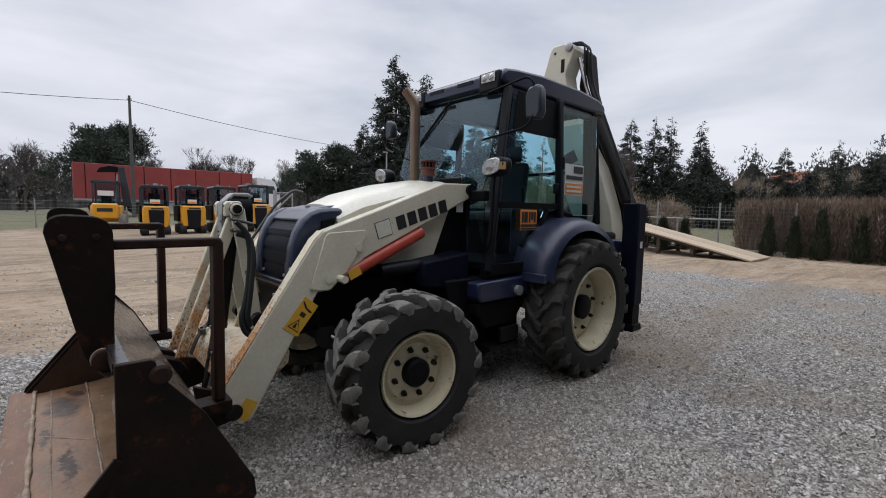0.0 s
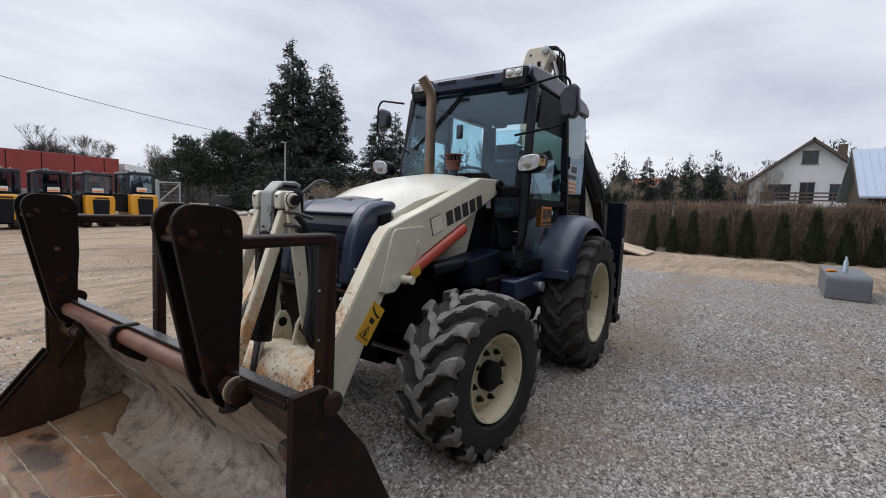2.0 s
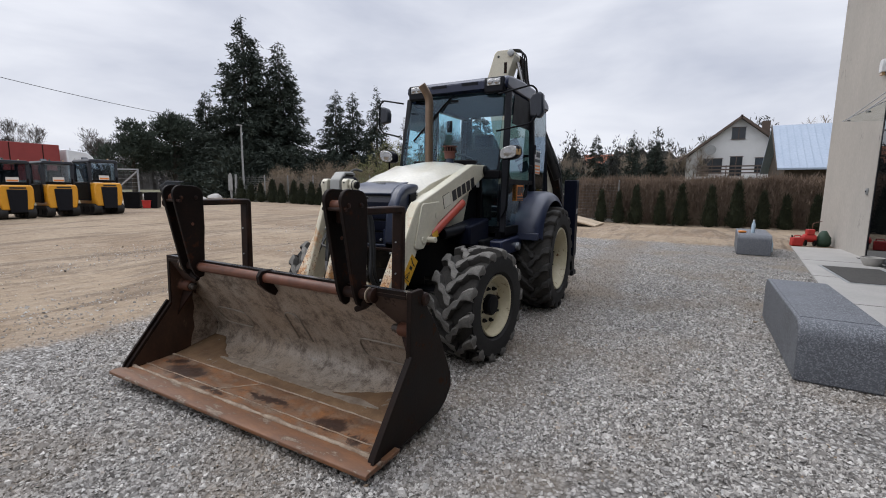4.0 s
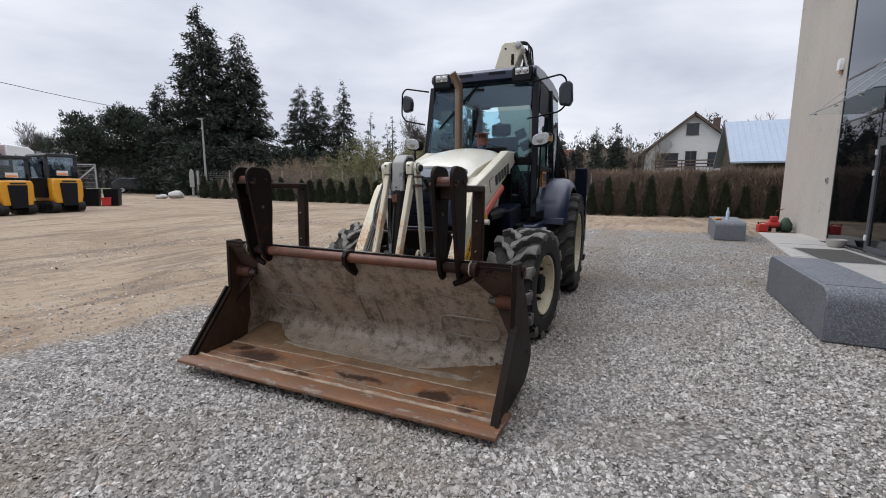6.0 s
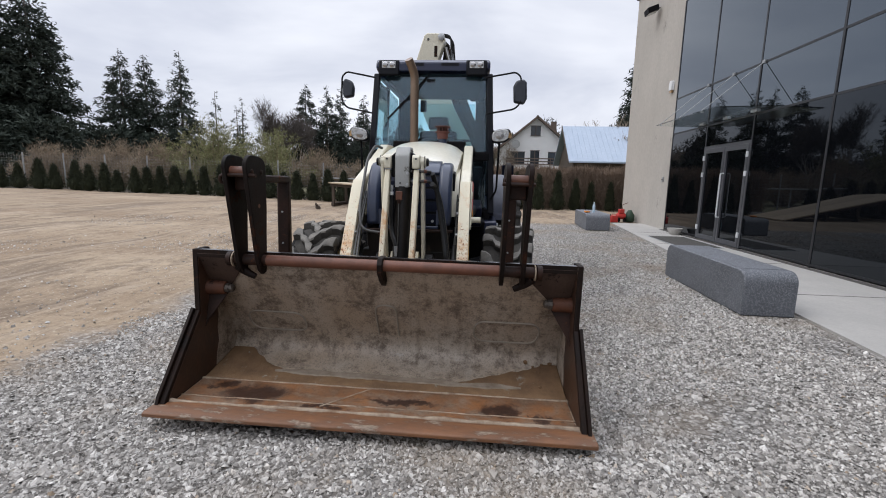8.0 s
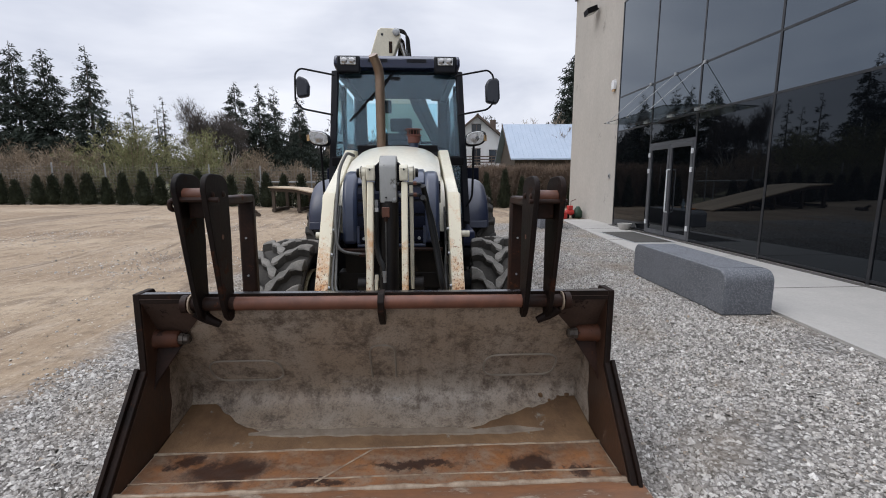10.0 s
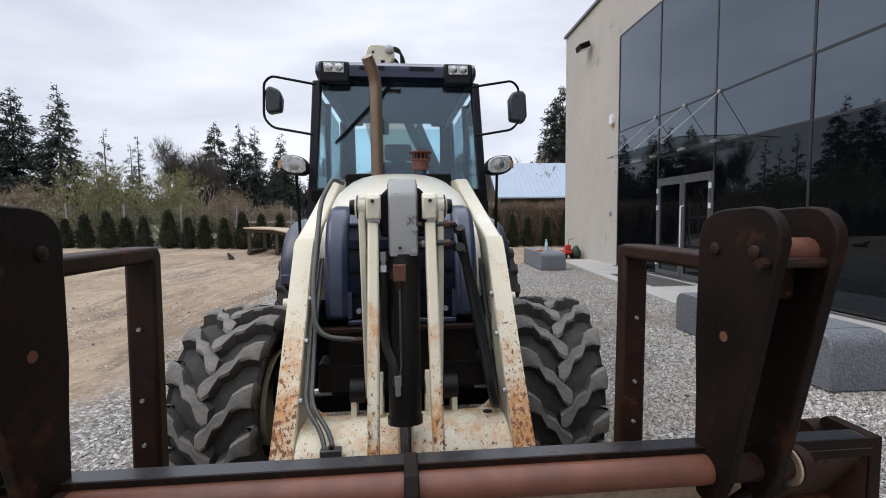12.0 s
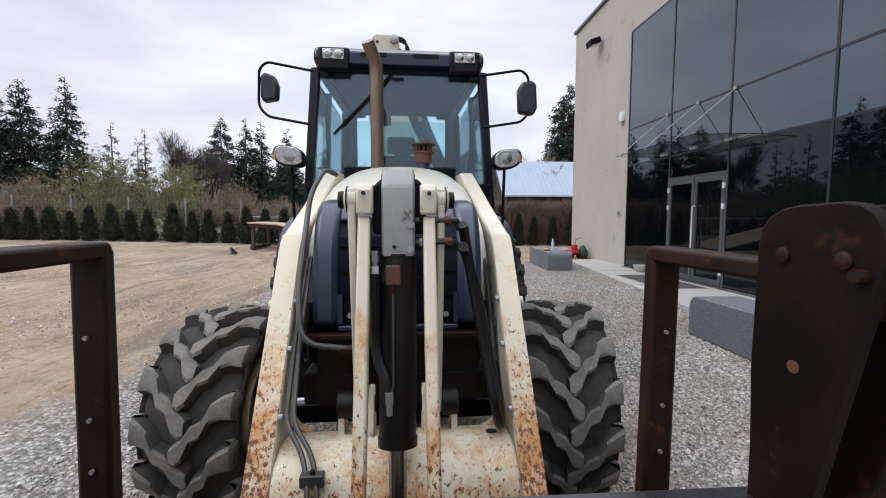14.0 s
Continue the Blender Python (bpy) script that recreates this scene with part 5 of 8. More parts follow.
# ---- houses ----
def build_houses():
    h = thing("house", "white rendered house with a dark steep gable roof and balcony", "house", (46.8, -6.2, 0.0), 0)
    # gable end towards the yard
    part("wall", prism(B(), [(-4.1, -0.2), (4.1, -0.2), (4.1, 4.75), (0.0, 8.15), (-4.1, 4.75)], 0.0, 9.0, "x"), RENDER, h)
    for s in (-1, 1):
        rf = part("roof", prism(B(), [(s * -0.06, 8.45), (s * 4.75, 4.55), (s * 4.75, 4.32), (s * -0.06, 8.18)], -0.55, 9.4, "x"), BROWN_ROOF, h)
    part("chimney", box(B(), (3.4, -2.6, 6.2), (4.0, -2.0, 8.3)), BROWN_ROOF, h)
    for y, z, w, ht in ((0.1, 6.35, 1.05, 1.0), (1.95, 3.35, 1.55, 1.25), (0.1, 3.0, 0.95, 1.75), (-2.1, 3.35, 1.55, 1.25)):
        win = part("window", box(B(), (-0.05, y - w / 2, z), (0.012, y + w / 2, z + ht)), WINDOW_DARK, h)
        fr = B()
        for a, b in (((y - w / 2 - 0.06, z - 0.06), (y + w / 2 + 0.06, z - 0.001)), ((y - w / 2 - 0.06, z + ht + 0.001), (y + w / 2 + 0.06, z + ht + 0.06)), ((y - 0.03, z), (y + 0.03, z + ht))):
            box(fr, (-0.075, a[0], a[1]), (-0.051, b[0], b[1]))
        part("window_frame", fr, BROWN_ROOF, win)
    bal = part("balcony", box(B(), (-1.2, -3.9, 2.75), (-0.005, 3.2, 2.93)), RENDER, h)
    for z in (3.2, 3.5, 3.8):
        part("balcony_rail", box(B(), (-1.2, -3.9, z), (-1.12, 3.2, z + 0.12)), BROWN_ROOF, bal)
    for y in (-3.85, -1.5, 0.85, 3.1):
        part("balcony_post", box(B(), (-1.119, y, 2.931), (-1.04, y + 0.08, 3.95)), BROWN_ROOF, bal)
    dish = part("satellite_dish", lathe(B(), [(-0.12, 0.45), (-0.06, 0.3), (-0.03, 0.05)], (-0.4, 2.2, 5.4), 16, "x"), POST, h)
    # barn with pale blue sheet roof
    b = thing("barn", "low timber barn under a pale blue sheet-metal roof", "barn", (35.5, -13.65, 0.0), 0)
    part("wall", prism(B(), [(0.0, -0.2), (7.0, -0.2), (7.0, 3.2), (3.5, 6.0), (0.0, 3.2)], -6.0, 5.6, "y"), WOOD_DARK, b)
    part("plinth", box(B(), (-0.03, -6.0, -0.2), (-0.003, 5.6, 1.3)), RENDER, b)
    rf = part("roof", prism(B(), [(3.5, 6.42), (-0.6, 3.14), (-0.6, 3.02), (3.5, 6.28)], -6.4, 6.1, "y"), BLUE_ROOF, b)
    part("roof_back", prism(B(), [(3.502, 6.42), (7.6, 3.14), (7.6, 3.02), (3.502, 6.28)], -6.4, 6.1, "y"), BLUE_ROOF, b)
    for k in range(32):
        y = -6.3 + k * 0.4
        part("rib", prism(B(), [(3.48, 6.425), (-0.58, 3.178), (-0.58, 3.16), (3.48, 6.405)], y - 0.014, y + 0.014, "y"), BLUE_ROOF, rf, smooth=0)
    part("gable_board", prism(B(), [(3.5, 6.5), (-0.7, 3.10), (-0.7, 2.92), (3.5, 6.25)], 6.102, 6.16, "y"), WOOD_DARK, b)
    # roofs further off
    for x, y, s in ((71.0, 8.6, 0.92), (74.0, 1.2, 0.86)):
        f = thing("house", "distant house with an orange tiled roof", "house", (x, y, 0.0), 8, "distant houses")
        part("wall", box(B(), (0, -4 * s, -0.2), (8, 4 * s, 4.2 * s)), RENDER, f)
        part("roof", prism(B(), [(-0.6, 4.1 * s), (8.6, 4.1 * s), (4.0, 8.2 * s)], -4.4 * s, 4.4 * s, "y"), TILE_ROOF, f)
        part("chimney", box(B(), (2.5, -1.6, 6.4 * s), (3.1, -1.0, 8.6 * s)), TILE_ROOF, f)


build_houses()


# ---- loading ramp, timber ----
def build_ramp():
    r = thing("loading_ramp", "long sloping ramp of pale weathered boards on timber trestles", "ramp", (17.9, 0.75, 0.0), 0)
    boards = 9
    for k in range(boards):
        x0 = -1.15 + k * 0.255
        bm = prism(B(), [(0.0, 0.0), (0.0, 0.05), (4.4, 1.09), (5.5, 1.16), (5.5, 1.11), (4.4, 1.04)], x0, x0 + 0.247, "x")
        part("plank", bm, WOOD, r, smooth=0)
    for x in (-1.0, 0.0, 1.0):
        part("joist", prism(B(), [(0.5, 0.04), (4.4, 0.91), (5.45, 0.98), (5.45, 1.10), (4.4, 1.03), (0.5, 0.11)], x - 0.05, x + 0.05, "x"), WOOD_DARK, r, smooth=0)
    for y, h in ((1.8, 0.32), (3.0, 0.58), (4.3, 0.88), (5.35, 0.97)):
        for x in (-0.95, 0.9):
            part("trestle_leg", box(B(), (x - 0.06, y - 0.06, -0.03), (x + 0.06, y + 0.06, h)), WOOD_DARK, r)
        part("cross_beam", box(B(), (-1.1, y - 0.065, 0.12), (1.05, y - 0.061 + 0.12, 0.24)), WOOD_DARK, r)
    log = thing("timber_log", "short dark timber offcut lying on the sand", "log", (15.3, 6.2, 0.05), 25)
    part("log", tube(B(), [(-0.35, 0, 0.07), (0.35, 0, 0.07)], 0.09, 9), WOOD_DARK, log)
    part("branch", tube(B(), [(-0.1, 0, 0.1), (-0.4, 0.1, 0.24)], 0.05, 7), WOOD_DARK, log)


build_ramp()


# ---- parked machines beyond the yard ----
def build_excavator():
    e = thing("mini_excavator", "yellow and black mini excavator seen from its rear, closed cab", "excavator", (0, 0, 0), 0, "parked mini excavators")
    for s in (-1, 1):
        outline = [(math.cos(a) * 0.22 + (0.58 if math.cos(a) > 0 else -0.58), 0.22 + math.sin(a) * 0.22) for a in (k * math.pi / 8 - math.pi / 2 + 0.01 for k in range(16))]
        tr = part("track", prism(B(), outline, s * 0.42 - 0.13, s * 0.42 + 0.13, "x"), RUBBER_SIDE, e)
        for k in range(14):
            y = -0.6 + k * 0.092
            part("track_pad", box(B(), (s * 0.42 - 0.135, y, -0.012), (s * 0.42 + 0.135, y + 0.05, 0.0)), RUBBER_SIDE, tr, smooth=0)
        for q in (-0.58, -0.2, 0.2, 0.58):
            part("roller", lathe(B(), [(s * 0.42 - 0.15, 0.14), (s * 0.42 + 0.15, 0.14)], (0, q, 0.2), 14, "x"), BLACK, tr)
    part("undercarriage", box(B(), (-0.38, -0.4, 0.18), (0.38, 0.4, 0.5)), BLACK, e)
    body = [(-0.44, 0.34), (0.46, 0.34), (0.53, 0.62), (0.54, 1.12), (0.49, 1.30), (-0.44, 1.30), (-0.50, 1.12), (-0.50, 0.62)]
    part("body", prism(B(), body, -0.78, 0.55, "y"), YELLOW, e, bevel=0.05)
    part("cab_side", prism(B(), [(-0.60, 0.56), (-0.505, 0.56), (-0.505, 1.318), (-0.60, 1.318)], -0.50, 0.72, "y"), BLACK, e, bevel=0.03)
    part("rear_grille", prism(B(), [(-0.22, 0.24), (0.28, 0.24), (0.33, 1.13), (-0.27, 1.13)], -0.82, -0.775, "y"), PLASTIC, e, bevel=0.02)
    part("name_bar", box(B(), (-0.18, -0.79, 1.16), (0.30, -0.783, 1.22)), INK, e)
    for x in (-0.54, 0.43):
        for y in (-0.52, 0.62):
            part("cab_pillar", box(B(), (x, y, 1.321), (x + 0.12, y + 0.09, 2.12)), EXC_CAB, e, bevel=0.02)
    part("cab_sill", box(B(), (-0.428, -0.52, 1.321), (0.438, -0.45, 1.40)), BLACK, e)
    part("cab_divider", box(B(), (-0.05, 0.63, 1.321), (0.0, 0.68, 2.1)), BLACK, e)
    part("cab_roof", prism(B(), [(-0.54, 2.121), (0.55, 2.121), (0.56, 2.17), (0.48, 2.25), (-0.47, 2.25), (-0.55, 2.17)], -0.58, 0.72, "y"), EXC_CAB, e, bevel=0.03)
    for lo, hi in (((-0.43, -0.50, 1.41), (0.435, -0.48, 2.115)), ((-0.49, -0.44, 1.33), (-0.47, 0.61, 2.115)), ((0.475, -0.44, 1.33), (0.495, 0.61, 2.115)), ((-0.43, 0.65, 1.33), (0.435, 0.67, 2.115))):
        pn = part("cab_pane", box(B(), lo, hi), GREY_GLASS, e)
        pn.visible_shadow = False
    part("operator_seat", box(B(), (-0.22, -0.2, 1.325), (0.22, -0.06, 1.88)), SEAT, e, bevel=0.04)
    part("sticker", box(B(), (-0.18, -0.512, 1.42), (0.2, -0.506, 1.60)), WHITE_STICKER, e)
    part("sticker", box(B(), (-0.16, -0.516, 1.44), (0.18, -0.5125, 1.50)), ORANGE, e)
    part("beacon", lathe(B(), [(2.251, 0.028), (2.295, 0.028), (2.31, 0.015)], (0.3, -0.3, 0), 12, "z"), AMBER, e, "amber beacon")
    part("beacon", lathe(B(), [(2.251, 0.03), (2.31, 0.03), (2.325, 0.015)], (-0.15, -0.3, 0), 12, "z"), GREEN_DARK, e, "green beacon")
    part("boom", prism(B(), [(0.6, 0.9), (0.95, 0.9), (1.5, 1.9), (1.2, 2.4), (1.05, 2.3), (1.25, 1.9)], 0.05, 0.25, "x"), SLATE, e)
    part("exhaust", tube(B(), [(0.44, -0.6, 1.3), (0.44, -0.6, 1.55)], 0.03), BLACK, e)
    return e


first = build_excavator()
spots = [(6.97, 18.4, 5), (5.58, 18.5, 2), (4.3, 18.5, 1), (2.98, 18.5, -2)]
for i, (x, y, turn) in enumerate(spots):
    m = pose(x, y, rise(x, y), 0, 0, turn - 2) @ Matrix.Scale(0.95, 4)
    if i == 0:
        first.matrix_basis = m
    else:
        copy_thing(first, m)


def build_forklift():
    f = thing("forklift", "small yellow rough-terrain forklift with raised grey boom", "forklift", (1.75, 24.2, rise(1.7, 24.2)), -8)
    part("chassis", box(B(), (-0.6, -0.7, 0.35), (0.6, 1.2, 1.15)), YELLOW, f, bevel=0.06)
    part("bonnet", box(B(), (-0.5, -1.2, 0.5), (0.5, -0.71, 1.25)), YELLOW, f, bevel=0.08)
    part("name_bar", box(B(), (-0.3, -1.212, 0.85), (0.3, -1.203, 1.02)), INK, f)
    cab = B()
    for x in (-0.52, 0.46):
        for y in (-0.6, 0.5):
            box(cab, (x, y, 1.152), (x + 0.06, y + 0.06, 2.25))
    box(cab, (-0.56, -0.66, 2.251), (0.56, 0.62, 2.36))
    part("cab_frame", cab, SLATE, f, bevel=0.01)
    for y in (-0.59, 0.52):
        part("cab_pane", box(B(), (-0.46, y, 1.16), (0.455, y + 0.015, 2.248)), CAB_GLASS, f)
    part("seat", box(B(), (-0.22, -0.4, 1.153), (0.22, 0.1, 1.75)), SEAT, f, bevel=0.05)
    part("rear_sign", box(B(), (-0.3, -0.615, 1.62), (0.32, -0.603, 1.86)), WHITE_STICKER, f, "pale notice behind the rear glass")
    part("mast", prism(B(), [(0.62, 1.1), (0.98, 1.1), (0.74, 3.12), (0.45, 3.12)], 0.62, 0.86, "y"), SLATE, f, "stout grey raised boom", bevel=0.02)
    part("mast_head", prism(B(), [(-0.42, 2.80), (0.449, 2.86), (0.449, 3.12), (0.1, 3.16), (-0.30, 3.04)], 0.60, 0.84, "y"), BLACK, f, "black boom head", bevel=0.02)
    part("mast_ram", tube(B(), [(0.30, 0.74, 1.2), (0.42, 0.74, 2.75)], 0.04), GALV, f)
    for s in (-1, 1):
        for y, r in ((-0.75, 0.36), (0.75, 0.45)):
            w = part("tyre", lathe(B(), [(s * 0.5, r * 0.6), (s * 0.5, r * 0.95), (s * 0.55, r), (s * 0.72, r), (s * 0.78, r * 0.95), (s * 0.78, r * 0.55)], (0, y, r), 24, "x"), RUBBER, f)
            part("rim", lathe(B(), [(s * 0.6, r * 0.58), (s * 0.74, r * 0.58), (s * 0.75, r * 0.2)], (0, y, r), 20, "x"), YELLOW, w)


build_forklift()


def build_truck():
    x0, y0 = 16.6, 41.8
    g = rise(x0, y0)
    t = thing("truck", "white lorry cab with a long red tarpaulin semi-trailer on the road", "truck", (x0, y0, g), 0)
    cab = [(-2.3, 0.9), (-0.1, 0.7), (0.0, 1.2), (-0.08, 2.0), (-0.55, 3.2), (-0.95, 3.55), (-2.3, 3.7)]
    part("cab", prism(B(), cab, -1.2, 1.2, "y"), WHITE_PAINT, t, bevel=0.08)
    part("side_window", prism(B(), [(-1.75, 2.15), (-0.45, 2.1), (-0.7, 2.85), (-1.75, 2.9)], -1.213, -1.203, "y"), WINDOW_DARK, t)
    part("windscreen", prism(B(), [(-1.05, 2.05), (1.05, 2.05), (0.95, 3.0), (-0.95, 3.0)], -0.15, -0.08, "x"), WINDOW_DARK, t)
    part("door_seam", box(B(), (-1.82, -1.208, 1.0), (-1.80, -1.202, 3.0)), POST, t)
    part("mirror", box(B(), (-0.45, -1.45, 2.1), (-0.3, -1.25, 2.7)), BLACK, t, bevel=0.03)
    part("bumper", box(B(), (-1.4, -1.22, 0.35), (0.08, 1.22, 0.699)), POST, t, bevel=0.05)
    part("chassis", box(B(), (-14.5, -0.5, 0.75), (-0.5, 0.5, 1.0)), BLACK, t)
    part("trailer", box(B(), (-15.9, -1.25, 1.05), (-2.75, 1.25, 3.95)), TARP, t, bevel=0.03)
    part("trailer_rail", box(B(), (-15.92, -1.27, 1.051), (-2.73, -1.252, 1.2)), POST, t)
    for k in range(7):
        part("strap", box(B(), (-15.2 + k * 1.9, -1.262, 1.2), (-15.14 + k * 1.9, -1.2515, 3.9)), RUST_DARK, t)
    part("skirt", box(B(), (-11.5, -1.2, 0.45), (-6.0, -1.12, 1.0)), POST, t)
    for x in (-1.2, -4.2, -11.9, -13.2, -14.5):
        for s in (-1, 1):
            w = part("tyre", lathe(B(), [(s * 0.85, 0.3), (s * 0.85, 0.48), (s * 0.9, 0.52), (s * 1.12, 0.52), (s * 1.17, 0.48), (s * 1.17, 0.28)], (x, 0, 0.52), 24, "y"), RUBBER_SIDE, t)
            part("rim", lathe(B(), [(s * 1.0, 0.28), (s * 1.15, 0.28), (s * 1.12, 0.1)], (x, 0, 0.52), 16, "y"), GALV, w)


build_truck()


def build_car():
    c = thing("car", "dark parked estate car on the road beyond the gate", "car", (24.3, 42.0, rise(23, 42)), -35)
    part("body", prism(B(), [(-2.1, 0.35), (2.1, 0.35), (2.15, 0.75), (1.2, 0.92), (0.6, 1.42), (-1.5, 1.46), (-2.1, 0.95)], -0.85, 0.85, "y"), CAR_PAINT, c, bevel=0.08)
    for s in (-1, 1):
        part("window", prism(B(), [(-1.7, 0.98), (0.95, 0.96), (0.52, 1.34), (-1.45, 1.38)], s * 0.853, s * 0.86, "y"), WINDOW_DARK, c)
        for x in (-1.3, 1.35):
            w = part("tyre", lathe(B(), [(s * 0.68, 0.2), (s * 0.68, 0.3), (s * 0.72, 0.32), (s * 0.86, 0.32), (s * 0.88, 0.2)], (x, 0, 0.32), 20, "y"), RUBBER_SIDE, c)
            part("rim", lathe(B(), [(s * 0.8, 0.2), (s * 0.885, 0.19), (s * 0.88, 0.05)], (x, 0, 0.32), 14, "y"), GALV, w)
    part("headlamp", box(B(), (1.9, -0.8, 0.62), (2.14, -0.45, 0.76)), LENS, c)
    part("headlamp", box(B(), (1.9, 0.45, 0.62), (2.14, 0.8, 0.76)), LENS, c)
    for x, y, w, turn in ((9.86, 21.85, 0.36, -34), (10.56, 21.4, 0.30, -38)):
        skip = thing("skip", "small dark open-topped metal skip beside the gate", "skip", (x, y, rise(x, y)), turn, group="skips beside the gate")
        part("tub", prism(B(), [(-w * 0.85, 0.0), (w * 0.85, 0.0), (w, 0.76), (w - 0.03, 0.76), (w * 0.8, 0.05), (-w * 0.8, 0.05), (-w + 0.03, 0.76), (-w, 0.76)], -0.42, 0.42), BLACK, skip)
        for e in (-1, 1):
            part("end_wall", prism(B(), [(-w * 0.85, 0.0), (w * 0.85, 0.0), (w, 0.76), (-w, 0.76)], e * 0.45, e * 0.4205), BLACK, skip)
        part("rim", tube(B(), [(-w, -0.45, 0.765), (w, -0.45, 0.765), (w, 0.45, 0.765), (-w, 0.45, 0.765)], 0.02, 6, closed=True), BLACK, skip)
    crate = thing("crate", "small red plastic crate between the dark skips", "crate", (10.16, 21.2, rise(10.16, 21.2)), -36)
    part("body", prism(B(), [(-0.16, 0.0), (0.16, 0.0), (0.19, 0.36), (-0.19, 0.36)], -0.14, 0.14), RED_PLASTIC, crate, bevel=0.015)
    part("rim", box(B(), (-0.205, -0.16, 0.3605), (0.205, 0.16, 0.39)), RED_PLASTIC, crate, bevel=0.008)
    for x, y, s in ((18.2, 27.9, 0.95), (17.5, 28.2, 0.5), (15.6, 32.5, 0.7), (14.9, 34.5, 0.6), (17.0, 28.0, 0.4)):
        st = thing("boulder", "pale field boulder lying at the edge of the road", "boulder", (x, y, rise(x, y)), group="boulders at the gate")
        bm = B()
        bmesh.ops.create_icosphere(bm, subdivisions=2, radius=0.5 * s)
        for v in bm.verts:
            v.co.z *= 0.7
            v.co += v.co.normalized() * 0.12 * s * noise.noise(v.co * 3 + Vector((x, y, 0)))
            v.co.z += 0.22 * s
        part("rock", bm, SLAB, st, smooth=30)
    gate = thing("mesh_gate", "open galvanised steel mesh gate leaf", "gate", (9.72, 23.1, rise(9.72, 23.1)), -50)
    gf = B()
    for p0, p1 in (((0, 0, 0.1), (0, 0, 2.0)), ((1.05, 0, 0.1), (1.05, 0, 1.95)), ((0, 0, 0.15), (1.05, 0, 0.15)), ((0, 0, 1.92), (1.05, 0, 1.92)), ((0, 0, 0.9), (1.05, 0, 1.85))):
        bar(gf, p0, p1, 0.06, 0.06)
    part("gate_frame", gf, GALV, gate)
    part("gate_post", box(B(), (-0.16, -0.06, 0.0), (-0.032, 0.06, 2.05)), GALV, gate, bevel=0.01)
    for k in range(9):
        part("rail", bar(B(), (0.04, 0, 0.3 + k * 0.19), (1.01, 0, 0.3 + k * 0.19), 0.010, 0.010), GALV, gate)
    for x, y, length, turn in ((-6.0, 27.0, 14.0, 0), (-22.0, 27.5, 15.0, 0)):
        fn = thing("mesh_fence", "galvanised mesh fence panels behind the parked machines", "fence", (x, y, rise(x, y)), turn, kind="structure")
        for k in range(int(length / 2.5) + 1):
            part("post", tube(B(), [(k * 2.5, 0, -0.1), (k * 2.5, 0, 1.7)], 0.03, 6), POST, fn)
        for k in range(9):
            part("wire", bar(B(), (0, 0, 0.15 + k * 0.18), (length, 0, 0.15 + k * 0.18), 0.012, 0.012), POST, fn, smooth=0)


build_car()


def build_poles():
    p = thing("utility_pole", "tall concrete utility pole carrying overhead cable", "utility pole", (4.25, 38.6, rise(4, 38.6)))
    part("shaft", tube(B(), [(0, 0, -0.2), (0, 0, 9.32)], [0.15, 0.085], 10), POLE_GREY, p)
    part("cross_arm", box(B(), (-0.16, -0.05, 8.95), (0.16, 0.05, 9.02)), POST, p)
    for x in (-0.12, 0.12):
        part("insulator", lathe(B(), [(9.021, 0.03), (9.10, 0.04), (9.15, 0.02)], (x, 0, 0), 10, "z"), WHITE_PAINT, p)
    cable = tagged(new("overhead_cable"), "thin overhead cable between utility poles", "cable")
    def sag(a, b, d):
        a, b = Vector(a), Vector(b)
        return [a.lerp(b, k / 16) - Vector((0, 0, d * 4 * (k / 16) * (1 - k / 16))) for k in range(17)]
    part("strand", tube(B(), sag((4.25, 38.6, 9.45), (33.0, 46.0, 9.0), 0.5), 0.022, 5), HOSE, cable)
    part("strand", tube(B(), sag((4.25, 38.6, 9.45), (-40.0, 36.0, 9.6), 1.5), 0.022, 5), HOSE, cable)
    far = thing("utility_pole", "tall concrete utility pole among the pines", "utility pole", (33.0, 46.0, rise(33, 46)), group="")
    part("shaft", tube(B(), [(0, 0, -0.2), (0, 0, 8.4)], [0.15, 0.09], 10), POLE_GREY, far)
    q = thing("street_lamp_post", "slim pale metal lamp post beside the fence", "lamp post", (21.5, 29.05, rise(21.5, 29.05)))
    part("shaft", tube(B(), [(0, 0, -0.1), (0, 0, 5.9)], [0.09, 0.06], 10), POST, q)
    part("lamp_head", box(B(), (-0.35, -0.08, 5.85), (0.08, 0.08, 5.95)), POST, q, bevel=0.02)


build_poles()


# ---- the backhoe loader ----
loader = thing("backhoe_loader", "cream and navy backhoe loader with rusty front bucket and pallet-fork carriers", "backhoe loader", (0, 0, 0), 0.9)


def tyre_mesh(R, width, lug_h):
    """The rounded carcass of a tractor tyre."""
    w = width / 2
    rc = R - lug_h
    bm = lathe(B(), [(-w * 0.72, R * 0.60), (-w * 0.95, R * 0.70), (-w, R * 0.80), (-w * 0.93, rc * 0.955), (-w * 0.6, rc * 0.99), (0, rc), (w * 0.6, rc * 0.99), (w * 0.93, rc * 0.955), (w, R * 0.80), (w * 0.95, R * 0.70), (w * 0.72, R * 0.60)], n=48, caps=False)
    return bm


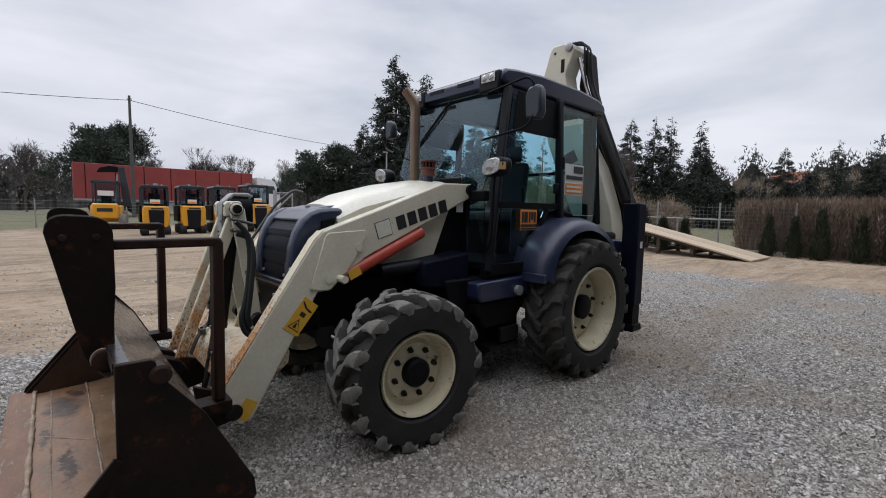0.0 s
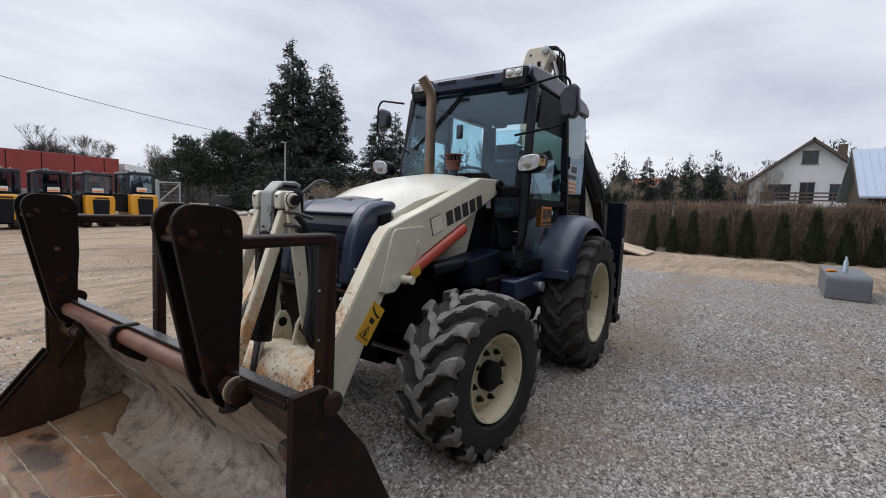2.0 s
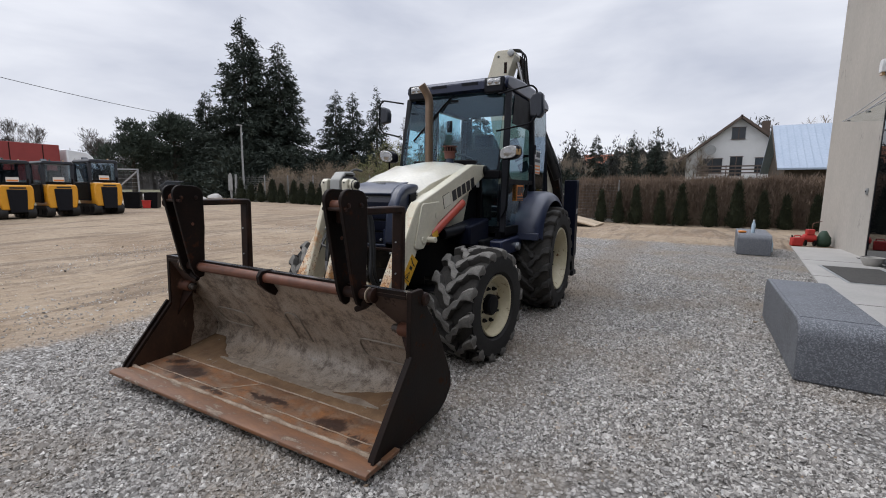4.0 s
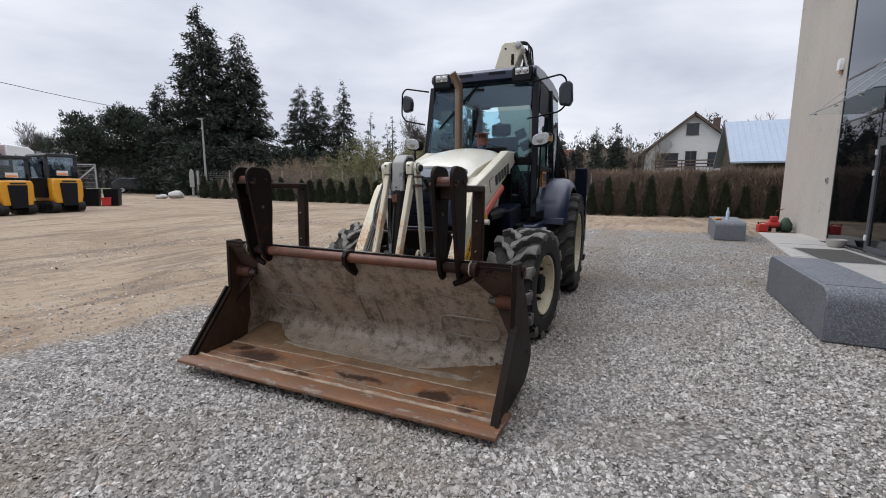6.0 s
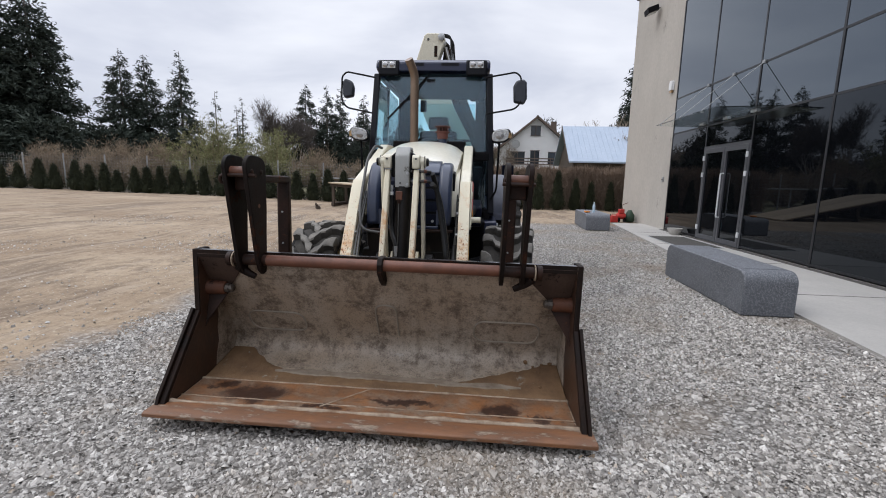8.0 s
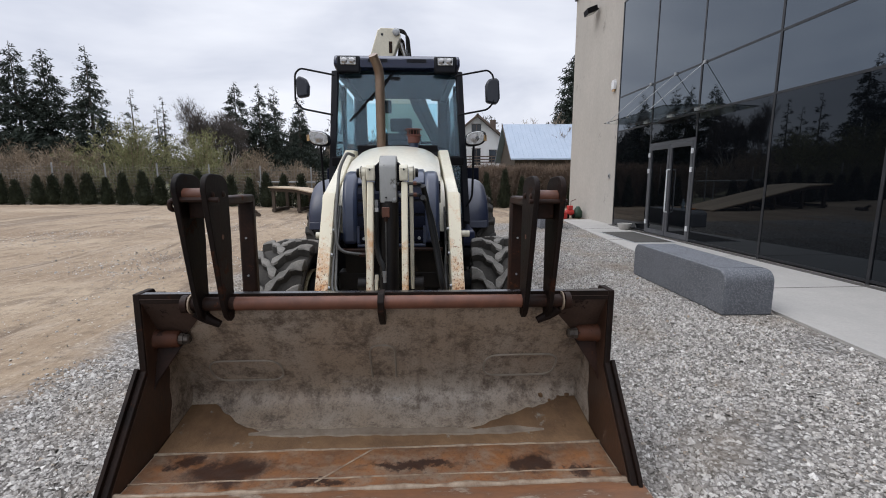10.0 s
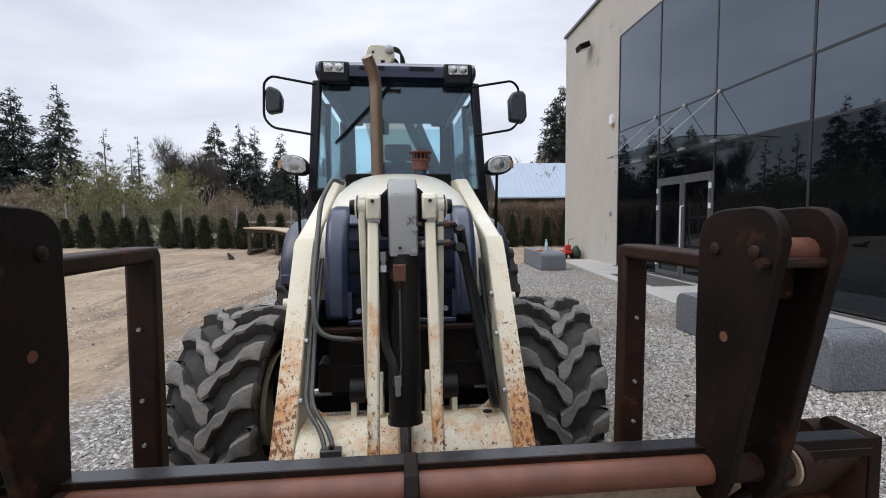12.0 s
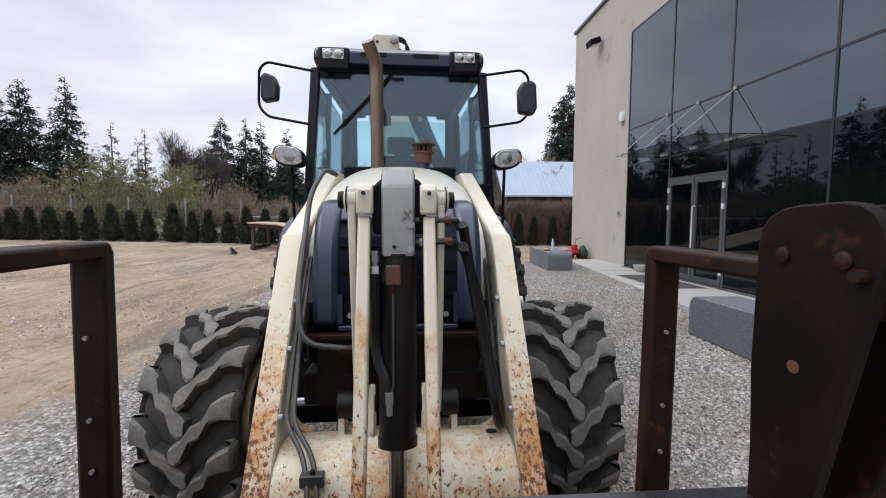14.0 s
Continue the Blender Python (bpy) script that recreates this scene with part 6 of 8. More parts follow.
def tread_bar_mesh(R, width, lug_h, lean, lug_w, s, rubber):
    """One slanting bar that wraps over the shoulder on side s, at the front of the tyre."""
    w, rc = width / 2, R - lug_h
    bm = B()

    def at(y, r, a):
        return Vector((-r * math.cos(a), y, r * math.sin(a)))
    prev = None
    for fy, fa, fr, fw in ((-0.14, -0.02, 0.998, 0.75), (-0.04, 0.0, 1.004, 1.2), (0.10, 0.10, 1.004, 1.15), (0.26, 0.40, 1.002, 0.85), (0.46, 0.50, 1.0, 0.85), (0.60, 0.80, 0.996, 0.95), (0.80, 0.92, 0.986, 1.15), (0.99, 0.96, 0.96, 1.4), (1.05, 1.02, 0.90, 1.3), (1.01, 1.10, 0.80, 0.7)):
        y, a, r = s * fy * w, lean * fa, R * fr
        half = lug_w * fw / R / 2
        low = min(r - 0.012, rc * 0.95)
        if fy >= 1.01:
            yi = s * (fy * w - 0.05)
            q = [at(yi, r - 0.01, a - half), at(yi, r - 0.01, a + half), at(y - s * 0.012, r, a + half * 0.95), at(y, r, a + half * 0.62), at(y, r, a - half * 0.62), at(y - s * 0.012, r, a - half * 0.95)]
        else:
            q = [at(y, low, a - half * 1.22), at(y, low, a + half * 1.22), at(y, r - 0.011, a + half * 0.98), at(y, r, a + half * 0.66), at(y, r, a - half * 0.66), at(y, r - 0.011, a - half * 0.98)]
        q = [bm.verts.new(p) for p in q]
        if prev:
            for i in range(6):
                bm.faces.new((prev[i], prev[(i + 1) % 6], q[(i + 1) % 6], q[i]))
        else:
            bm.faces.new(q)
        prev = q
    bm.faces.new(prev[::-1])
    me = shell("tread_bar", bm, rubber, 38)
    me.materials.append(RUBBER_GAP_SHADE)
    # flanks of the bar take the gap colour, its shade painted in
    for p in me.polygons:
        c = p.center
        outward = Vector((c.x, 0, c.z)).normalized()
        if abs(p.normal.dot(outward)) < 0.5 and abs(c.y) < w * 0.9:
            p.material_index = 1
    return me


BARS = {}


def wheel(name, place, side, R, width, rim_r, lugs, lug_h, lean, lug_w, nuts, dish, steer=0):
    """side -1: its outer face looks to -y."""
    t = part(name + "_tyre", tyre_mesh(R, width, lug_h), RUBBER_GAP_SHADE, loader, "dusty black tyre with deep slanting tread bars", smooth=28)
    t.matrix_basis = pose(*place, 0, 0, steer)
    for e in (-1, 1):
        if (name, e) not in BARS:
            # rear bars use the rubber that has shade in its colour
            BARS[name, e] = tread_bar_mesh(R, width, lug_h, lean, lug_w, e, RUBBER if name == "front" else RUBBER_REAR_SHADE)
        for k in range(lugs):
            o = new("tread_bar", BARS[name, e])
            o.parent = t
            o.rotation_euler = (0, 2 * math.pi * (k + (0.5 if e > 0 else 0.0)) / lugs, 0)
    s = side
    w = width / 2
    part("tyre_wall", lathe(B(), [(s * w * 0.70, rim_r * 1.0), (s * (w * 0.97 + 0.004), rim_r * 1.12), (s * (w + 0.006), R * 0.78), (s * (w * 0.98 + 0.004), R * 0.86), (s * w * 0.9, R * 0.84)], n=48, caps=False), RUBBER_SIDE, t, "smooth black side wall")
    rim = [(s * w * 0.86, rim_r * 1.02), (s * w * 0.93, rim_r * 1.0), (s * w * 0.90, rim_r * 0.955), (s * w * 0.70, rim_r * 0.93), (s * w * 0.55, rim_r * 0.88), (s * (w * 0.86 - dish), rim_r * 0.86), (s * (w * 0.86 - dish), rim_r * 0.80), (s * (w * 0.86 - dish * 0.8), rim_r * 0.70), (s * (w * 0.86 - dish * 0.8), 0.05), (s * -w * 0.3, 0.05), (s * -w * 0.4, rim_r * 0.9), (s * -w * 0.9, rim_r * 1.0)]
    r = part("rim", lathe(B(), rim, n=40, caps=False), RIM_CREAM, t, "cream painted steel rim with rust marks")
    face = s * (w * 0.86 - dish * 0.8)
    hub_r = rim_r * (0.345 if nuts else 0.30)
    part("hub_cap", lathe(B(), [(face - s * 0.02, hub_r), (face + s * 0.05, hub_r), (face + s * 0.065, hub_r * 0.82), (face + s * 0.068, 0.01)], n=24), BLACK, t, "black hub")
    for k in range(8):
        a = 2 * math.pi * (k + 0.3) / 8
        c = (rim_r * 0.56 * math.cos(a), 0, rim_r * 0.56 * math.sin(a))
        part("wheel_nut", lathe(B(), [(face - s * 0.01, 0.02), (face + s * 0.022, 0.02), (face + s * 0.024, 0.011), (face + s * 0.04, 0.011)], c, 6), GREASY, t)
    return t


for s in (-1, 1):
    wheel("front", (1.89, s * 0.880, 0.385), s, 0.530, 0.44, 0.281, 14, 0.064, 0.42, 0.090, True, 0.10, -7)
    wheel("rear", (4.01, s * 0.94, 0.540), s, 0.685, 0.42, 0.405, 19, 0.045, 0.30, 0.072, False, 0.20)


def build_chassis():
    part("front_axle", box(B(), (1.80, -0.68, 0.29), (2.0, 0.68, 0.47)), BLACK, loader, bevel=0.03)
    for s in (-1, 1):
        part("hub_reduction", lathe(B(), [(s * 0.5, 0.12), (s * 0.66, 0.17), (s * 0.72, 0.17)], (1.9, 0, 0.455), 20), BLACK, loader)
        part("steering_rod", tube(B(), [(1.72, s * 0.15, 0.46), (1.70, s * 0.6, 0.46)], 0.022), CHROME, loader)
        part("frame_rail", prism(B(), [(1.45, 0.62), (1.5, 0.92), (2.3, 0.95), (4.6, 0.95), (4.6, 0.55), (2.3, 0.58)], s * 0.30, s * 0.38), BLACK, loader)
    part("axle_bracket", box(B(), (1.72, -0.2, 0.3), (2.08, 0.2, 0.75)), BLACK, loader, bevel=0.03)
    part("engine_block", box(B(), (1.55, -0.29, 0.62), (2.6, 0.29, 1.25)), GREASY, loader, bevel=0.04)
    part("transmission", box(B(), (2.5, -0.29, 0.38), (3.7, 0.29, 0.94)), GREASY, loader, bevel=0.05)
    part("rear_axle", tube(B(), [(4.01, -0.75, 0.540), (4.01, 0.75, 0.540)], 0.14, 16), BLACK, loader)
    part("front_cross_member", box(B(), (1.33, -0.40, 0.60), (1.49, 0.40, 0.74)), GREASY, loader, bevel=0.015)
    part("skid_plate", prism(B(), [(1.36, 0.58), (1.5, 0.62), (1.5, 0.93), (1.30, 0.90)], -0.34, 0.34), GREASY, loader)
    for s in (-1, 1):
        tank = part("side_tank", prism(B(), [(2.70, 0.875), (3.40, 0.895), (3.40, 0.74), (3.32, 0.70), (2.74, 0.70), (2.70, 0.74)], s * 0.40, s * 0.80), NAVY, loader, "dark navy tank under the cab", bevel=0.02)
        part("tank_tray", prism(B(), [(2.74, 0.695), (3.32, 0.695), (3.30, 0.58), (3.2, 0.46), (2.82, 0.46), (2.72, 0.6)], s * 0.40, s * 0.77), BLACK, loader, bevel=0.02)
        # added black panel, stands in for the deep shade under the cab
        part("under_cab_dark_panel", prism(B(), [(2.46, 0.90), (3.30, 0.90), (3.40, 0.60), (3.40, 0.22), (2.86, 0.18), (2.60, 0.30)], s * 0.38, s * 0.66), BLACK, loader, "black panel added for the shade under the cab", bevel=0.02)
        part("filler_cap", lathe(B(), [(s * 0.80, 0.045), (s * 0.835, 0.045)], (3.2, 0, 0.77), 16), GALV, tank)
        part("step", box(B(), (2.86, s * 0.6 - 0.2, 0.26), (3.24, s * 0.6 + 0.2, 0.30)), GREASY, loader)
        part("step_hanger", box(B(), (2.87, s * 0.55 - 0.02, 0.30), (2.91, s * 0.55 + 0.02, 0.47)), GREASY, loader)
        part("step_hanger", box(B(), (3.19, s * 0.55 - 0.02, 0.30), (3.23, s * 0.55 + 0.02, 0.47)), GREASY, loader)
        bat = part("battery_box", box(B(), (2.98, s * 0.79 - 0.025, 0.32), (3.22, s * 0.79 + 0.02, 0.455)), GREASY, loader, bevel=0.008)
        part("battery_label", box(B(), (3.03, s * 0.812 - 0.001, 0.36), (3.19, s * 0.812 + 0.001, 0.43)), RED, bat, "red battery label")
        part("mud_panel", prism(B(), [(2.25, 0.86), (2.76, 0.80), (2.76, 1.12), (2.25, 1.06)], s * 0.36, s * 0.62), NAVY_DARK, loader, bevel=0.02)
        part("air_pipe", tube(B(), bend([(1.95, s * 0.46, 1.0), (2.3, s * 0.52, 1.03), (2.75, s * 0.52, 1.0)], 0.1), 0.055, 12), PLASTIC, loader)


build_chassis()


def build_hood():
    """Cream bonnet between the arms, navy nose with a black grille."""
    def section(x, half, zt, zb, crown=0.05):
        pts = []
        for k in range(13):
            u = -1 + 2 * k / 12
            edge = abs(u) ** 5
            pts.append((x, u * half, zt + crown * (1 - u * u) - edge * 0.06))
        return [(x, -half, zb)] + pts + [(x, half, zb)]

    def loft(sections):
        bm = B()
        rows = [[bm.verts.new(p) for p in s] for s in sections]
        for a, b in zip(rows, rows[1:]):
            for i in range(len(a) - 1):
                bm.faces.new((a[i], a[i + 1], b[i + 1], b[i]))
        bm.faces.new(rows[0]), bm.faces.new(rows[-1][::-1])
        for r0, r1 in zip(rows, rows[1:]):
            bm.faces.new((r0[0], r1[0], r1[-1], r0[-1]))
        return bm
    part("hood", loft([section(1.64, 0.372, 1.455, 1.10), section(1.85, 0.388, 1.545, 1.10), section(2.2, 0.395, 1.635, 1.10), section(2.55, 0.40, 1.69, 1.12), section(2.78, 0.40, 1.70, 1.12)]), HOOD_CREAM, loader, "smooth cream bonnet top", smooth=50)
    part("hood_seam", tube(B(), [(1.62, -0.365, 1.37), (2.0, -0.385, 1.46), (2.7, -0.405, 1.56)], 0.006, 5), INK, loader)
    for s in (-1, 1):
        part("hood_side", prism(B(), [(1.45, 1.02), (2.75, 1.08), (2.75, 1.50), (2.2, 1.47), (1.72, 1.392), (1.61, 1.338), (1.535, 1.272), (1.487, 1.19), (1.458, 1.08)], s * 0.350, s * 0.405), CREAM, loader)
        cheek = [(1.285, 0.95), (1.43, 0.95), (1.445, 1.08), (1.475, 1.19), (1.525, 1.28), (1.60, 1.345), (1.70, 1.39), (1.70, 1.475), (1.60, 1.478), (1.51, 1.468), (1.44, 1.44), (1.385, 1.39), (1.335, 1.30), (1.305, 1.20), (1.29, 1.08)]
        part("nose_cheek", prism(B(), cheek, s * 0.245, s * 0.352), NAVY_NOSE, loader, "curved dusty navy nose cheek", smooth=40, bevel=0.028)
    part("nose_top", prism(B(), [(1.40, 1.385), (1.45, 1.432), (1.52, 1.468), (1.64, 1.492), (1.72, 1.50), (1.72, 1.44), (1.56, 1.40), (1.46, 1.34)], -0.25, 0.25), NAVY_NOSE, loader, "navy nose top", bevel=0.012)
    for k in range(4):
        part("badge", box(B(), (1.545 + k * 0.012, -0.06 + k * 0.03, 1.474 + k * 0.002), (1.575 + k * 0.012, -0.035 + k * 0.03, 1.484 + k * 0.002)), GALV, loader)
    grille = part("grille", prism(B(), [(1.325, 0.95), (1.46, 0.95), (1.50, 1.34), (1.42, 1.375), (1.372, 1.32), (1.338, 1.20), (1.326, 1.08)], -0.25, 0.25), BLACK, loader, "black louvred front grille")
    def nose_x(z):
        return float(np.interp(z, (0.95, 1.08, 1.20, 1.32, 1.375), (1.325, 1.326, 1.338, 1.372, 1.42)))
    for k in range(4):
        z0, z1 = 0.962 + k * 0.102, 0.962 + k * 0.102 + 0.088
        part("louvre", prism(B(), [(nose_x(z0) + 0.01, z0), (nose_x(z0) - 0.007, z0 + 0.004), (nose_x((z0 + z1) / 2) - 0.010, (z0 + z1) / 2), (nose_x(z1) - 0.007, z1 - 0.004), (nose_x(z1) + 0.01, z1)], -0.242, 0.242), NAVY_DARK, grille, smooth=20)
    for s in (-1, 1):
        part("grille_post", box(B(), (1.302, s * 0.24 - 0.01, 0.955), (1.324, s * 0.24 + 0.01, 1.08)), NAVY_NOSE, grille)
        part("grille_bolt", lathe(B(), [(1.302, 0.012), (1.314, 0.012)], (0, s * 0.20, 0.99), 8, "x"), GALV, grille)
        part("fan_cowl", prism(B(), [(1.50, 0.95), (1.62, 0.95), (1.62, 1.40), (1.52, 1.38)], s * 0.24, s * 0.37), BLACK, loader)
    part("nose_bar", box(B(), (1.30, -0.25, 0.925), (1.34, 0.25, 0.948)), NAVY_NOSE, loader, bevel=0.006)
    part("rusty_edge", box(B(), (1.262, -0.37, 0.90), (1.31, 0.37, 0.922)), RUST_FRAME, loader, bevel=0.004)
    part("scuttle", box(B(), (2.82, -0.42, 1.60), (2.845, 0.42, 1.77)), BLACK, loader, "black scuttle under the windscreen", bevel=0.02)
    pipe = bend([(2.765, 0.167, 1.66), (2.765, 0.167, 2.49), (2.68, 0.222, 2.62)], 0.14, 6)
    part("exhaust_pipe", tube(B(), pipe, [0.047] * (len(pipe) - 1) + [0.045], 16), EXHAUST, loader, "tarnished upright exhaust pipe")
    part("exhaust_collar", lathe(B(), [(1.66, 0.07), (1.72, 0.055)], (2.765, 0.167, 0), 16, "z"), BLACK, loader)
    part("pre_cleaner_stem", lathe(B(), [(1.66, 0.048), (1.775, 0.046)], (2.66, -0.165, 0), 20, "z"), NAVY_NOSE, loader)
    bowl = part("pre_cleaner", lathe(B(), [(1.776, 0.052), (1.785, 0.06), (1.845, 0.062), (1.85, 0.082), (1.856, 0.082), (1.858, 0.05)], (2.66, -0.165, 0), 22, "z"), TERRACOTTA, loader, "faded red air pre-cleaner with a flat lid")
    part("lid", lathe(B(), [(1.905, 0.05), (1.907, 0.088), (1.913, 0.088), (1.916, 0.02)], (2.66, -0.165, 0), 22, "z"), TERRACOTTA, bowl)
    part("core", lathe(B(), [(1.858, 0.045), (1.905, 0.045)], (2.66, -0.165, 0), 16, "z"), RUST_DARK, bowl)
    for k in range(12):
        a = 2 * math.pi * k / 12
        part("vane", box(B(), (2.66 + 0.06 * math.cos(a) - 0.004, -0.165 + 0.06 * math.sin(a) - 0.004, 1.857), (2.66 + 0.06 * math.cos(a) + 0.004, -0.165 + 0.06 * math.sin(a) + 0.004, 1.906)), TERRACOTTA, bowl, smooth=0)


build_hood()


def build_arms():
    side = [(2.90, 1.60), (2.92, 1.66), (2.88, 1.71), (2.55, 1.70), (1.86, 1.452), (1.46, 1.315), (1.40, 1.26), (0.80, 0.36), (0.83, 0.22), (0.90, 0.13), (0.98, 0.15), (1.03, 0.24), (1.42, 0.90), (1.52, 0.905), (1.62, 1.0), (1.80, 1.12), (2.4, 1.38)]
    for s in (-1, 1):
        y0, y1 = s * 0.415, s * 0.505
        arm = part("loader_arm", prism(B(), side, y0, y1), CREAM, loader, "cream loader arm, rusting towards the bucket end", bevel=0.01)
        plate = [(1.36, 0.93), (1.41, 0.915), (1.50, 0.91), (1.63, 1.02), (1.72, 1.15), (1.80, 1.29), (1.78, 1.32), (1.50, 1.305), (1.47, 1.28)]
        part("gusset_plate", prism(B(), plate, s * 0.506, s * 0.519), CREAM, arm, bevel=0.004)
        for x, z in ((1.735, 1.145 + 0.05), (1.50, 0.985)):
            part("pin_boss", lathe(B(), [(s * 0.519, 0.032), (s * 0.525, 0.032), (s * 0.526, 0.01)], (x, 0, z), 18), CREAM, arm)
        part("front_edge", prism(B(), [(0.825, 0.22), (0.795, 0.36), (1.395, 1.262), (1.457, 1.319), (1.461, 1.3165), (1.401, 1.259), (0.801, 0.3595), (0.831, 0.221)], s * 0.418, s * 0.502), ARM_EDGE, arm, "front edge, rusting towards the bucket")
        def plate_on(a, b, wide, off, yy, mat, name, label=""):
            """A flat sticker on the arm's outer face between a and b."""
            a, b = Vector((a[0], 0, a[1])), Vector((b[0], 0, b[1]))
            n = (b - a).normalized().cross(Vector((0, 1, 0)))
            pts = [a + n * (off - wide / 2), b + n * (off - wide / 2), b + n * (off + wide / 2), a + n * (off + wide / 2)]
            return part(name, prism(B(), [(p.x, p.z) for p in pts], s * yy, s * (yy + 0.0025)), mat, arm, label, smooth=0)
        w1 = plate_on((1.222, 0.657), (1.375, 0.845), 0.118, 0.0, 0.5055, YELLOW_STICKER, "warning_sticker", "yellow warning sticker")
        a, b = Vector((1.228, 0, 0.665)), Vector((1.37, 0, 0.838))
        nn = (b - a).normalized().cross(Vector((0, 1, 0)))

        def mark(*pts):
            q = [a.lerp(b, u) + nn * v for u, v in pts]
            part("warning_mark", prism(B(), [(p.x, p.z) for p in q], s * 0.508, s * 0.5095), INK, arm, smooth=0)
        mark((0.06, -0.045), (0.09, -0.045), (0.36, 0.0), (0.42, 0.0))
        mark((0.06, 0.045), (0.42, 0.0), (0.36, 0.0), (0.09, 0.036))
        mark((0.06, -0.045), (0.06, 0.045), (0.09, 0.04), (0.09, -0.04))
        mark((0.12, -0.012), (0.12, 0.012), (0.28, 0.004), (0.28, -0.004))
        mark((0.50, -0.02), (0.50, 0.02), (0.64, 0.02), (0.64, -0.02))
        mark((0.72, -0.03), (0.78, -0.05), (0.80, 0.0), (0.92, 0.045), (0.88, 0.05), (0.76, 0.01))
        plate_on((0.905, 0.165), (0.975, 0.27), 0.085, 0.0, 0.5055, YELLOW_STICKER, "warning_sticker", "yellow warning sticker")
        # maker's name as five plain bars, and the blank plate before it
        u0, u1 = Vector((2.065, 0, 1.362)), Vector((2.60, 0, 1.522))
        for k in range(5):
            p, q = u0.lerp(u1, k / 5 + 0.012), u0.lerp(u1, k / 5 + 0.165)
            plate_on((p.x, p.z), (q.x, q.z), 0.105, 0.0, 0.5055, INK, "name_bar", "black maker's mark drawn as a bar")
        plate_on((1.884, 1.307), (2.016, 1.347), 0.126, 0.0, 0.5055, INK, "plate_border")
        plate_on((1.889, 1.3085), (2.011, 1.3455), 0.116, 0.0, 0.5085, HOOD_CREAM, "blank_plate")
        # lift ram
        ram = part("lift_ram", tube(B(), [(1.66, s * 0.478, 1.002), (2.33, s * 0.478, 1.292)], 0.050, 16), RED, loader, "red painted lift ram")
        part("ram_gland", tube(B(), [(1.60, s * 0.478, 0.976), (1.662, s * 0.478, 1.003)], 0.053, 16), RUST_PIPE, ram)
        part("ram_pin", lathe(B(), [(s * 0.50, 0.026), (s * 0.60, 0.026)], (1.575, 0, 0.985), 16), CREAM, ram)
        part("ram_sticker", prism(B(), [(1.66, 0.965), (1.75, 1.004), (1.724, 1.064), (1.634, 1.025)], s * 0.5275, s * 0.531), YELLOW_STICKER, ram, "yellow warning sticker")
        part("arm_pivot", lathe(B(), [(s * 0.37, 0.05), (s * 0.53, 0.05)], (2.86, 0, 1.655), 16), BLACK, loader)
        part("pivot_tower", prism(B(), [(2.45, 0.9), (2.95, 0.9), (2.95, 1.70), (2.8, 1.70)], s * 0.36, s * 0.41), BLACK, loader)
        part("bucket_pin", lathe(B(), [(s * 0.38, 0.05), (s * 0.512, 0.05)], (0.87, 0, 0.22), 16), GREASY, loader)
        # clips that hold the oil pipes inside the arm
        for x, z in ((1.30, 0.95), (1.45, 1.16)):
            part("pipe_clip", box(B(), (x - 0.007, s * 0.402 - 0.010, z - 0.012), (x + 0.007, s * 0.402 + 0.010, z + 0.012)), STEEL_PIPE, loader)
    # box beam that ties the arms together
    beam = [(0.84, 0.34), (0.865, 0.46), (0.89, 0.525), (0.94, 0.575), (1.02, 0.60), (1.12, 0.588), (1.245, 0.532), (1.26, 0.50), (1.25, 0.42), (1.04, 0.27)]
    part("cross_beam", prism(B(), beam, -0.414, 0.414), CREAM_RUSTY, loader, "speckled rusty cream cross beam", bevel=0.012)
    part("beam_hole", lathe(B(), [(0.0, 0.02), (0.004, 0.02)], (0, 0, 0), 14, "z"), INK, loader).matrix_local = pose(1.06, -0.345, 0.597, 0, 8, 0)
    for s in (-1, 1):
        # corner fillet between arm and beam
        part("beam_gusset", prism(B(), [(s * 0.413, 0.53), (s * 0.413, 0.62), (s * 0.395, 0.585), (s * 0.365, 0.556), (s * 0.32, 0.53)], 1.205, 1.235, "x"), CREAM_RUSTY, loader, bevel=0.004)
        part("beam_lug", prism(B(), [(1.05, 0.57), (1.22, 0.53), (1.19, 0.70), (1.16, 0.755), (1.12, 0.76), (1.09, 0.72)], s * 0.10 - 0.011, s * 0.10 + 0.011), CREAM_RUSTY, loader, bevel=0.004)
        part("lever_pin", lathe(B(), [(s * 0.085, 0.03), (s * 0.165, 0.03), (s * 0.166, 0.052), (s * 0.225, 0.052), (s * 0.228, 0.04)], (1.13, 0, 0.69), 18), GREASY, loader, "dark greasy pivot pin")
        part("pin_bracket", prism(B(), [(1.09, 0.57), (1.20, 0.535), (1.18, 0.70), (1.10, 0.70)], s * 0.20, s * 0.222), CREAM_RUSTY, loader)
        # rear lever from the cross beam up to the knee pin, front link down to the bucket
        lever = [(1.10, 0.66), (1.17, 0.66), (1.065, 1.45), (1.04, 1.495), (0.98, 1.495), (0.97, 1.45)]
        part("tilt_lever", prism(B(), lever, s * 0.137, s * 0.163), CREAM, loader, "cream tilt lever", bevel=0.006)
        lk = part("tilt_link", prism(B(), [(0.965, 1.40), (1.045, 1.40), (0.70, 0.50), (0.635, 0.50)], s * 0.088, s * 0.128), TILT_PAINT, loader, "cream tilt link with rust streaks", bevel=0.008)
        part("link_head", prism(B(), [(0.950, 1.405), (0.948, 1.485), (0.965, 1.507), (1.045, 1.507), (1.06, 1.485), (1.05, 1.405)], s * 0.077, s * 0.133), CREAM, lk, bevel=0.008)
        part("head_hole", lathe(B(), [(0.942, 0.007), (0.946, 0.007)], (0, s * 0.107, 1.475), 10, "x"), INK, lk)
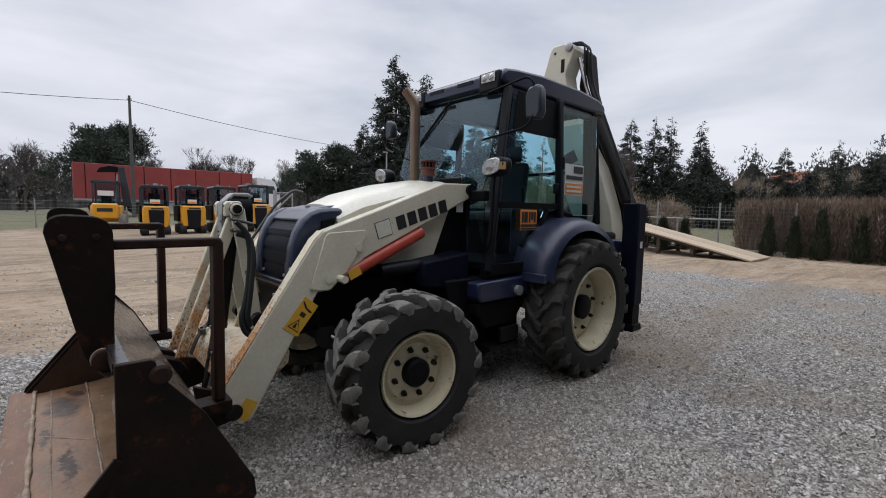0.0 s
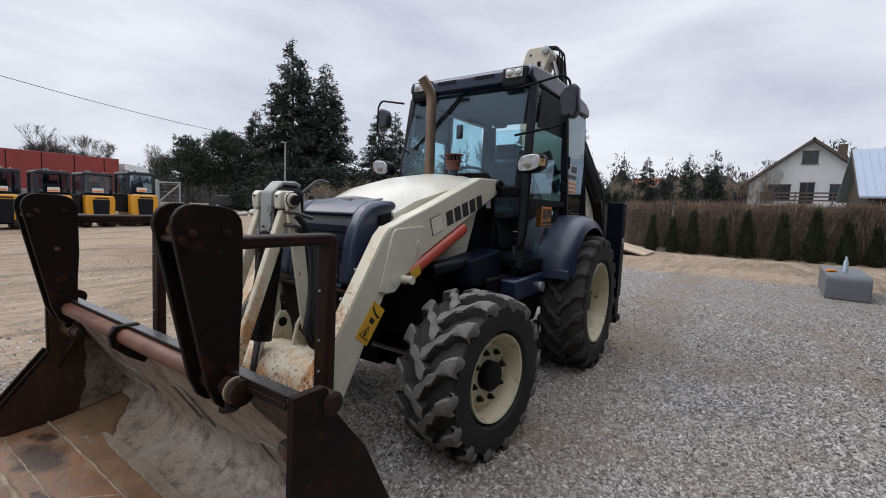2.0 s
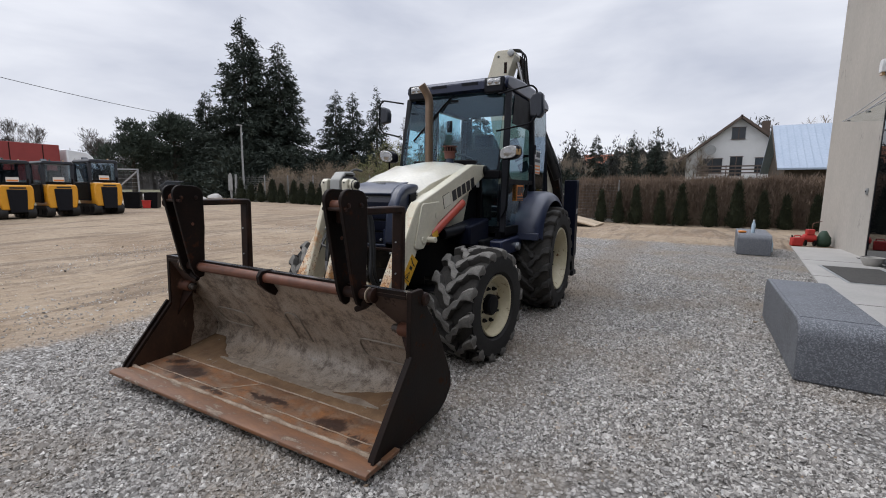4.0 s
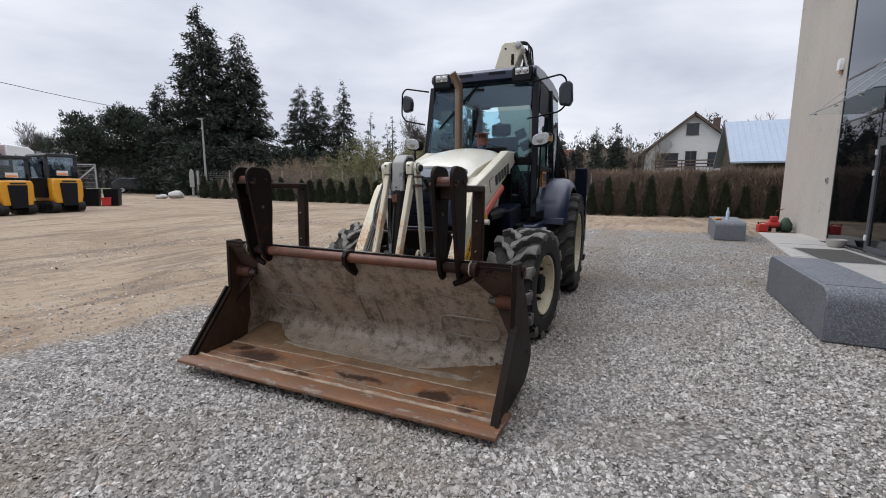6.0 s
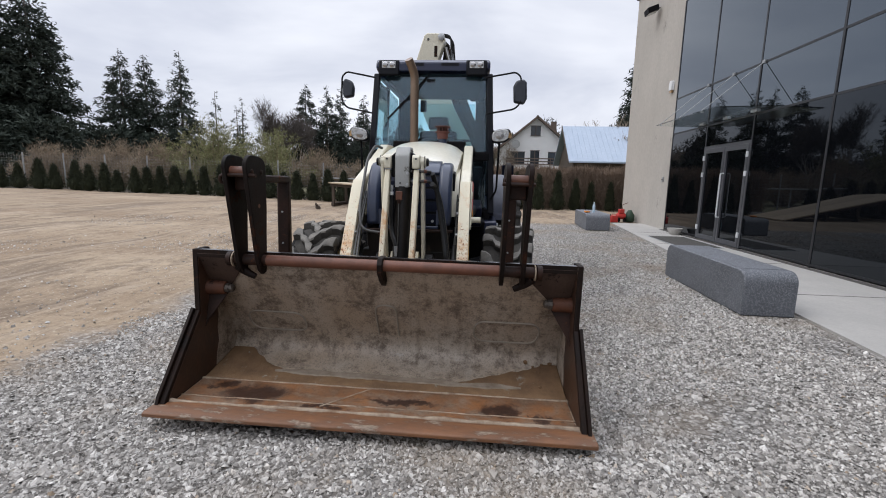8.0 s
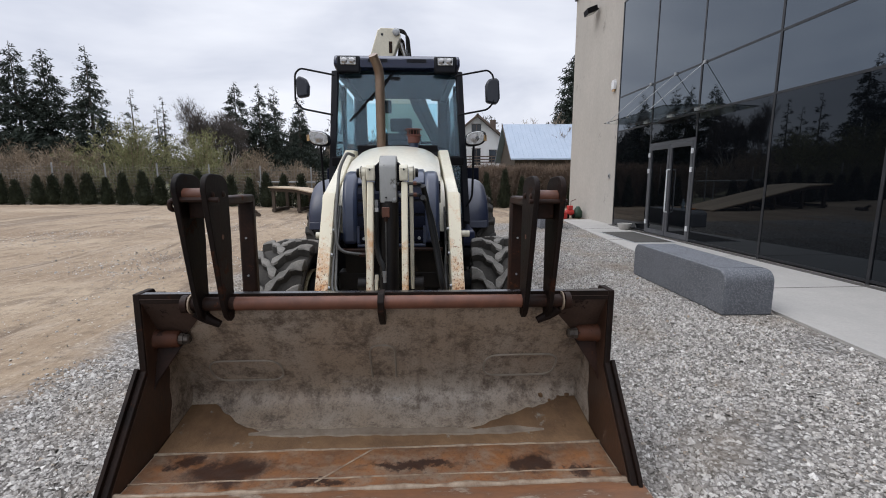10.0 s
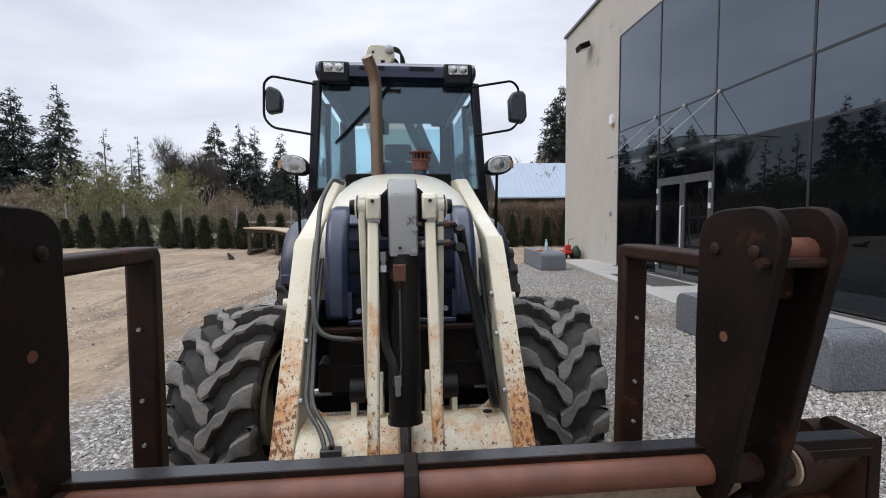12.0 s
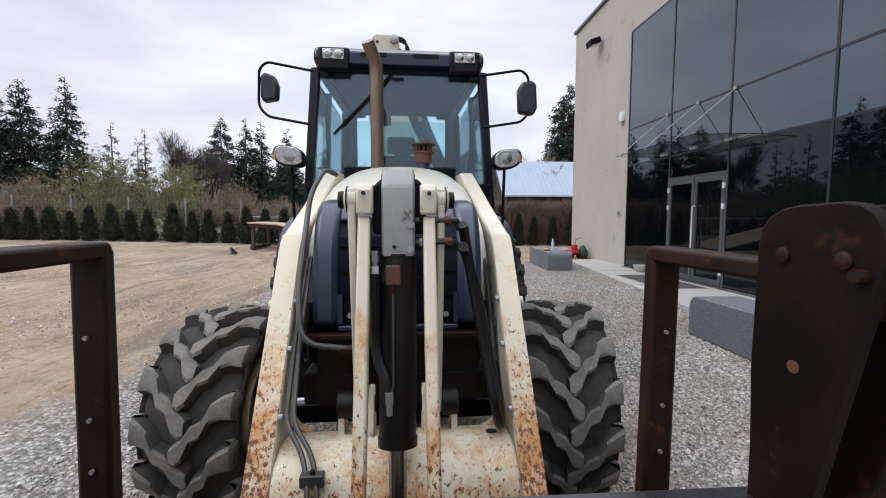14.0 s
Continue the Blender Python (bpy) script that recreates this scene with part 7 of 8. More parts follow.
        part("knee_pin", lathe(B(), [(s * 0.136, 0.042), (s * 0.168, 0.042), (s * 0.174, 0.036), (s * 0.178, 0.02), (s * 0.188, 0.016)], (1.01, 0, 1.455), 18), CREAM, loader)
        part("knee_cap", lathe(B(), [(s * 0.179, 0.03), (s * 0.195, 0.028), (s * 0.198, 0.012)], (1.01, 0, 1.455), 16), GREASY, loader)
        part("knee_washer", lathe(B(), [(s * 0.1635, 0.046), (s * 0.168, 0.046)], (1.01, 0, 1.455), 18), GREASY, loader)
    # tilt ram in the middle with a grey head casting
    head = part("ram_head", prism(B(), [(0.948, 1.268), (1.05, 1.268), (1.10, 1.50), (1.16, 1.545), (1.12, 1.568), (1.02, 1.565), (0.955, 1.50)], -0.060, 0.050), ALU_WORN, loader, "scuffed grey ram head casting", bevel=0.010)
    # black plates put the shade of the casting's hollow sides into colour
    for y0, y1 in ((-0.0625, -0.0605), (0.0505, 0.0525)):
        part("head_side_shade", prism(B(), [(0.962, 1.275), (1.045, 1.275), (1.088, 1.49), (1.125, 1.54), (1.03, 1.545), (0.972, 1.49)], y0, y1), GREASY, head, "black inset plate for the shaded side of the casting")
    part("head_step", prism(B(), [(0.943, 1.268), (0.95, 1.27), (0.957, 1.50), (0.951, 1.49)], -0.055, 0.045), ALU_WORN, head, bevel=0.002)
    for y, z in ((-0.045, 1.29), (-0.047, 1.372), (0.008, 1.30)):
        part("bolt", lathe(B(), [(0.0, 0.012 if y < 0 else 0.006), (0.010, 0.011 if y < 0 else 0.006)], (0, 0, 0), 6, "x"), GREASY if y > 0 else GALV, head).location = (0.936, y, z)
    cover = [(-0.096, 1.34), (0.080, 1.34), (0.086, 1.45), (0.078, 1.50), (0.05, 1.527), (-0.068, 1.527), (-0.094, 1.50), (-0.102, 1.45)]
    part("head_cover", prism(B(), cover, 0.985, 1.14, "x"), BLACK, head, "black rounded cover behind the casting", bevel=0.01)
    part("tilt_ram", tube(B(), [(1.00, -0.005, 1.268), (0.915, 0.0, 0.645)], 0.062, 22), GREASY, loader, "greasy black tilt ram")
    part("ram_gland", tube(B(), [(0.918, 0.0, 0.668), (0.912, 0.0, 0.64)], 0.066, 22), GREASY, loader)
    part("tilt_rod", tube(B(), [(0.913, 0, 0.642), (0.83, 0, 0.20)], 0.03, 14), CHROME, loader, "dull bright ram rod")
    part("ram_tube", tube(B(), bend([(0.935, 0.012, 1.24), (0.905, 0.012, 1.1), (0.870, 0.012, 0.86), (0.868, 0.02, 0.83)], 0.04), 0.0045, 8), STEEL_PIPE, loader, "thin pipe on the ram")
    part("ram_union", box(B(), (0.915, -0.012, 1.175), (0.945, 0.036, 1.24)), RUST_PIPE, loader, bevel=0.004)
    part("ram_nut", lathe(B(), [(1.15, 0.014), (1.18, 0.014)], (0.922, 0.012, 0), 6, "z"), RUST_FRAME, loader)
    for z0, z1, r, m in ((1.25, 1.285, 0.012, GALV), (1.235, 1.25, 0.009, GALV), (1.21, 1.235, 0.012, WHITE_STICKER)):
        part("hose_fitting", lathe(B(), [(z0, r), (z1, r)], (0.955, 0.072, 0), 8, "z"), m, loader)
    part("ram_hose", tube(B(), bend([(0.955, 0.072, 1.21), (0.95, 0.075, 1.0), (0.925, 0.062, 0.92), (0.89, 0.035, 0.87), (0.875, 0.025, 0.80)], 0.08, 5), 0.019, 10), HOSE, loader, "thick black ram hose")
    for z0, z1, r in ((0.80, 0.84, 0.014), (0.765, 0.80, 0.011)):
        part("hose_fitting", lathe(B(), [(z0, r), (z1, r * 1.05)], (0.868, 0.025, 0), 6, "z"), GALV, loader)
    # short pipes from the casting, then hoses that drop behind the arm and loop up to its pipes
    for z, y1, back in ((1.385, -0.205, 1.10), (1.312, -0.20, 1.08)):
        part("steel_elbow", tube(B(), bend([(0.985, -0.058, z), (0.985, y1 + 0.02, z + 0.004), (1.0, y1, z), (back, y1 - 0.02, z - 0.03)], 0.025, 4), 0.0105, 10), STEEL_PIPE, loader, "short steel pipe with a union")
        part("pipe_union", tube(B(), [(0.985, -0.075, z), (0.985, -0.10, z)], 0.015, 6), GALV if z < 1.35 else RUST_FRAME, loader)
        part("pipe_union", tube(B(), [(0.986, -0.165, z + 0.003), (0.986, -0.185, z + 0.003)], 0.014, 6), RUST_PIPE, loader)
    for k in (0, 1):
        d = 0.034 * k
        h = [(0.99, -0.225, 1.372 - 0.075 * k), (1.05 + d * 0.5, -0.245, 1.30 - 0.03 * k), (1.06 + d * 0.4, -0.272 - d * 0.4, 1.15), (1.02 + d * 0.4, -0.315 - d * 0.4, 0.90), (0.968 + d, -0.34 - d * 0.3, 0.745), (0.995 + d, -0.365, 0.645), (1.09 + d, -0.385, 0.635), (1.20 + d, -0.390, 0.72), (1.25 + d, -0.392, 0.80)]
        part("hydraulic_hose", tube(B(), bend(h, 0.10, 5), 0.0185, 10), HOSE, loader, "black hydraulic hose in a loop")
        part("hose_fitting", tube(B(), [(1.25 + d, -0.392, 0.80), (1.26 + d, -0.394, 0.86)], 0.012, 6), STEEL_PIPE, loader)
        part("arm_pipe", tube(B(), bend([(1.26 + d, -0.394, 0.86), (1.40 + d, -0.396, 1.10), (1.60, -0.396, 1.30 - d), (2.2, -0.39, 1.50 - d)], 0.1), 0.008, 8), STEEL_PIPE, loader)
    part("pipe_run", tube(B(), bend([(1.68, 0.30, 1.60), (1.62, 0.345, 1.62), (1.48, 0.385, 1.50), (1.22, 0.385, 1.12), (1.13, 0.36, 0.925), (1.14, 0.17, 0.90)], 0.08, 5), 0.0115, 10), STEEL_PIPE, loader, "bent grey steel pipe inside the arm")
    part("pipe_union", tube(B(), [(1.14, 0.215, 0.90), (1.14, 0.17, 0.90)], 0.017, 6), RUST_FRAME, loader)
    for off in (0.0, 0.03):
        part("bucket_pipe", tube(B(), bend([(1.45, 0.396 - off * 0.5, 1.22), (1.20, 0.394 - off * 0.6, 0.94), (1.01, 0.388 - off * 0.8, 0.685), (0.93, 0.312 - off, 0.605), (0.855, 0.285 - off, 0.53), (0.80, 0.278 - off, 0.40)], 0.05), 0.009, 8), STEEL_PIPE, loader, "bent steel pipe over the beam")
    part("pipe_clamp", box(B(), (0.862, 0.235, 0.535), (0.898, 0.312, 0.575)), STEEL_PIPE, loader, bevel=0.004)
    part("clamp_bolt", lathe(B(), [(0.575, 0.010), (0.586, 0.010)], (0.878, 0.272, 0), 6, "z"), RUST_FRAME, loader)
    for s in (-1, 1):
        for x, z in ((1.02, 0.70), (1.16, 0.90), (1.27, 1.06)):
            part("clip_bolt", lathe(B(), [(s * 0.414, 0.011), (s * 0.400, 0.011), (s * 0.398, 0.006)], (x, 0, z), 8), GALV, loader)


build_arms()


def prism_between(corners, thick):
    """A thin pane through four corners."""
    bm = B()
    c = [Vector(p) for p in corners]
    n = (c[1] - c[0]).cross(c[3] - c[0]).normalized() * thick
    a, b = [bm.verts.new(p) for p in c], [bm.verts.new(p + n) for p in c]
    bm.faces.new(a), bm.faces.new(b[::-1])
    for i in range(4):
        j = (i + 1) % 4
        bm.faces.new((a[i], a[j], b[j], b[i]))
    return bm


def build_bucket():
    half = 1.17
    bucket = part("bucket", prism(B(), [(-0.05, 0.0), (0.60, 0.0), (0.70, 0.045), (0.755, 0.12), (0.74, 0.21), (0.55, 0.58), (0.295, 0.858), (0.252, 0.858), (0.255, 0.83), (0.44, 0.548), (0.60, 0.295), (0.628, 0.245), (0.645, 0.195), (0.645, 0.155), (0.630, 0.115), (0.600, 0.084), (0.56, 0.064), (0.51, 0.049), (0.45, 0.040), (-0.05, 0.022)], -half + 0.02, half - 0.02), STEEL_WORN, loader, "wide worn grey steel front bucket, empty", smooth=30)
    part("floor_plate", prism(B(), [(-0.05, 0.0235), (0.24, 0.034), (0.24, 0.038), (-0.05, 0.0275)], -half + 0.03, half - 0.03), STEEL_RUST, bucket, "rust-stained bucket floor with oily dark patches")
    edge = part("cutting_edge", prism(B(), [(-0.205, 0.012), (-0.05, 0.004), (0.10, -0.002), (0.10, 0.020), (-0.052, 0.026), (-0.066, 0.040), (-0.188, 0.040), (-0.203, 0.032)], -half - 0.045, half + 0.045), STEEL_EDGE, bucket, "rust-orange bolted cutting edge", bevel=0.004)
    rng = random.Random(9)
    for x0, w in ((-0.062, 0.040), (0.03, 0.014), (0.238, 0.020)):
        bm = B()
        pts = [(x0 + 0.006 * noise.noise(Vector((k * 0.23, x0 * 50, 3))) + rng.uniform(-0.002, 0.002), -half + 0.02 + k * (2 * half - 0.04) / 60, 0.037 if x0 < -0.05 else 0.0265 + (x0 + 0.05) * 0.0365) for k in range(61)]
        tube(bm, pts, [w * (0.34 + 0.22 * noise.noise(Vector((p[1] * 5, x0 * 40, 0))) + 0.1 * noise.noise(Vector((p[1] * 23, x0 * 40, 5)))) for p in pts], 6)
        part("weld_bead", bm, WELD, bucket, "pale weld seam", smooth=60)
    part("weld_bead", tube(B(), [(0.0, 0.30, 0.030), (0.235, 0.05, 0.038)], 0.005, 6), WELD, bucket)
    # dried earth over the rear of the floor, its far edge ragged
    def floor_z(x):
        return 0.022 + (min(x, 0.45) + 0.05) * 0.0365 + 0.062 * (max(0.0, x - 0.45) / 0.17) ** 2
    bm = B()
    k, rows = 150, []
    for i in range(k + 1):
        y = -half + 0.025 + (2 * half - 0.05) * i / k
        n1, n2 = noise.noise(Vector((y * 2.1, 3, 0))), noise.noise(Vector((y * 14, 1, 0)))
        far = min(0.622, 0.36 + 0.32 * abs(y / 1.1) ** 2.5 + 0.09 * n1 + 0.03 * n2)
        near = 0.246 + 0.004 * n2
        ring = [(near, -0.002), (near + 0.006, 0.004)]
        for q in (0.25, 0.5, 0.75):
            x = near + (far - near) * q
            ring.append((x, 0.0065 + 0.005 * noise.noise(Vector((x * 13, y * 13, 2)))))
        ring += [(far - 0.01, 0.007), (far, -0.002)]
        rows.append([bm.verts.new((x, y, floor_z(x) + z)) for x, z in ring])
    m = len(rows[0])
    for r0, r1 in zip(rows, rows[1:]):
        for i in range(m):
            bm.faces.new((r0[i], r0[(i + 1) % m], r1[(i + 1) % m], r1[i]))
    bm.faces.new(rows[0]), bm.faces.new(rows[-1][::-1])
    part("dried_mud", bm, MUD, bucket, "dried sandy mud over the rear of the floor", smooth=60)
    # a pale crust of silt left where water stood
    bm = B()
    rows = []
    for i in range(121):
        y = -0.88 + 1.62 * i / 120
        n1, n2, n3 = (noise.noise(Vector((y * q, e, 0))) for q, e in ((3.1, 7), (17, 2), (41, 5)))
        taper = min(1.0, (i + 1) / 14, (121 - i) / 14)
        mid, wide = 0.375 + 0.035 * n1 + 0.02 * (y - 0.2), 0.032 * taper * (1.0 + 0.8 * n1 + 0.25 * n2 + 0.12 * n3) + 0.002
        rows.append([bm.verts.new((x, y, floor_z(x) + z)) for x, z in ((mid - wide, 0.0), (mid - wide * 0.8, 0.0145 + 0.003 * n2), (mid, 0.0125 + 0.002 * n3), (mid + wide * 0.8, 0.015 + 0.003 * n3), (mid + wide, 0.0))])
    for r0, r1 in zip(rows, rows[1:]):
        for i in range(5):
            bm.faces.new((r0[i], r0[(i + 1) % 5], r1[(i + 1) % 5], r1[i]))
    bm.faces.new(rows[0]), bm.faces.new(rows[-1][::-1])
    part("silt_crust", bm, SILT, bucket, "pale grey crust of dried silt", smooth=60)
    for k in range(26):
        y, x = -1.13 + rng.uniform(0, 0.2) ** 1.0, rng.uniform(0.36, 0.62)
        r = rng.uniform(0.008, 0.02)
        pebble = B()
        bmesh.ops.create_icosphere(pebble, subdivisions=1, radius=r)
        for v in pebble.verts:
            v.co *= rng.uniform(0.75, 1.15)
            v.co += Vector((x, y, floor_z(x) + 0.004 + r * 0.4))
        part("pebble", pebble, MUD, bucket, smooth=0)
    # hammered ghost lines on the back plate
    def on_back(q, y, lift=0.003):
        z = 0.85 - 0.65 * q
        x = float(np.interp(z, (0.195, 0.245, 0.295, 0.548, 0.83), (0.645, 0.628, 0.60, 0.44, 0.255)))
        return Vector((x, y, z)) + Vector((-0.846, 0, -0.534)) * lift
    def outline(y0, y1, q0, q1, shut):
        pts = [on_back(q1, y0), on_back(q0, y0), on_back(q0, y1), on_back(q1, y1)]
        if shut:
            pts = [on_back(q1, (y0 + y1) / 2)] + pts + [on_back(q1, (y0 + y1) / 2)]
        part("weld_trace", tube(B(), bend(pts, 0.085, 6), 0.0065, 5), STEEL_GHOST, bucket, "faint rounded weld trace", smooth=60)
    outline(-0.05, 0.09, 0.52, 0.92, False)
    outline(-1.0, -0.57, 0.66, 0.93, True)
    outline(0.60, 1.0, 0.68, 0.93, True)
    back = [(0.25, 0.8585), (0.2965, 0.8585), (0.5515, 0.5815), (0.7415, 0.2115), (0.7565, 0.1215), (0.7615, 0.1215), (0.746, 0.214), (0.556, 0.585), (0.299, 0.865), (0.25, 0.865)]
    part("back_skin", prism(B(), back, -half + 0.022, half - 0.022), BACK_PAINT, bucket, "glossy dark outer skin")
    for s in (-1, 1):
        q = [on_back(u, s * y, 0.0045) for u, y in ((0.0, 0.90), (0.0, half - 0.022), (0.52, half - 0.022), (0.37, 1.03), (0.16, 0.90))]
        bm = B()
        lo, hi = [bm.verts.new(p) for p in q], [bm.verts.new(p + Vector((-0.0068, 0, -0.0043))) for p in q]
        bm.faces.new(lo), bm.faces.new(hi[::-1])
        for i in range(5):
            bm.faces.new((lo[i], lo[(i + 1) % 5], hi[(i + 1) % 5], hi[i]))
        part("corner_plate", bm, RUST_PIPE_DARK, bucket, "rusty reinforcing plate in the upper corner")
    for s in (-1, 1):
        plate = [(-0.13, 0.002), (-0.10, 0.06), (0.245, 0.48), (0.25, 0.868), (0.37, 0.868), (0.385, 0.855), (0.40, 0.79), (0.57, 0.575), (0.765, 0.20), (0.775, 0.11), (0.70, 0.03), (0.60, -0.012), (-0.05, -0.012)]
        side = part("side_plate", prism(B(), plate, s * (half - 0.019), s * (half + 0.012)), RUST_DARK, bucket, "dark rusty side plate", bevel=0.004)
        part("wear_strip", prism(B(), [(-0.14, 0.0), (-0.11, 0.075), (0.235, 0.50), (0.262, 0.48), (-0.06, 0.06), (-0.06, 0.0)], s * (half + 0.0125), s * (half + 0.03)), RUST_DARK, side)
        part("fork_socket", lathe(B(), [(s * 1.035, 0.036), (s * 1.045, 0.043), (s * 1.14, 0.045), (s * (half - 0.021), 0.05)], (0.355, 0, 0.605), 18), SOCKET_RUST, bucket, "rusty round socket")
        part("socket_bolt", lathe(B(), [(s * 0.985, 0.020), (s * 0.992, 0.026), (s * 1.012, 0.026), (s * 1.0125, 0.031), (s * 1.0345, 0.031)], (0.355, 0, 0.605), 8), GALV_DULL, bucket, "scraped grey bolt end")
        part("gusset", prism_between([(0.375, s * 1.03, 0.572), (0.365, s * (half - 0.021), 0.572), (0.30, s * (half - 0.021), 0.36), (0.315, s * 1.135, 0.40)], 0.012), RUST_FRAME, bucket, "rusty triangular gusset")
        part("inner_face", prism(B(), [(-0.09, 0.028), (-0.07, 0.062), (0.255, 0.46), (0.258, 0.82), (0.435, 0.545), (0.59, 0.29), (0.63, 0.16), (0.55, 0.065), (0.44, 0.043)], s * (half - 0.0215), s * (half - 0.0195)), INNER_RUST, side, "inner face of brown scoured rust")
        part("worn_patch", prism(B(), [(0.432, 0.545), (0.425, 0.47), (0.437, 0.40), (0.42, 0.31), (0.43, 0.22), (0.40, 0.14), (0.385, 0.048), (0.45, 0.046), (0.56, 0.07), (0.63, 0.12), (0.644, 0.175), (0.628, 0.24), (0.60, 0.293), (0.44, 0.546)], s * (half - 0.0235), s * (half - 0.0195)), STEEL_WORN, side, "inner face scoured to pale steel")
        part("plate_boss", lathe(B(), [(s * (half - 0.05), 0.042), (s * (half + 0.02), 0.042), (s * (half + 0.03), 0.03)], (0.40, 0, 0.80), 16), RUST_FRAME, bucket, "rusty pivot boss")
    part("top_lip", prism(B(), [(0.2455, 0.868), (0.2455, 0.822), (0.2515, 0.822), (0.2515, 0.868)], -half + 0.024, half - 0.024), RUST_DARK, bucket, "dark rusty top lip")
    part("fork_bar", tube(B(), [(0.235, -0.695, 0.822), (0.235, 0.695, 0.822)], 0.034, 18), RUST_PIPE, bucket, "rusty brown fork hinge bar")
    for s in (-1, 1):
        part("bar_end", tube(B(), [(0.235, s * 0.695, 0.822), (0.235, s * 0.94, 0.822)], 0.0335, 18), RUST_FRAME, bucket, "dark bar end between the carrier plates")
        part("collar_ring", lathe(B(), [(s * 0.897, 0.047), (s * 0.904, 0.047)], (0.235, 0, 0.822), 18), WELD, bucket, "pale scraped ring")
        part("bar_collar", lathe(B(), [(s * 0.910, 0.036), (s * 0.913, 0.044), (s * 0.940, 0.044), (s * 0.944, 0.036)], (0.235, 0, 0.822), 18), RUST_FRAME, bucket)
    part("centre_lug", prism(B(), [(0.175, 0.835), (0.20, 0.872), (0.29, 0.872), (0.33, 0.84), (0.34, 0.71), (0.31, 0.68), (0.25, 0.72), (0.185, 0.78)], -0.016, 0.016), RUST_DARK, bucket, bevel=0.004)
    for s in (-1, 1):
        # back lugs for arms and links
        for yy in (0.375,):
            part("hinge_lug", prism(B(), [(0.72, 0.10), (0.95, 0.14), (0.95, 0.28), (0.68, 0.40)], s * yy - 0.02, s * yy + 0.02), RUST_DARK, bucket)
        part("link_bracket", prism(B(), [(0.50, 0.57), (0.66, 0.50), (0.70, 0.44), (0.62, 0.42)], s * 0.06, s * 0.16), RUST_DARK, bucket, bevel=0.006)


before_bucket = set(loader.children)
build_bucket()


def build_fork_carriers():
    """Folded pallet-fork carriers: pairs of tapered plates with a square guard bar behind each pair."""
    for s in (-1, 1):
        pair = 0.71 if s < 0 else 0.732
        profile = [(0.066, 1.367), (0.071, 1.396), (0.086, 1.420), (0.108, 1.434), (0.135, 1.438), (0.215, 1.434), (0.246, 1.428), (0.272, 1.414), (0.289, 1.390), (0.294, 1.357), (0.294, 1.12), (0.284, 0.98), (0.28, 0.80), (0.27, 0.745), (0.235, 0.735), (0.20, 0.765), (0.172, 0.83)]
        first_plate = part("fork_plate", prism(B(), profile, s * pair - 0.0125, s * pair + 0.0125), FORK_BLACK, loader, "dark rusty tapered fork carrier plate", bevel=0.004)
        second = part("fork_plate", prism(B(), profile, s * (pair + 0.12) - 0.0125, s * (pair + 0.12) + 0.0125), FORK_BLACK, loader, "dark rusty tapered fork carrier plate", bevel=0.004)
        part("fork_spacer", tube(B(), [(0.13, s * (pair + 0.013), 1.345), (0.13, s * (pair + 0.107), 1.345)], 0.03, 14), RUST_PIPE, loader)
        part("fork_web", prism(B(), [(0.15, 1.24), (0.27, 1.24), (0.27, 1.36), (0.15, 1.36)], s * (pair + 0.014), s * (pair + 0.106)), RUST_FRAME, loader, bevel=0.006)
        for x, z in ((0.125, 1.345), (0.235, 1.345)):
            for q, pl in ((s * pair, first_plate), (s * (pair + 0.12), second)):
                for e in (-1, 1):
                    part("plate_bolt", lathe(B(), [(q + e * 0.012, 0.015), (q + e * 0.017, 0.0145), (q + e * 0.020, 0.009)], (x, 0, z), 12), RUST_FRAME, pl)
        part("lock_pin", tube(B(), bend([(0.095, s * 0.68, 1.325), (0.095, s * 0.865, 1.325), (0.09, s * 0.885, 1.315), (0.095, s * 0.885, 1.285), (0.11, s * 0.87, 1.28)] if s > 0 else [(0.095, -0.68, 1.325), (0.095, -0.80, 1.325), (0.095, -0.855, 1.325)], 0.015), 0.011, 8), RUST_FRAME, loader)
        part("fork_hook", tube(B(), bend([(0.245, s * 0.885, 0.785), (0.25, s * 0.845, 0.745), (0.255, s * 0.785, 0.713)], 0.03), [0.034, 0.03, 0.028, 0.026, 0.024, 0.022, 0.018][:len(bend([(0.245, s * 0.885, 0.785), (0.25, s * 0.845, 0.745), (0.255, s * 0.785, 0.713)], 0.03))], 10), FORK_BLACK, loader, "blunt steel hook finger")
        part("plate_hole", lathe(B(), [(s * pair - 0.0135, 0.012), (s * pair + 0.0135, 0.012)], (0.20, 0, 1.15), 12), RUST_PIPE, first_plate)
        # guard bar
        yi = 0.803 if s > 0 else -0.774
        part("guard_bar", box(B(), (0.29, yi - 0.043, 1.283), (0.73, yi + 0.043, 1.328)), RUST_FRAME, loader, "rust-brown guard bar", bevel=0.01)
        part("guard_post", prism(B(), [(0.69, 0.46), (0.745, 0.46), (0.75, 1.30), (0.735, 1.328), (0.70, 1.3285)], yi - 0.0435, yi + 0.0435), RUST_FRAME, loader, "rust-brown guard post", bevel=0.012)
        part("post_foot", box(B(), (0.58, yi - 0.06, 0.40), (0.77, yi + 0.06, 0.46)), FORK_BLACK, loader)
        for z in (1.08, 0.86, 0.72):
            part("post_rivet", lathe(B(), [(0.683, 0.006), (0.691, 0.006)], (0, yi, z), 8, "x"), GALV, loader)


build_fork_carriers()
# the bucket hangs a little lower on the side towards the hall
lean = Matrix.Translation((0, 0.4, 0.45)) @ pose(0, 0, 0, 0.7) @ Matrix.Translation((0, -0.4, -0.45))
for ob in set(loader.children) - before_bucket:
    ob.matrix_basis = lean @ ob.matrix_basis


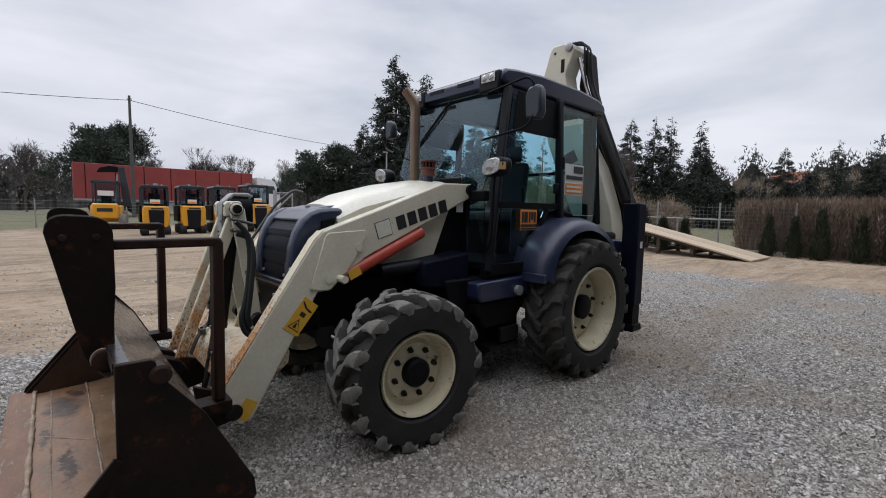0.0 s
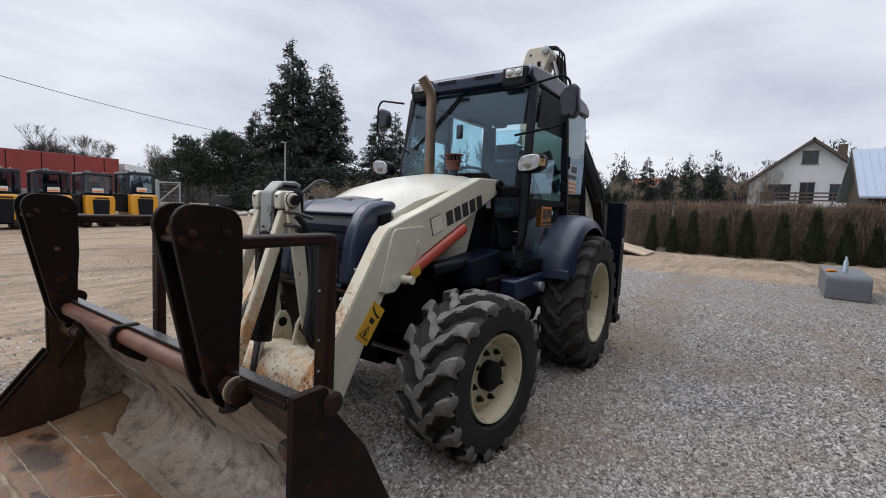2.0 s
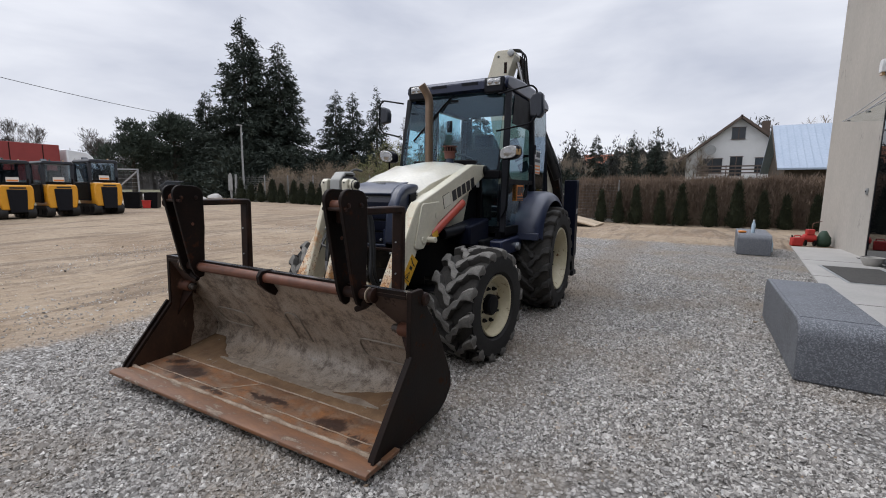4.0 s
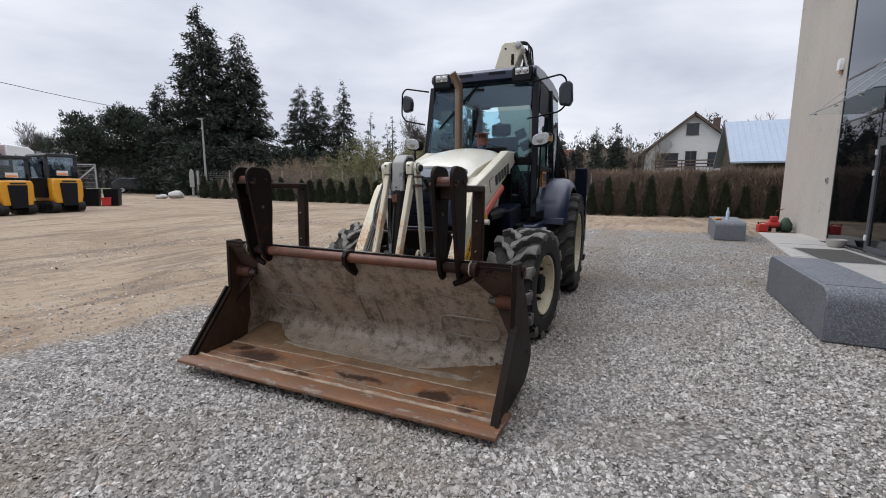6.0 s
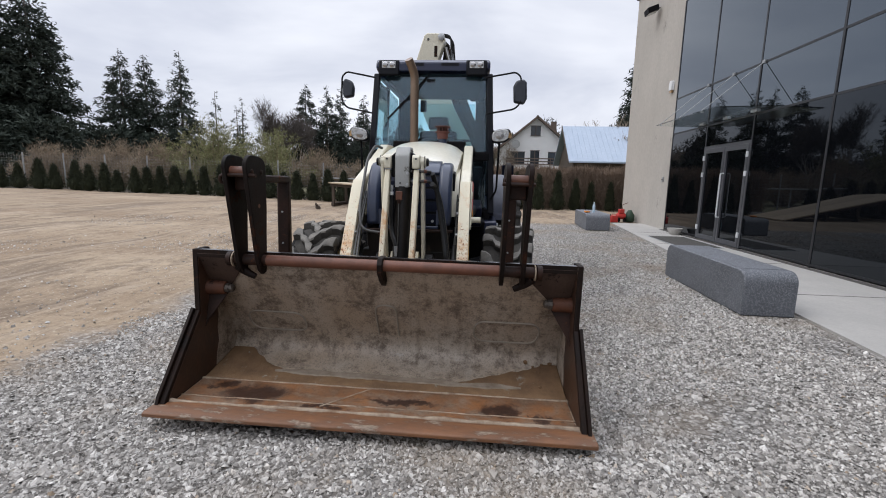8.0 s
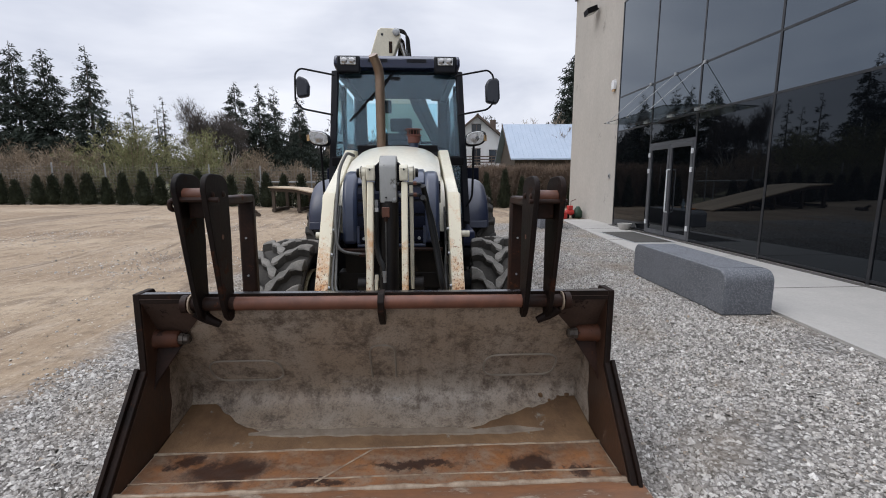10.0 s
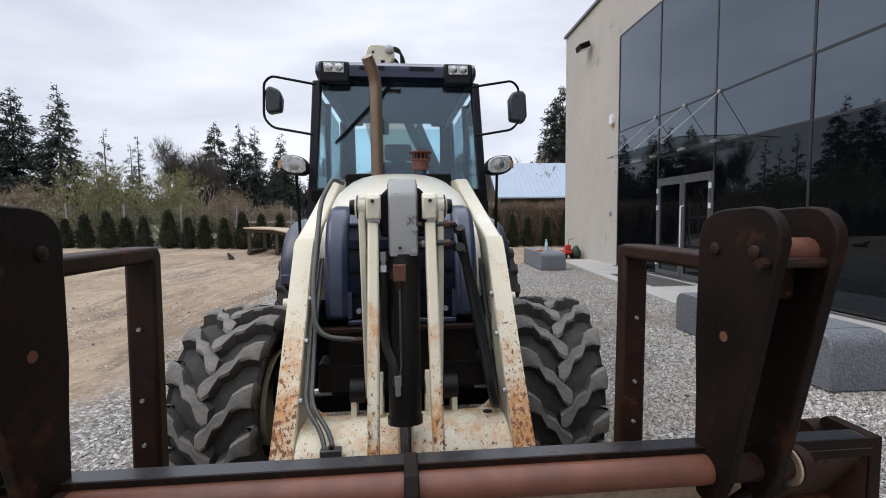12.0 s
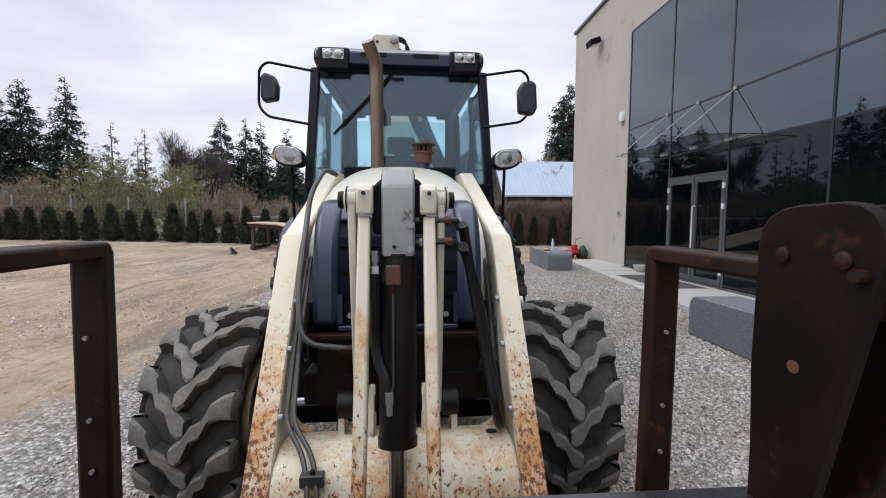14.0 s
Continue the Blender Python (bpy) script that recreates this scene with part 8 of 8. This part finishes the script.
def build_cab():
    """Glazed cab: dark pillars, rounded roof, big tinted panes."""
    before = set(bpy.data.objects)
    # pillars: front lean back a little, upper part narrower
    posts = {"front": ((2.80, 0.67, 0.95), (3.06, 0.615, 2.50)), "middle": ((3.88, 0.70, 1.35), (3.88, 0.645, 2.50)), "rear": ((4.74, 0.64, 1.35), (4.68, 0.585, 2.50))}
    for s in (-1, 1):
        for nm, (a, b) in posts.items():
            part("cab_pillar", bar(B(), (a[0], s * a[1], a[2]), (b[0], s * b[1], b[2]), 0.07, {"front": 0.048, "middle": 0.065, "rear": 0.06}[nm]), PLASTIC, loader, bevel=0.012)
        part("roof_beam", bar(B(), (3.13, s * 0.615, 2.555), (4.68, s * 0.585, 2.555), 0.07, 0.08), NAVY, loader)
        part("sill", bar(B(), (2.80, s * 0.67, 0.97), (3.45, s * 0.69, 0.97), 0.07, 0.09), BLACK, loader)
        part("side_skirt", prism(B(), [(2.78, 0.88), (3.42, 0.88), (3.42, 1.0), (2.78, 1.0)], s * 0.60, s * 0.66), BLACK, loader)
        # door: lower and upper pane, bars
        lower = part("door_pane_lower", prism(B(), [(2.86, 1.02), (3.30, 1.02), (3.50, 1.30), (3.62, 1.50), (2.94, 1.50)], s * 0.666, s * 0.674), CAB_GLASS, loader, "tinted lower door glass")
        upper = part("door_pane_upper", prism(B(), [(2.95, 1.56), (3.88, 1.56), (3.88, 2.44), (3.10, 2.44)], s * 0.634, s * 0.642), CAB_GLASS, loader, "tinted upper door glass")
        quarter = part("quarter_pane", prism(B(), [(3.93, 1.38), (4.70, 1.38), (4.64, 2.46), (3.93, 2.46)], s * 0.632, s * 0.640), CAB_GLASS, loader, "tinted rear quarter glass")
        for g in (lower, upper, quarter):
            g.visible_shadow = False
        part("door_rail", bar(B(), (2.90, s * 0.668, 1.53), (3.90, s * 0.680, 1.53), 0.05, 0.055), BLACK, loader)
        part("door_edge", tube(B(), bend([(3.28, s * 0.69, 1.0), (3.52, s * 0.69, 1.28), (3.66, s * 0.69, 1.52)], 0.1), 0.022, 8), BLACK, loader)
        part("door_handle", box(B(), (3.80, s * 0.655, 1.66), (3.88, s * 0.70, 1.76)), PLASTIC, loader, bevel=0.01)
        part("door_hinge", tube(B(), [(3.90, s * 0.70, 1.9), (3.90, s * 0.70, 2.02)], 0.02, 8), PLASTIC, loader)
        part("blind_panel", prism(B(), [(3.10, 2.20), (3.88, 2.20), (3.88, 2.47), (3.16, 2.47)], s * 0.645, s * 0.653), BLACK, loader, "dark upper door panel")
    ws = part("windscreen", prism_between([(2.79, -0.60, 1.66), (2.79, 0.60, 1.66), (3.05, 0.575, 2.497), (3.05, -0.575, 2.497)], 0.008), CAB_GLASS, loader, "large tinted windscreen")
    ws.visible_shadow = False
    for s in (-1, 1):
        q = part("corner_pane", prism_between([(2.80, s * 0.61, 1.02), (2.79, s * 0.44, 1.02), (2.79, s * 0.44, 1.64), (2.80, s * 0.61, 1.64)], 0.006), CAB_GLASS, loader, "tinted lower windscreen corner")
        q.visible_shadow = False
    for s in (-1, 1):
        part("rear_panel", prism_between([(4.75, s * 0.47, 1.45), (4.75, s * 0.60, 1.45), (4.69, s * 0.57, 2.47), (4.69, s * 0.47, 2.47)], 0.03), BLACK, loader)
    rear = part("rear_window", prism_between([(4.75, -0.465, 1.45), (4.75, 0.465, 1.45), (4.69, 0.465, 2.42), (4.69, -0.465, 2.42)], 0.008), CAB_GLASS, loader, "tinted rear window")
    rear.visible_shadow = False
    part("rear_glazing_bar", box(B(), (4.70, -0.465, 1.93), (4.74, 0.465, 1.965)), BLACK, loader)
    part("rear_wall", box(B(), (4.66, -0.62, 1.19), (4.74, 0.62, 1.44)), BLACK, loader)
    part("windscreen_base", box(B(), (2.765, -0.64, 1.56), (2.83, 0.64, 1.65)), BLACK, loader, bevel=0.01)
    part("cab_floor", box(B(), (2.80, -0.60, 0.96), (4.68, 0.60, 1.02)), BLACK, loader)
    part("firewall", box(B(), (2.78, -0.43, 0.98), (2.82, 0.43, 1.58)), BLACK, loader)
    part("headliner", box(B(), (3.10, -0.56, 2.475), (4.64, 0.56, 2.505)), LINER, loader)
    # roof: rounded slab with a front visor that holds the work lamps
    roof = B()
    outline = [(2.995, 2.545), (3.003, 2.60), (3.045, 2.638), (3.2, 2.66), (3.6, 2.685), (4.3, 2.68), (4.70, 2.645), (4.83, 2.60), (4.86, 2.54), (4.83, 2.50), (4.60, 2.49), (3.09, 2.50), (3.012, 2.515)]
    prism(roof, outline, -0.655, 0.655)
    part("roof", roof, NAVY, loader, "navy cab roof with rounded edges", bevel=0.05)
    part("visor_recess", box(B(), (2.989, -0.385, 2.505), (3.006, 0.385, 2.59)), NAVY, loader, bevel=0.004)
    for k in (-0.2, 0.2):
        part("visor_slot", box(B(), (2.983, k - 0.1, 2.56), (2.991, k + 0.1, 2.59)), PLASTIC, loader)
    for s in (-1, 1):
        lamp = part("work_lamp", box(B(), (2.977, s * 0.50 - 0.12, 2.45), (3.055, s * 0.50 + 0.12, 2.625)), PLASTIC, loader, "twin-lens roof work lamp", bevel=0.02)
        part("lamp_frame", box(B(), (2.967, s * 0.50 - 0.08, 2.528), (2.9765, s * 0.50 + 0.08, 2.605)), LENS, lamp, bevel=0.012)
        for e in (-0.04, 0.04):
            part("lamp_bulb", lathe(B(), [(2.960, 0.02), (2.9665, 0.032)], (0, s * 0.50 + e, 2.567), 16, "x"), CHROME, lamp)
        rl = part("rear_work_lamp", box(B(), (4.78, s * 0.5 - 0.08, 2.56), (4.87, s * 0.5 + 0.08, 2.66)), PLASTIC, loader, bevel=0.02)
    # wiper
    wp = part("wiper_arm", tube(B(), [(3.035, 0.03, 2.50), (2.995, 0.16, 2.36)], 0.006, 6), BLACK, loader)
    part("wiper_blade", bar(B(), (3.022, 0.06, 2.46), (2.888, 0.47, 2.03), 0.014, 0.02), BLACK, loader)
    part("wiper_motor", box(B(), (3.11, -0.03, 2.47), (3.16, 0.07, 2.51)), BLACK, loader)
    # inside
    seat = part("driver_seat", prism(B(), [(3.42, 1.35), (3.95, 1.35), (4.05, 2.0), (3.97, 2.02), (3.86, 1.48), (3.42, 1.46)], -0.24, 0.24), SEAT, loader, "dark cloth driver's seat", bevel=0.04)
    part("seat_base", box(B(), (3.5, -0.18, 1.021), (3.86, 0.18, 1.349)), BLACK, loader)
    part("head_rest", box(B(), (3.99, -0.13, 2.03), (4.06, 0.13, 2.2)), SEAT, loader, bevel=0.03)
    part("steering_column", tube(B(), [(2.95, 0, 1.1), (3.16, 0, 1.73)], 0.05, 10), PLASTIC, loader)
    ring = []
    for k in range(25):
        a = 2 * math.pi * k / 24
        ring.append(Vector((3.17 - 0.06 * math.sin(a), 0.19 * math.cos(a), 1.76 + 0.18 * math.sin(a) * 0.55)))
    part("steering_wheel", tube(B(), ring, 0.014, 8), PLASTIC, loader)
    part("dashboard", prism(B(), [(2.83, 1.50), (3.02, 1.55), (3.05, 1.64), (2.86, 1.72)], -0.36, 0.36), PLASTIC, loader, bevel=0.02)
    part("side_console", box(B(), (3.5, -0.58, 1.021), (4.3, -0.36, 1.52)), PLASTIC, loader, bevel=0.03)
    part("side_console", box(B(), (3.5, 0.36, 1.021), (4.3, 0.58, 1.52)), PLASTIC, loader, bevel=0.03)
    for y in (-0.46, 0.46):
        part("control_lever", tube(B(), [(3.6, y, 1.5), (3.56, y, 1.72)], [0.012, 0.022], 8), PLASTIC, loader)
    part("interior_mirror", box(B(), (3.09, 0.07, 2.14), (3.11, 0.14, 2.28)), PLASTIC, loader, bevel=0.01)
    # stickers: plain bars in their colours
    for s in (-1,):
        st = part("dealer_sticker", box(B(), (3.19, s * 0.697 - 0.0015, 1.305), (3.46, s * 0.697 + 0.0015, 1.495)), ORANGE, loader, "orange and black dealer sticker")
        for x0, x1, z0, z1 in ((3.21, 3.24, 1.375, 1.475), (3.25, 3.305, 1.375, 1.475), (3.325, 3.35, 1.375, 1.475), (3.36, 3.40, 1.40, 1.475), (3.41, 3.44, 1.375, 1.475), (3.195, 3.455, 1.335, 1.36), (3.195, 3.455, 1.31, 1.325)):
            part("sticker_mark", box(B(), (x0, s * 0.7005 - 0.001, z0), (x1, s * 0.7005 + 0.001, z1)), INK, st)
        st2 = part("window_sticker", box(B(), (4.05, s * 0.643 - 0.0015, 1.66), (4.40, s * 0.643 + 0.0015, 1.98)), WHITE_STICKER, loader, "white and orange dealer sticker")
        part("sticker_mark", box(B(), (4.06, s * 0.647 - 0.001, 1.67), (4.39, s * 0.647 + 0.001, 1.78)), ORANGE, st2)
        for x0, x1, z0, z1 in ((4.20, 4.38, 1.89, 1.96), (4.07, 4.38, 1.82, 1.86), (4.08, 4.36, 1.735, 1.755), (4.08, 4.36, 1.69, 1.71)):
            part("sticker_mark", box(B(), (x0, s * 0.650 - 0.001, z0), (x1, s * 0.650 + 0.001, z1)), INK if z0 > 1.8 else WHITE_STICKER, st2)
        part("scuttle_tag", box(B(), (2.66, -0.424, 1.46), (2.74, -0.421, 1.56)), WHITE_STICKER, loader)
    # the body of the cab is a little wider than its roof, and the screen stands further back
    for ob in set(bpy.data.objects) - before:
        if ob.type == "MESH" and not ob.name.startswith(("roof", "visor", "work_lamp", "lamp_", "rear_work", "wiper_motor")):
            for v in ob.data.vertices:
                v.co.y *= 1.085
                v.co.z += 0.075 if v.co.z > 2.41 else 0.0
                v.co.x += 0.085 * min(1.0, max(0.0, (4.0 - v.co.x) / 0.9))
        elif ob.type == "MESH" and not ob.name.startswith(("roof_beam", "rear_work", "wiper_motor")):
            for v in ob.data.vertices:
                v.co.y *= 1.03
                v.co.x += 0.075 * min(1.0, max(0.0, (4.0 - v.co.x) / 0.9))
                v.co.z += 0.09
    # mirrors on bent tube brackets
    for s in (-1, 1):
        loop = bend([(2.98, s * 0.64, 2.47), (3.05, s * 1.0, 2.55), (3.06, s * 1.06, 2.50), (3.06, s * 1.07, 2.22), (3.04, s * 1.0, 2.14), (2.90, s * 0.66, 2.06)], 0.06, 4)
        br = part("mirror_bracket", tube(B(), loop, 0.010, 8), BLACK, loader)
        br.location = (-0.03, 0.03 if s < 0 else 0.01, 0.02)
        mir = part("mirror", prism(B(), [(s * 0.935, 2.295), (s * 1.045, 2.275), (s * 1.06, 2.32), (s * 1.06, 2.46), (s * 1.03, 2.50), (s * 0.95, 2.47), (s * 0.925, 2.40)] if s > 0 else [(s * 0.98, 2.24), (s * 1.10, 2.22), (s * 1.13, 2.28), (s * 1.12, 2.46), (s * 1.09, 2.50), (s * 1.0, 2.48), (s * 0.97, 2.42)], 3.07, 3.16, "x"), MIRROR_BACK, loader, "dark grey wing mirror", bevel=0.02)
        mir.location = (-0.05, 0.022 if s < 0 else 0.006, 0.0)
        part("mirror_glass", box(B(), (3.1605, s * 1.0 - 0.05 if s > 0 else -1.10, 2.30), (3.164, s * 1.0 + 0.045 if s > 0 else -1.0, 2.45)), CHROME, mir)
        # head lamps on stalks
        stalk = part("lamp_stalk", tube(B(), bend([(2.86, s * 0.72, 1.12), (2.85, s * 0.785, 1.22), (2.85, s * 0.80, 1.78)], 0.05), 0.012, 8), BLACK, loader)
        oval = [(s * 0.815 + 0.112 * math.copysign(abs(math.cos(t)) ** 0.75, math.cos(t)), 1.838 + 0.076 * math.copysign(abs(math.sin(t)) ** 0.75, math.sin(t)) + 0.02 * math.cos(t) * s) for t in (2 * math.pi * k / 20 for k in range(20))]
        hl = part("head_lamp", prism(B(), oval, 2.80, 2.93, "x"), PLASTIC, loader, "black oval head lamp with amber indicator", bevel=0.025)
        part("lamp_lens", prism(B(), [(s * 0.808 + (y - s * 0.815) * 0.86, 1.838 + (z - 1.838) * 0.87) for y, z in oval], 2.786, 2.799, "x"), LENS, hl, "clear faceted lamp lens", bevel=0.006)
        part("lamp_bowl", lathe(B(), [(2.779, 0.012), (2.7855, 0.045)], (0, s * 0.80, 1.836), 20, "x"), CHROME, hl)
        part("indicator", prism(B(), [(2.783, s * 0.900), (2.7995, s * 0.895), (2.84, s * 0.926), (2.832, s * 0.934)], 1.812, 1.872, "z"), AMBER, hl, "amber indicator lens")


build_cab()


def build_fenders():
    arch = [(3.295, 0.95), (3.30, 1.06), (3.335, 1.16), (3.40, 1.26), (3.49, 1.345), (3.60, 1.415), (3.73, 1.46), (3.87, 1.483), (4.01, 1.485), (4.17, 1.455), (4.34, 1.39), (4.49, 1.30), (4.61, 1.18), (4.69, 1.06)]
    hub = Vector((4.01, 0.60))
    for s, wide in ((-1, 1.06), (1, 1.10)):
        bm = B()
        rows = []
        for y, drop in ((0.66, 0.0), (wide - 0.16, 0.0), (wide - 0.10, 0.010), (wide - 0.05, 0.032), (wide - 0.018, 0.065), (wide, 0.12), (wide - 0.006, 0.123), (wide - 0.026, 0.075), (wide - 0.06, 0.045), (wide - 0.12, 0.028), (0.66, 0.022)):
            ring = []
            for x, z in arch:
                d = Vector((x, z)) - hub
                p = hub + d * (1 - drop / d.length)
                ring.append(bm.verts.new((p.x, s * y, p.y)))
            rows.append(ring)
        for r0, r1 in zip(rows, rows[1:] + rows[:1]):
            for k in range(len(arch) - 1):
                bm.faces.new((r0[k], r0[k + 1], r1[k + 1], r1[k]))
        bm.faces.new([r[0] for r in rows]), bm.faces.new([r[-1] for r in rows][::-1])
        f = part("rear_fender", bm, NAVY_FENDER, loader, "navy rear mudguard with a dull worn top", smooth=50)
        f.location.z -= 0.06
        part("fender_wall", prism(B(), [(3.36, 0.95), (4.62, 0.95), (4.48, 1.26), (4.16, 1.40), (3.86, 1.43), (3.60, 1.365), (3.43, 1.24)], s * 0.640, s * 0.658), BLACK, f)
        part("fender_apron", prism(B(), [(3.285, 0.90), (3.325, 0.90), (3.335, 0.985), (3.293, 0.985)], s * 0.67, s * (wide - 0.03)), NAVY_FENDER, f, bevel=0.008)
        arch_seal = [(x + 0.012, s * 0.70, z + 0.055) for x, z in arch[2:10]]
        part("arch_seal", tube(B(), arch_seal, 0.028, 8), BLACK, f, "black rubber arch seal")


build_fenders()


def build_backhoe():
    """Folded digging arm behind the cab, on its side-shift frame with two stabiliser legs."""
    part("rear_frame", box(B(), (4.72, -0.93, 0.42), (4.92, 0.93, 0.62)), NAVY, loader, bevel=0.02)
    part("rear_frame", box(B(), (4.72, -0.93, 1.02), (4.92, 0.93, 1.18)), NAVY, loader, bevel=0.02)
    part("frame_link", box(B(), (4.45, -0.4, 0.5), (4.72, 0.4, 1.1)), BLACK, loader)
    for s in (-1, 1):
        leg = part("stabiliser_leg", box(B(), (4.82, s * 1.05 - 0.09, 0.46), (5.01, s * 1.05 + 0.09, 1.59)), NAVY_DARK, loader, "dark navy stabiliser leg housing", bevel=0.015)
        part("stabiliser_ram", box(B(), (4.835, s * 1.05 - 0.075, 0.24), (4.995, s * 1.05 + 0.075, 0.459)), BLACK, leg)
        part("stabiliser_foot", prism(B(), [(4.80, 0.17), (5.03, 0.17), (5.0, 0.25), (4.83, 0.25)], s * 1.05 - 0.10, s * 1.05 + 0.10), BLACK, leg, bevel=0.01)
        part("leg_tag", box(B(), (4.89, s * 1.142 - 0.002, 1.1), (4.94, s * 1.142 + 0.002, 1.17)), WHITE_STICKER, leg)
    part("king_post", box(B(), (4.95, -0.72, 0.45), (5.2, -0.15, 1.25)), BLACK, loader, bevel=0.04)
    # boom: broad tapered plates, swung across the rear of the cab and curving up to the top pin
    outline = [(0.02, 3.60), (0.04, 3.665), (0.11, 3.695), (0.32, 3.70), (0.372, 3.66), (0.487, 3.30), (0.475, 2.9), (0.36, 2.4), (0.14, 1.9), (-0.08, 1.4), (-0.22, 0.92), (-0.62, 0.92), (-0.66, 1.15), (-0.60, 1.5), (-0.42, 2.03), (-0.16, 2.5), (0.02, 2.95), (0.10, 3.12), (0.135, 3.30)]
    boom = part("boom", prism(B(), outline, 5.24, 5.52, "x"), CREAM, loader, "cream backhoe boom folded upright behind the cab", bevel=0.012)
    d = Vector((0.42, 0.86))
    for k, q in enumerate((0.0, 0.22, 0.44)):
        y0, z0 = -0.20 + d.x * q, 1.78 + d.y * q
        mark = [(y0 - 0.10, z0), (y0 + 0.06, z0 - 0.07), (y0 + 0.13, z0 + 0.07), (y0 - 0.03, z0 + 0.14)]
        part("model_bar", prism(B(), mark, 5.2365, 5.239, "x"), INK, boom)
    part("warning_sticker", box(B(), (5.2365, -0.46, 1.35), (5.239, -0.30, 1.58)), YELLOW_STICKER, boom)
    part("top_pin", lathe(B(), [(5.20, 0.03), (5.21, 0.055), (5.241, 0.055)], (0, 0.085, 3.635), 18, "x"), GALV, boom)
    part("boom_hole", lathe(B(), [(5.237, 0.02), (5.2395, 0.02)], (0, 0.30, 3.60), 12, "x"), INK, boom)
    part("boom_slot", box(B(), (5.236, 0.15, 3.33), (5.2395, 0.20, 3.50)), RUST_DARK, boom)
    part("dipper", prism(B(), [(0.05, 3.68), (-0.03, 3.60), (-0.10, 3.1), (-0.30, 2.5), (-0.70, 1.6), (-0.82, 0.95), (-0.60, 0.92), (-0.45, 1.6), (0.0, 2.6), (0.10, 3.2)], 5.54, 5.74, "x"), RUST_DARK, loader, "dark dipper arm folded behind the boom", bevel=0.012)
    part("dipper_rod", tube(B(), [(5.40, 0.03, 3.52), (5.40, -0.27, 2.62)], 0.03, 12), CHROME, loader, "bright ram rod")
    part("dipper_ram", tube(B(), [(5.40, -0.27, 2.66), (5.40, -0.72, 1.62)], 0.065, 14), GREASY, loader, "black dipper ram")
    for k in range(3):
        part("boom_hose", tube(B(), bend([(5.36 + k * 0.04, 0.12, 3.72), (5.36 + k * 0.04, -0.06 - k * 0.02, 3.70 - k * 0.02), (5.38 + k * 0.04, -0.08 - k * 0.03, 3.2), (5.40 + k * 0.04, -0.36 - k * 0.03, 2.5), (5.40, -0.76, 1.75), (5.36, -0.80, 1.3)], 0.16, 6), 0.013, 7), HOSE, loader)
    part("dig_bucket", prism(B(), [(-0.45, 0.45), (-0.25, 0.42), (0.15, 0.5), (0.32, 0.8), (0.25, 0.95), (0.0, 0.9), (-0.2, 0.7), (-0.4, 0.6)], 5.36, 5.86, "x"), RUST_DARK, loader, "rusty digging bucket curled under the dipper", bevel=0.01)


build_backhoe()
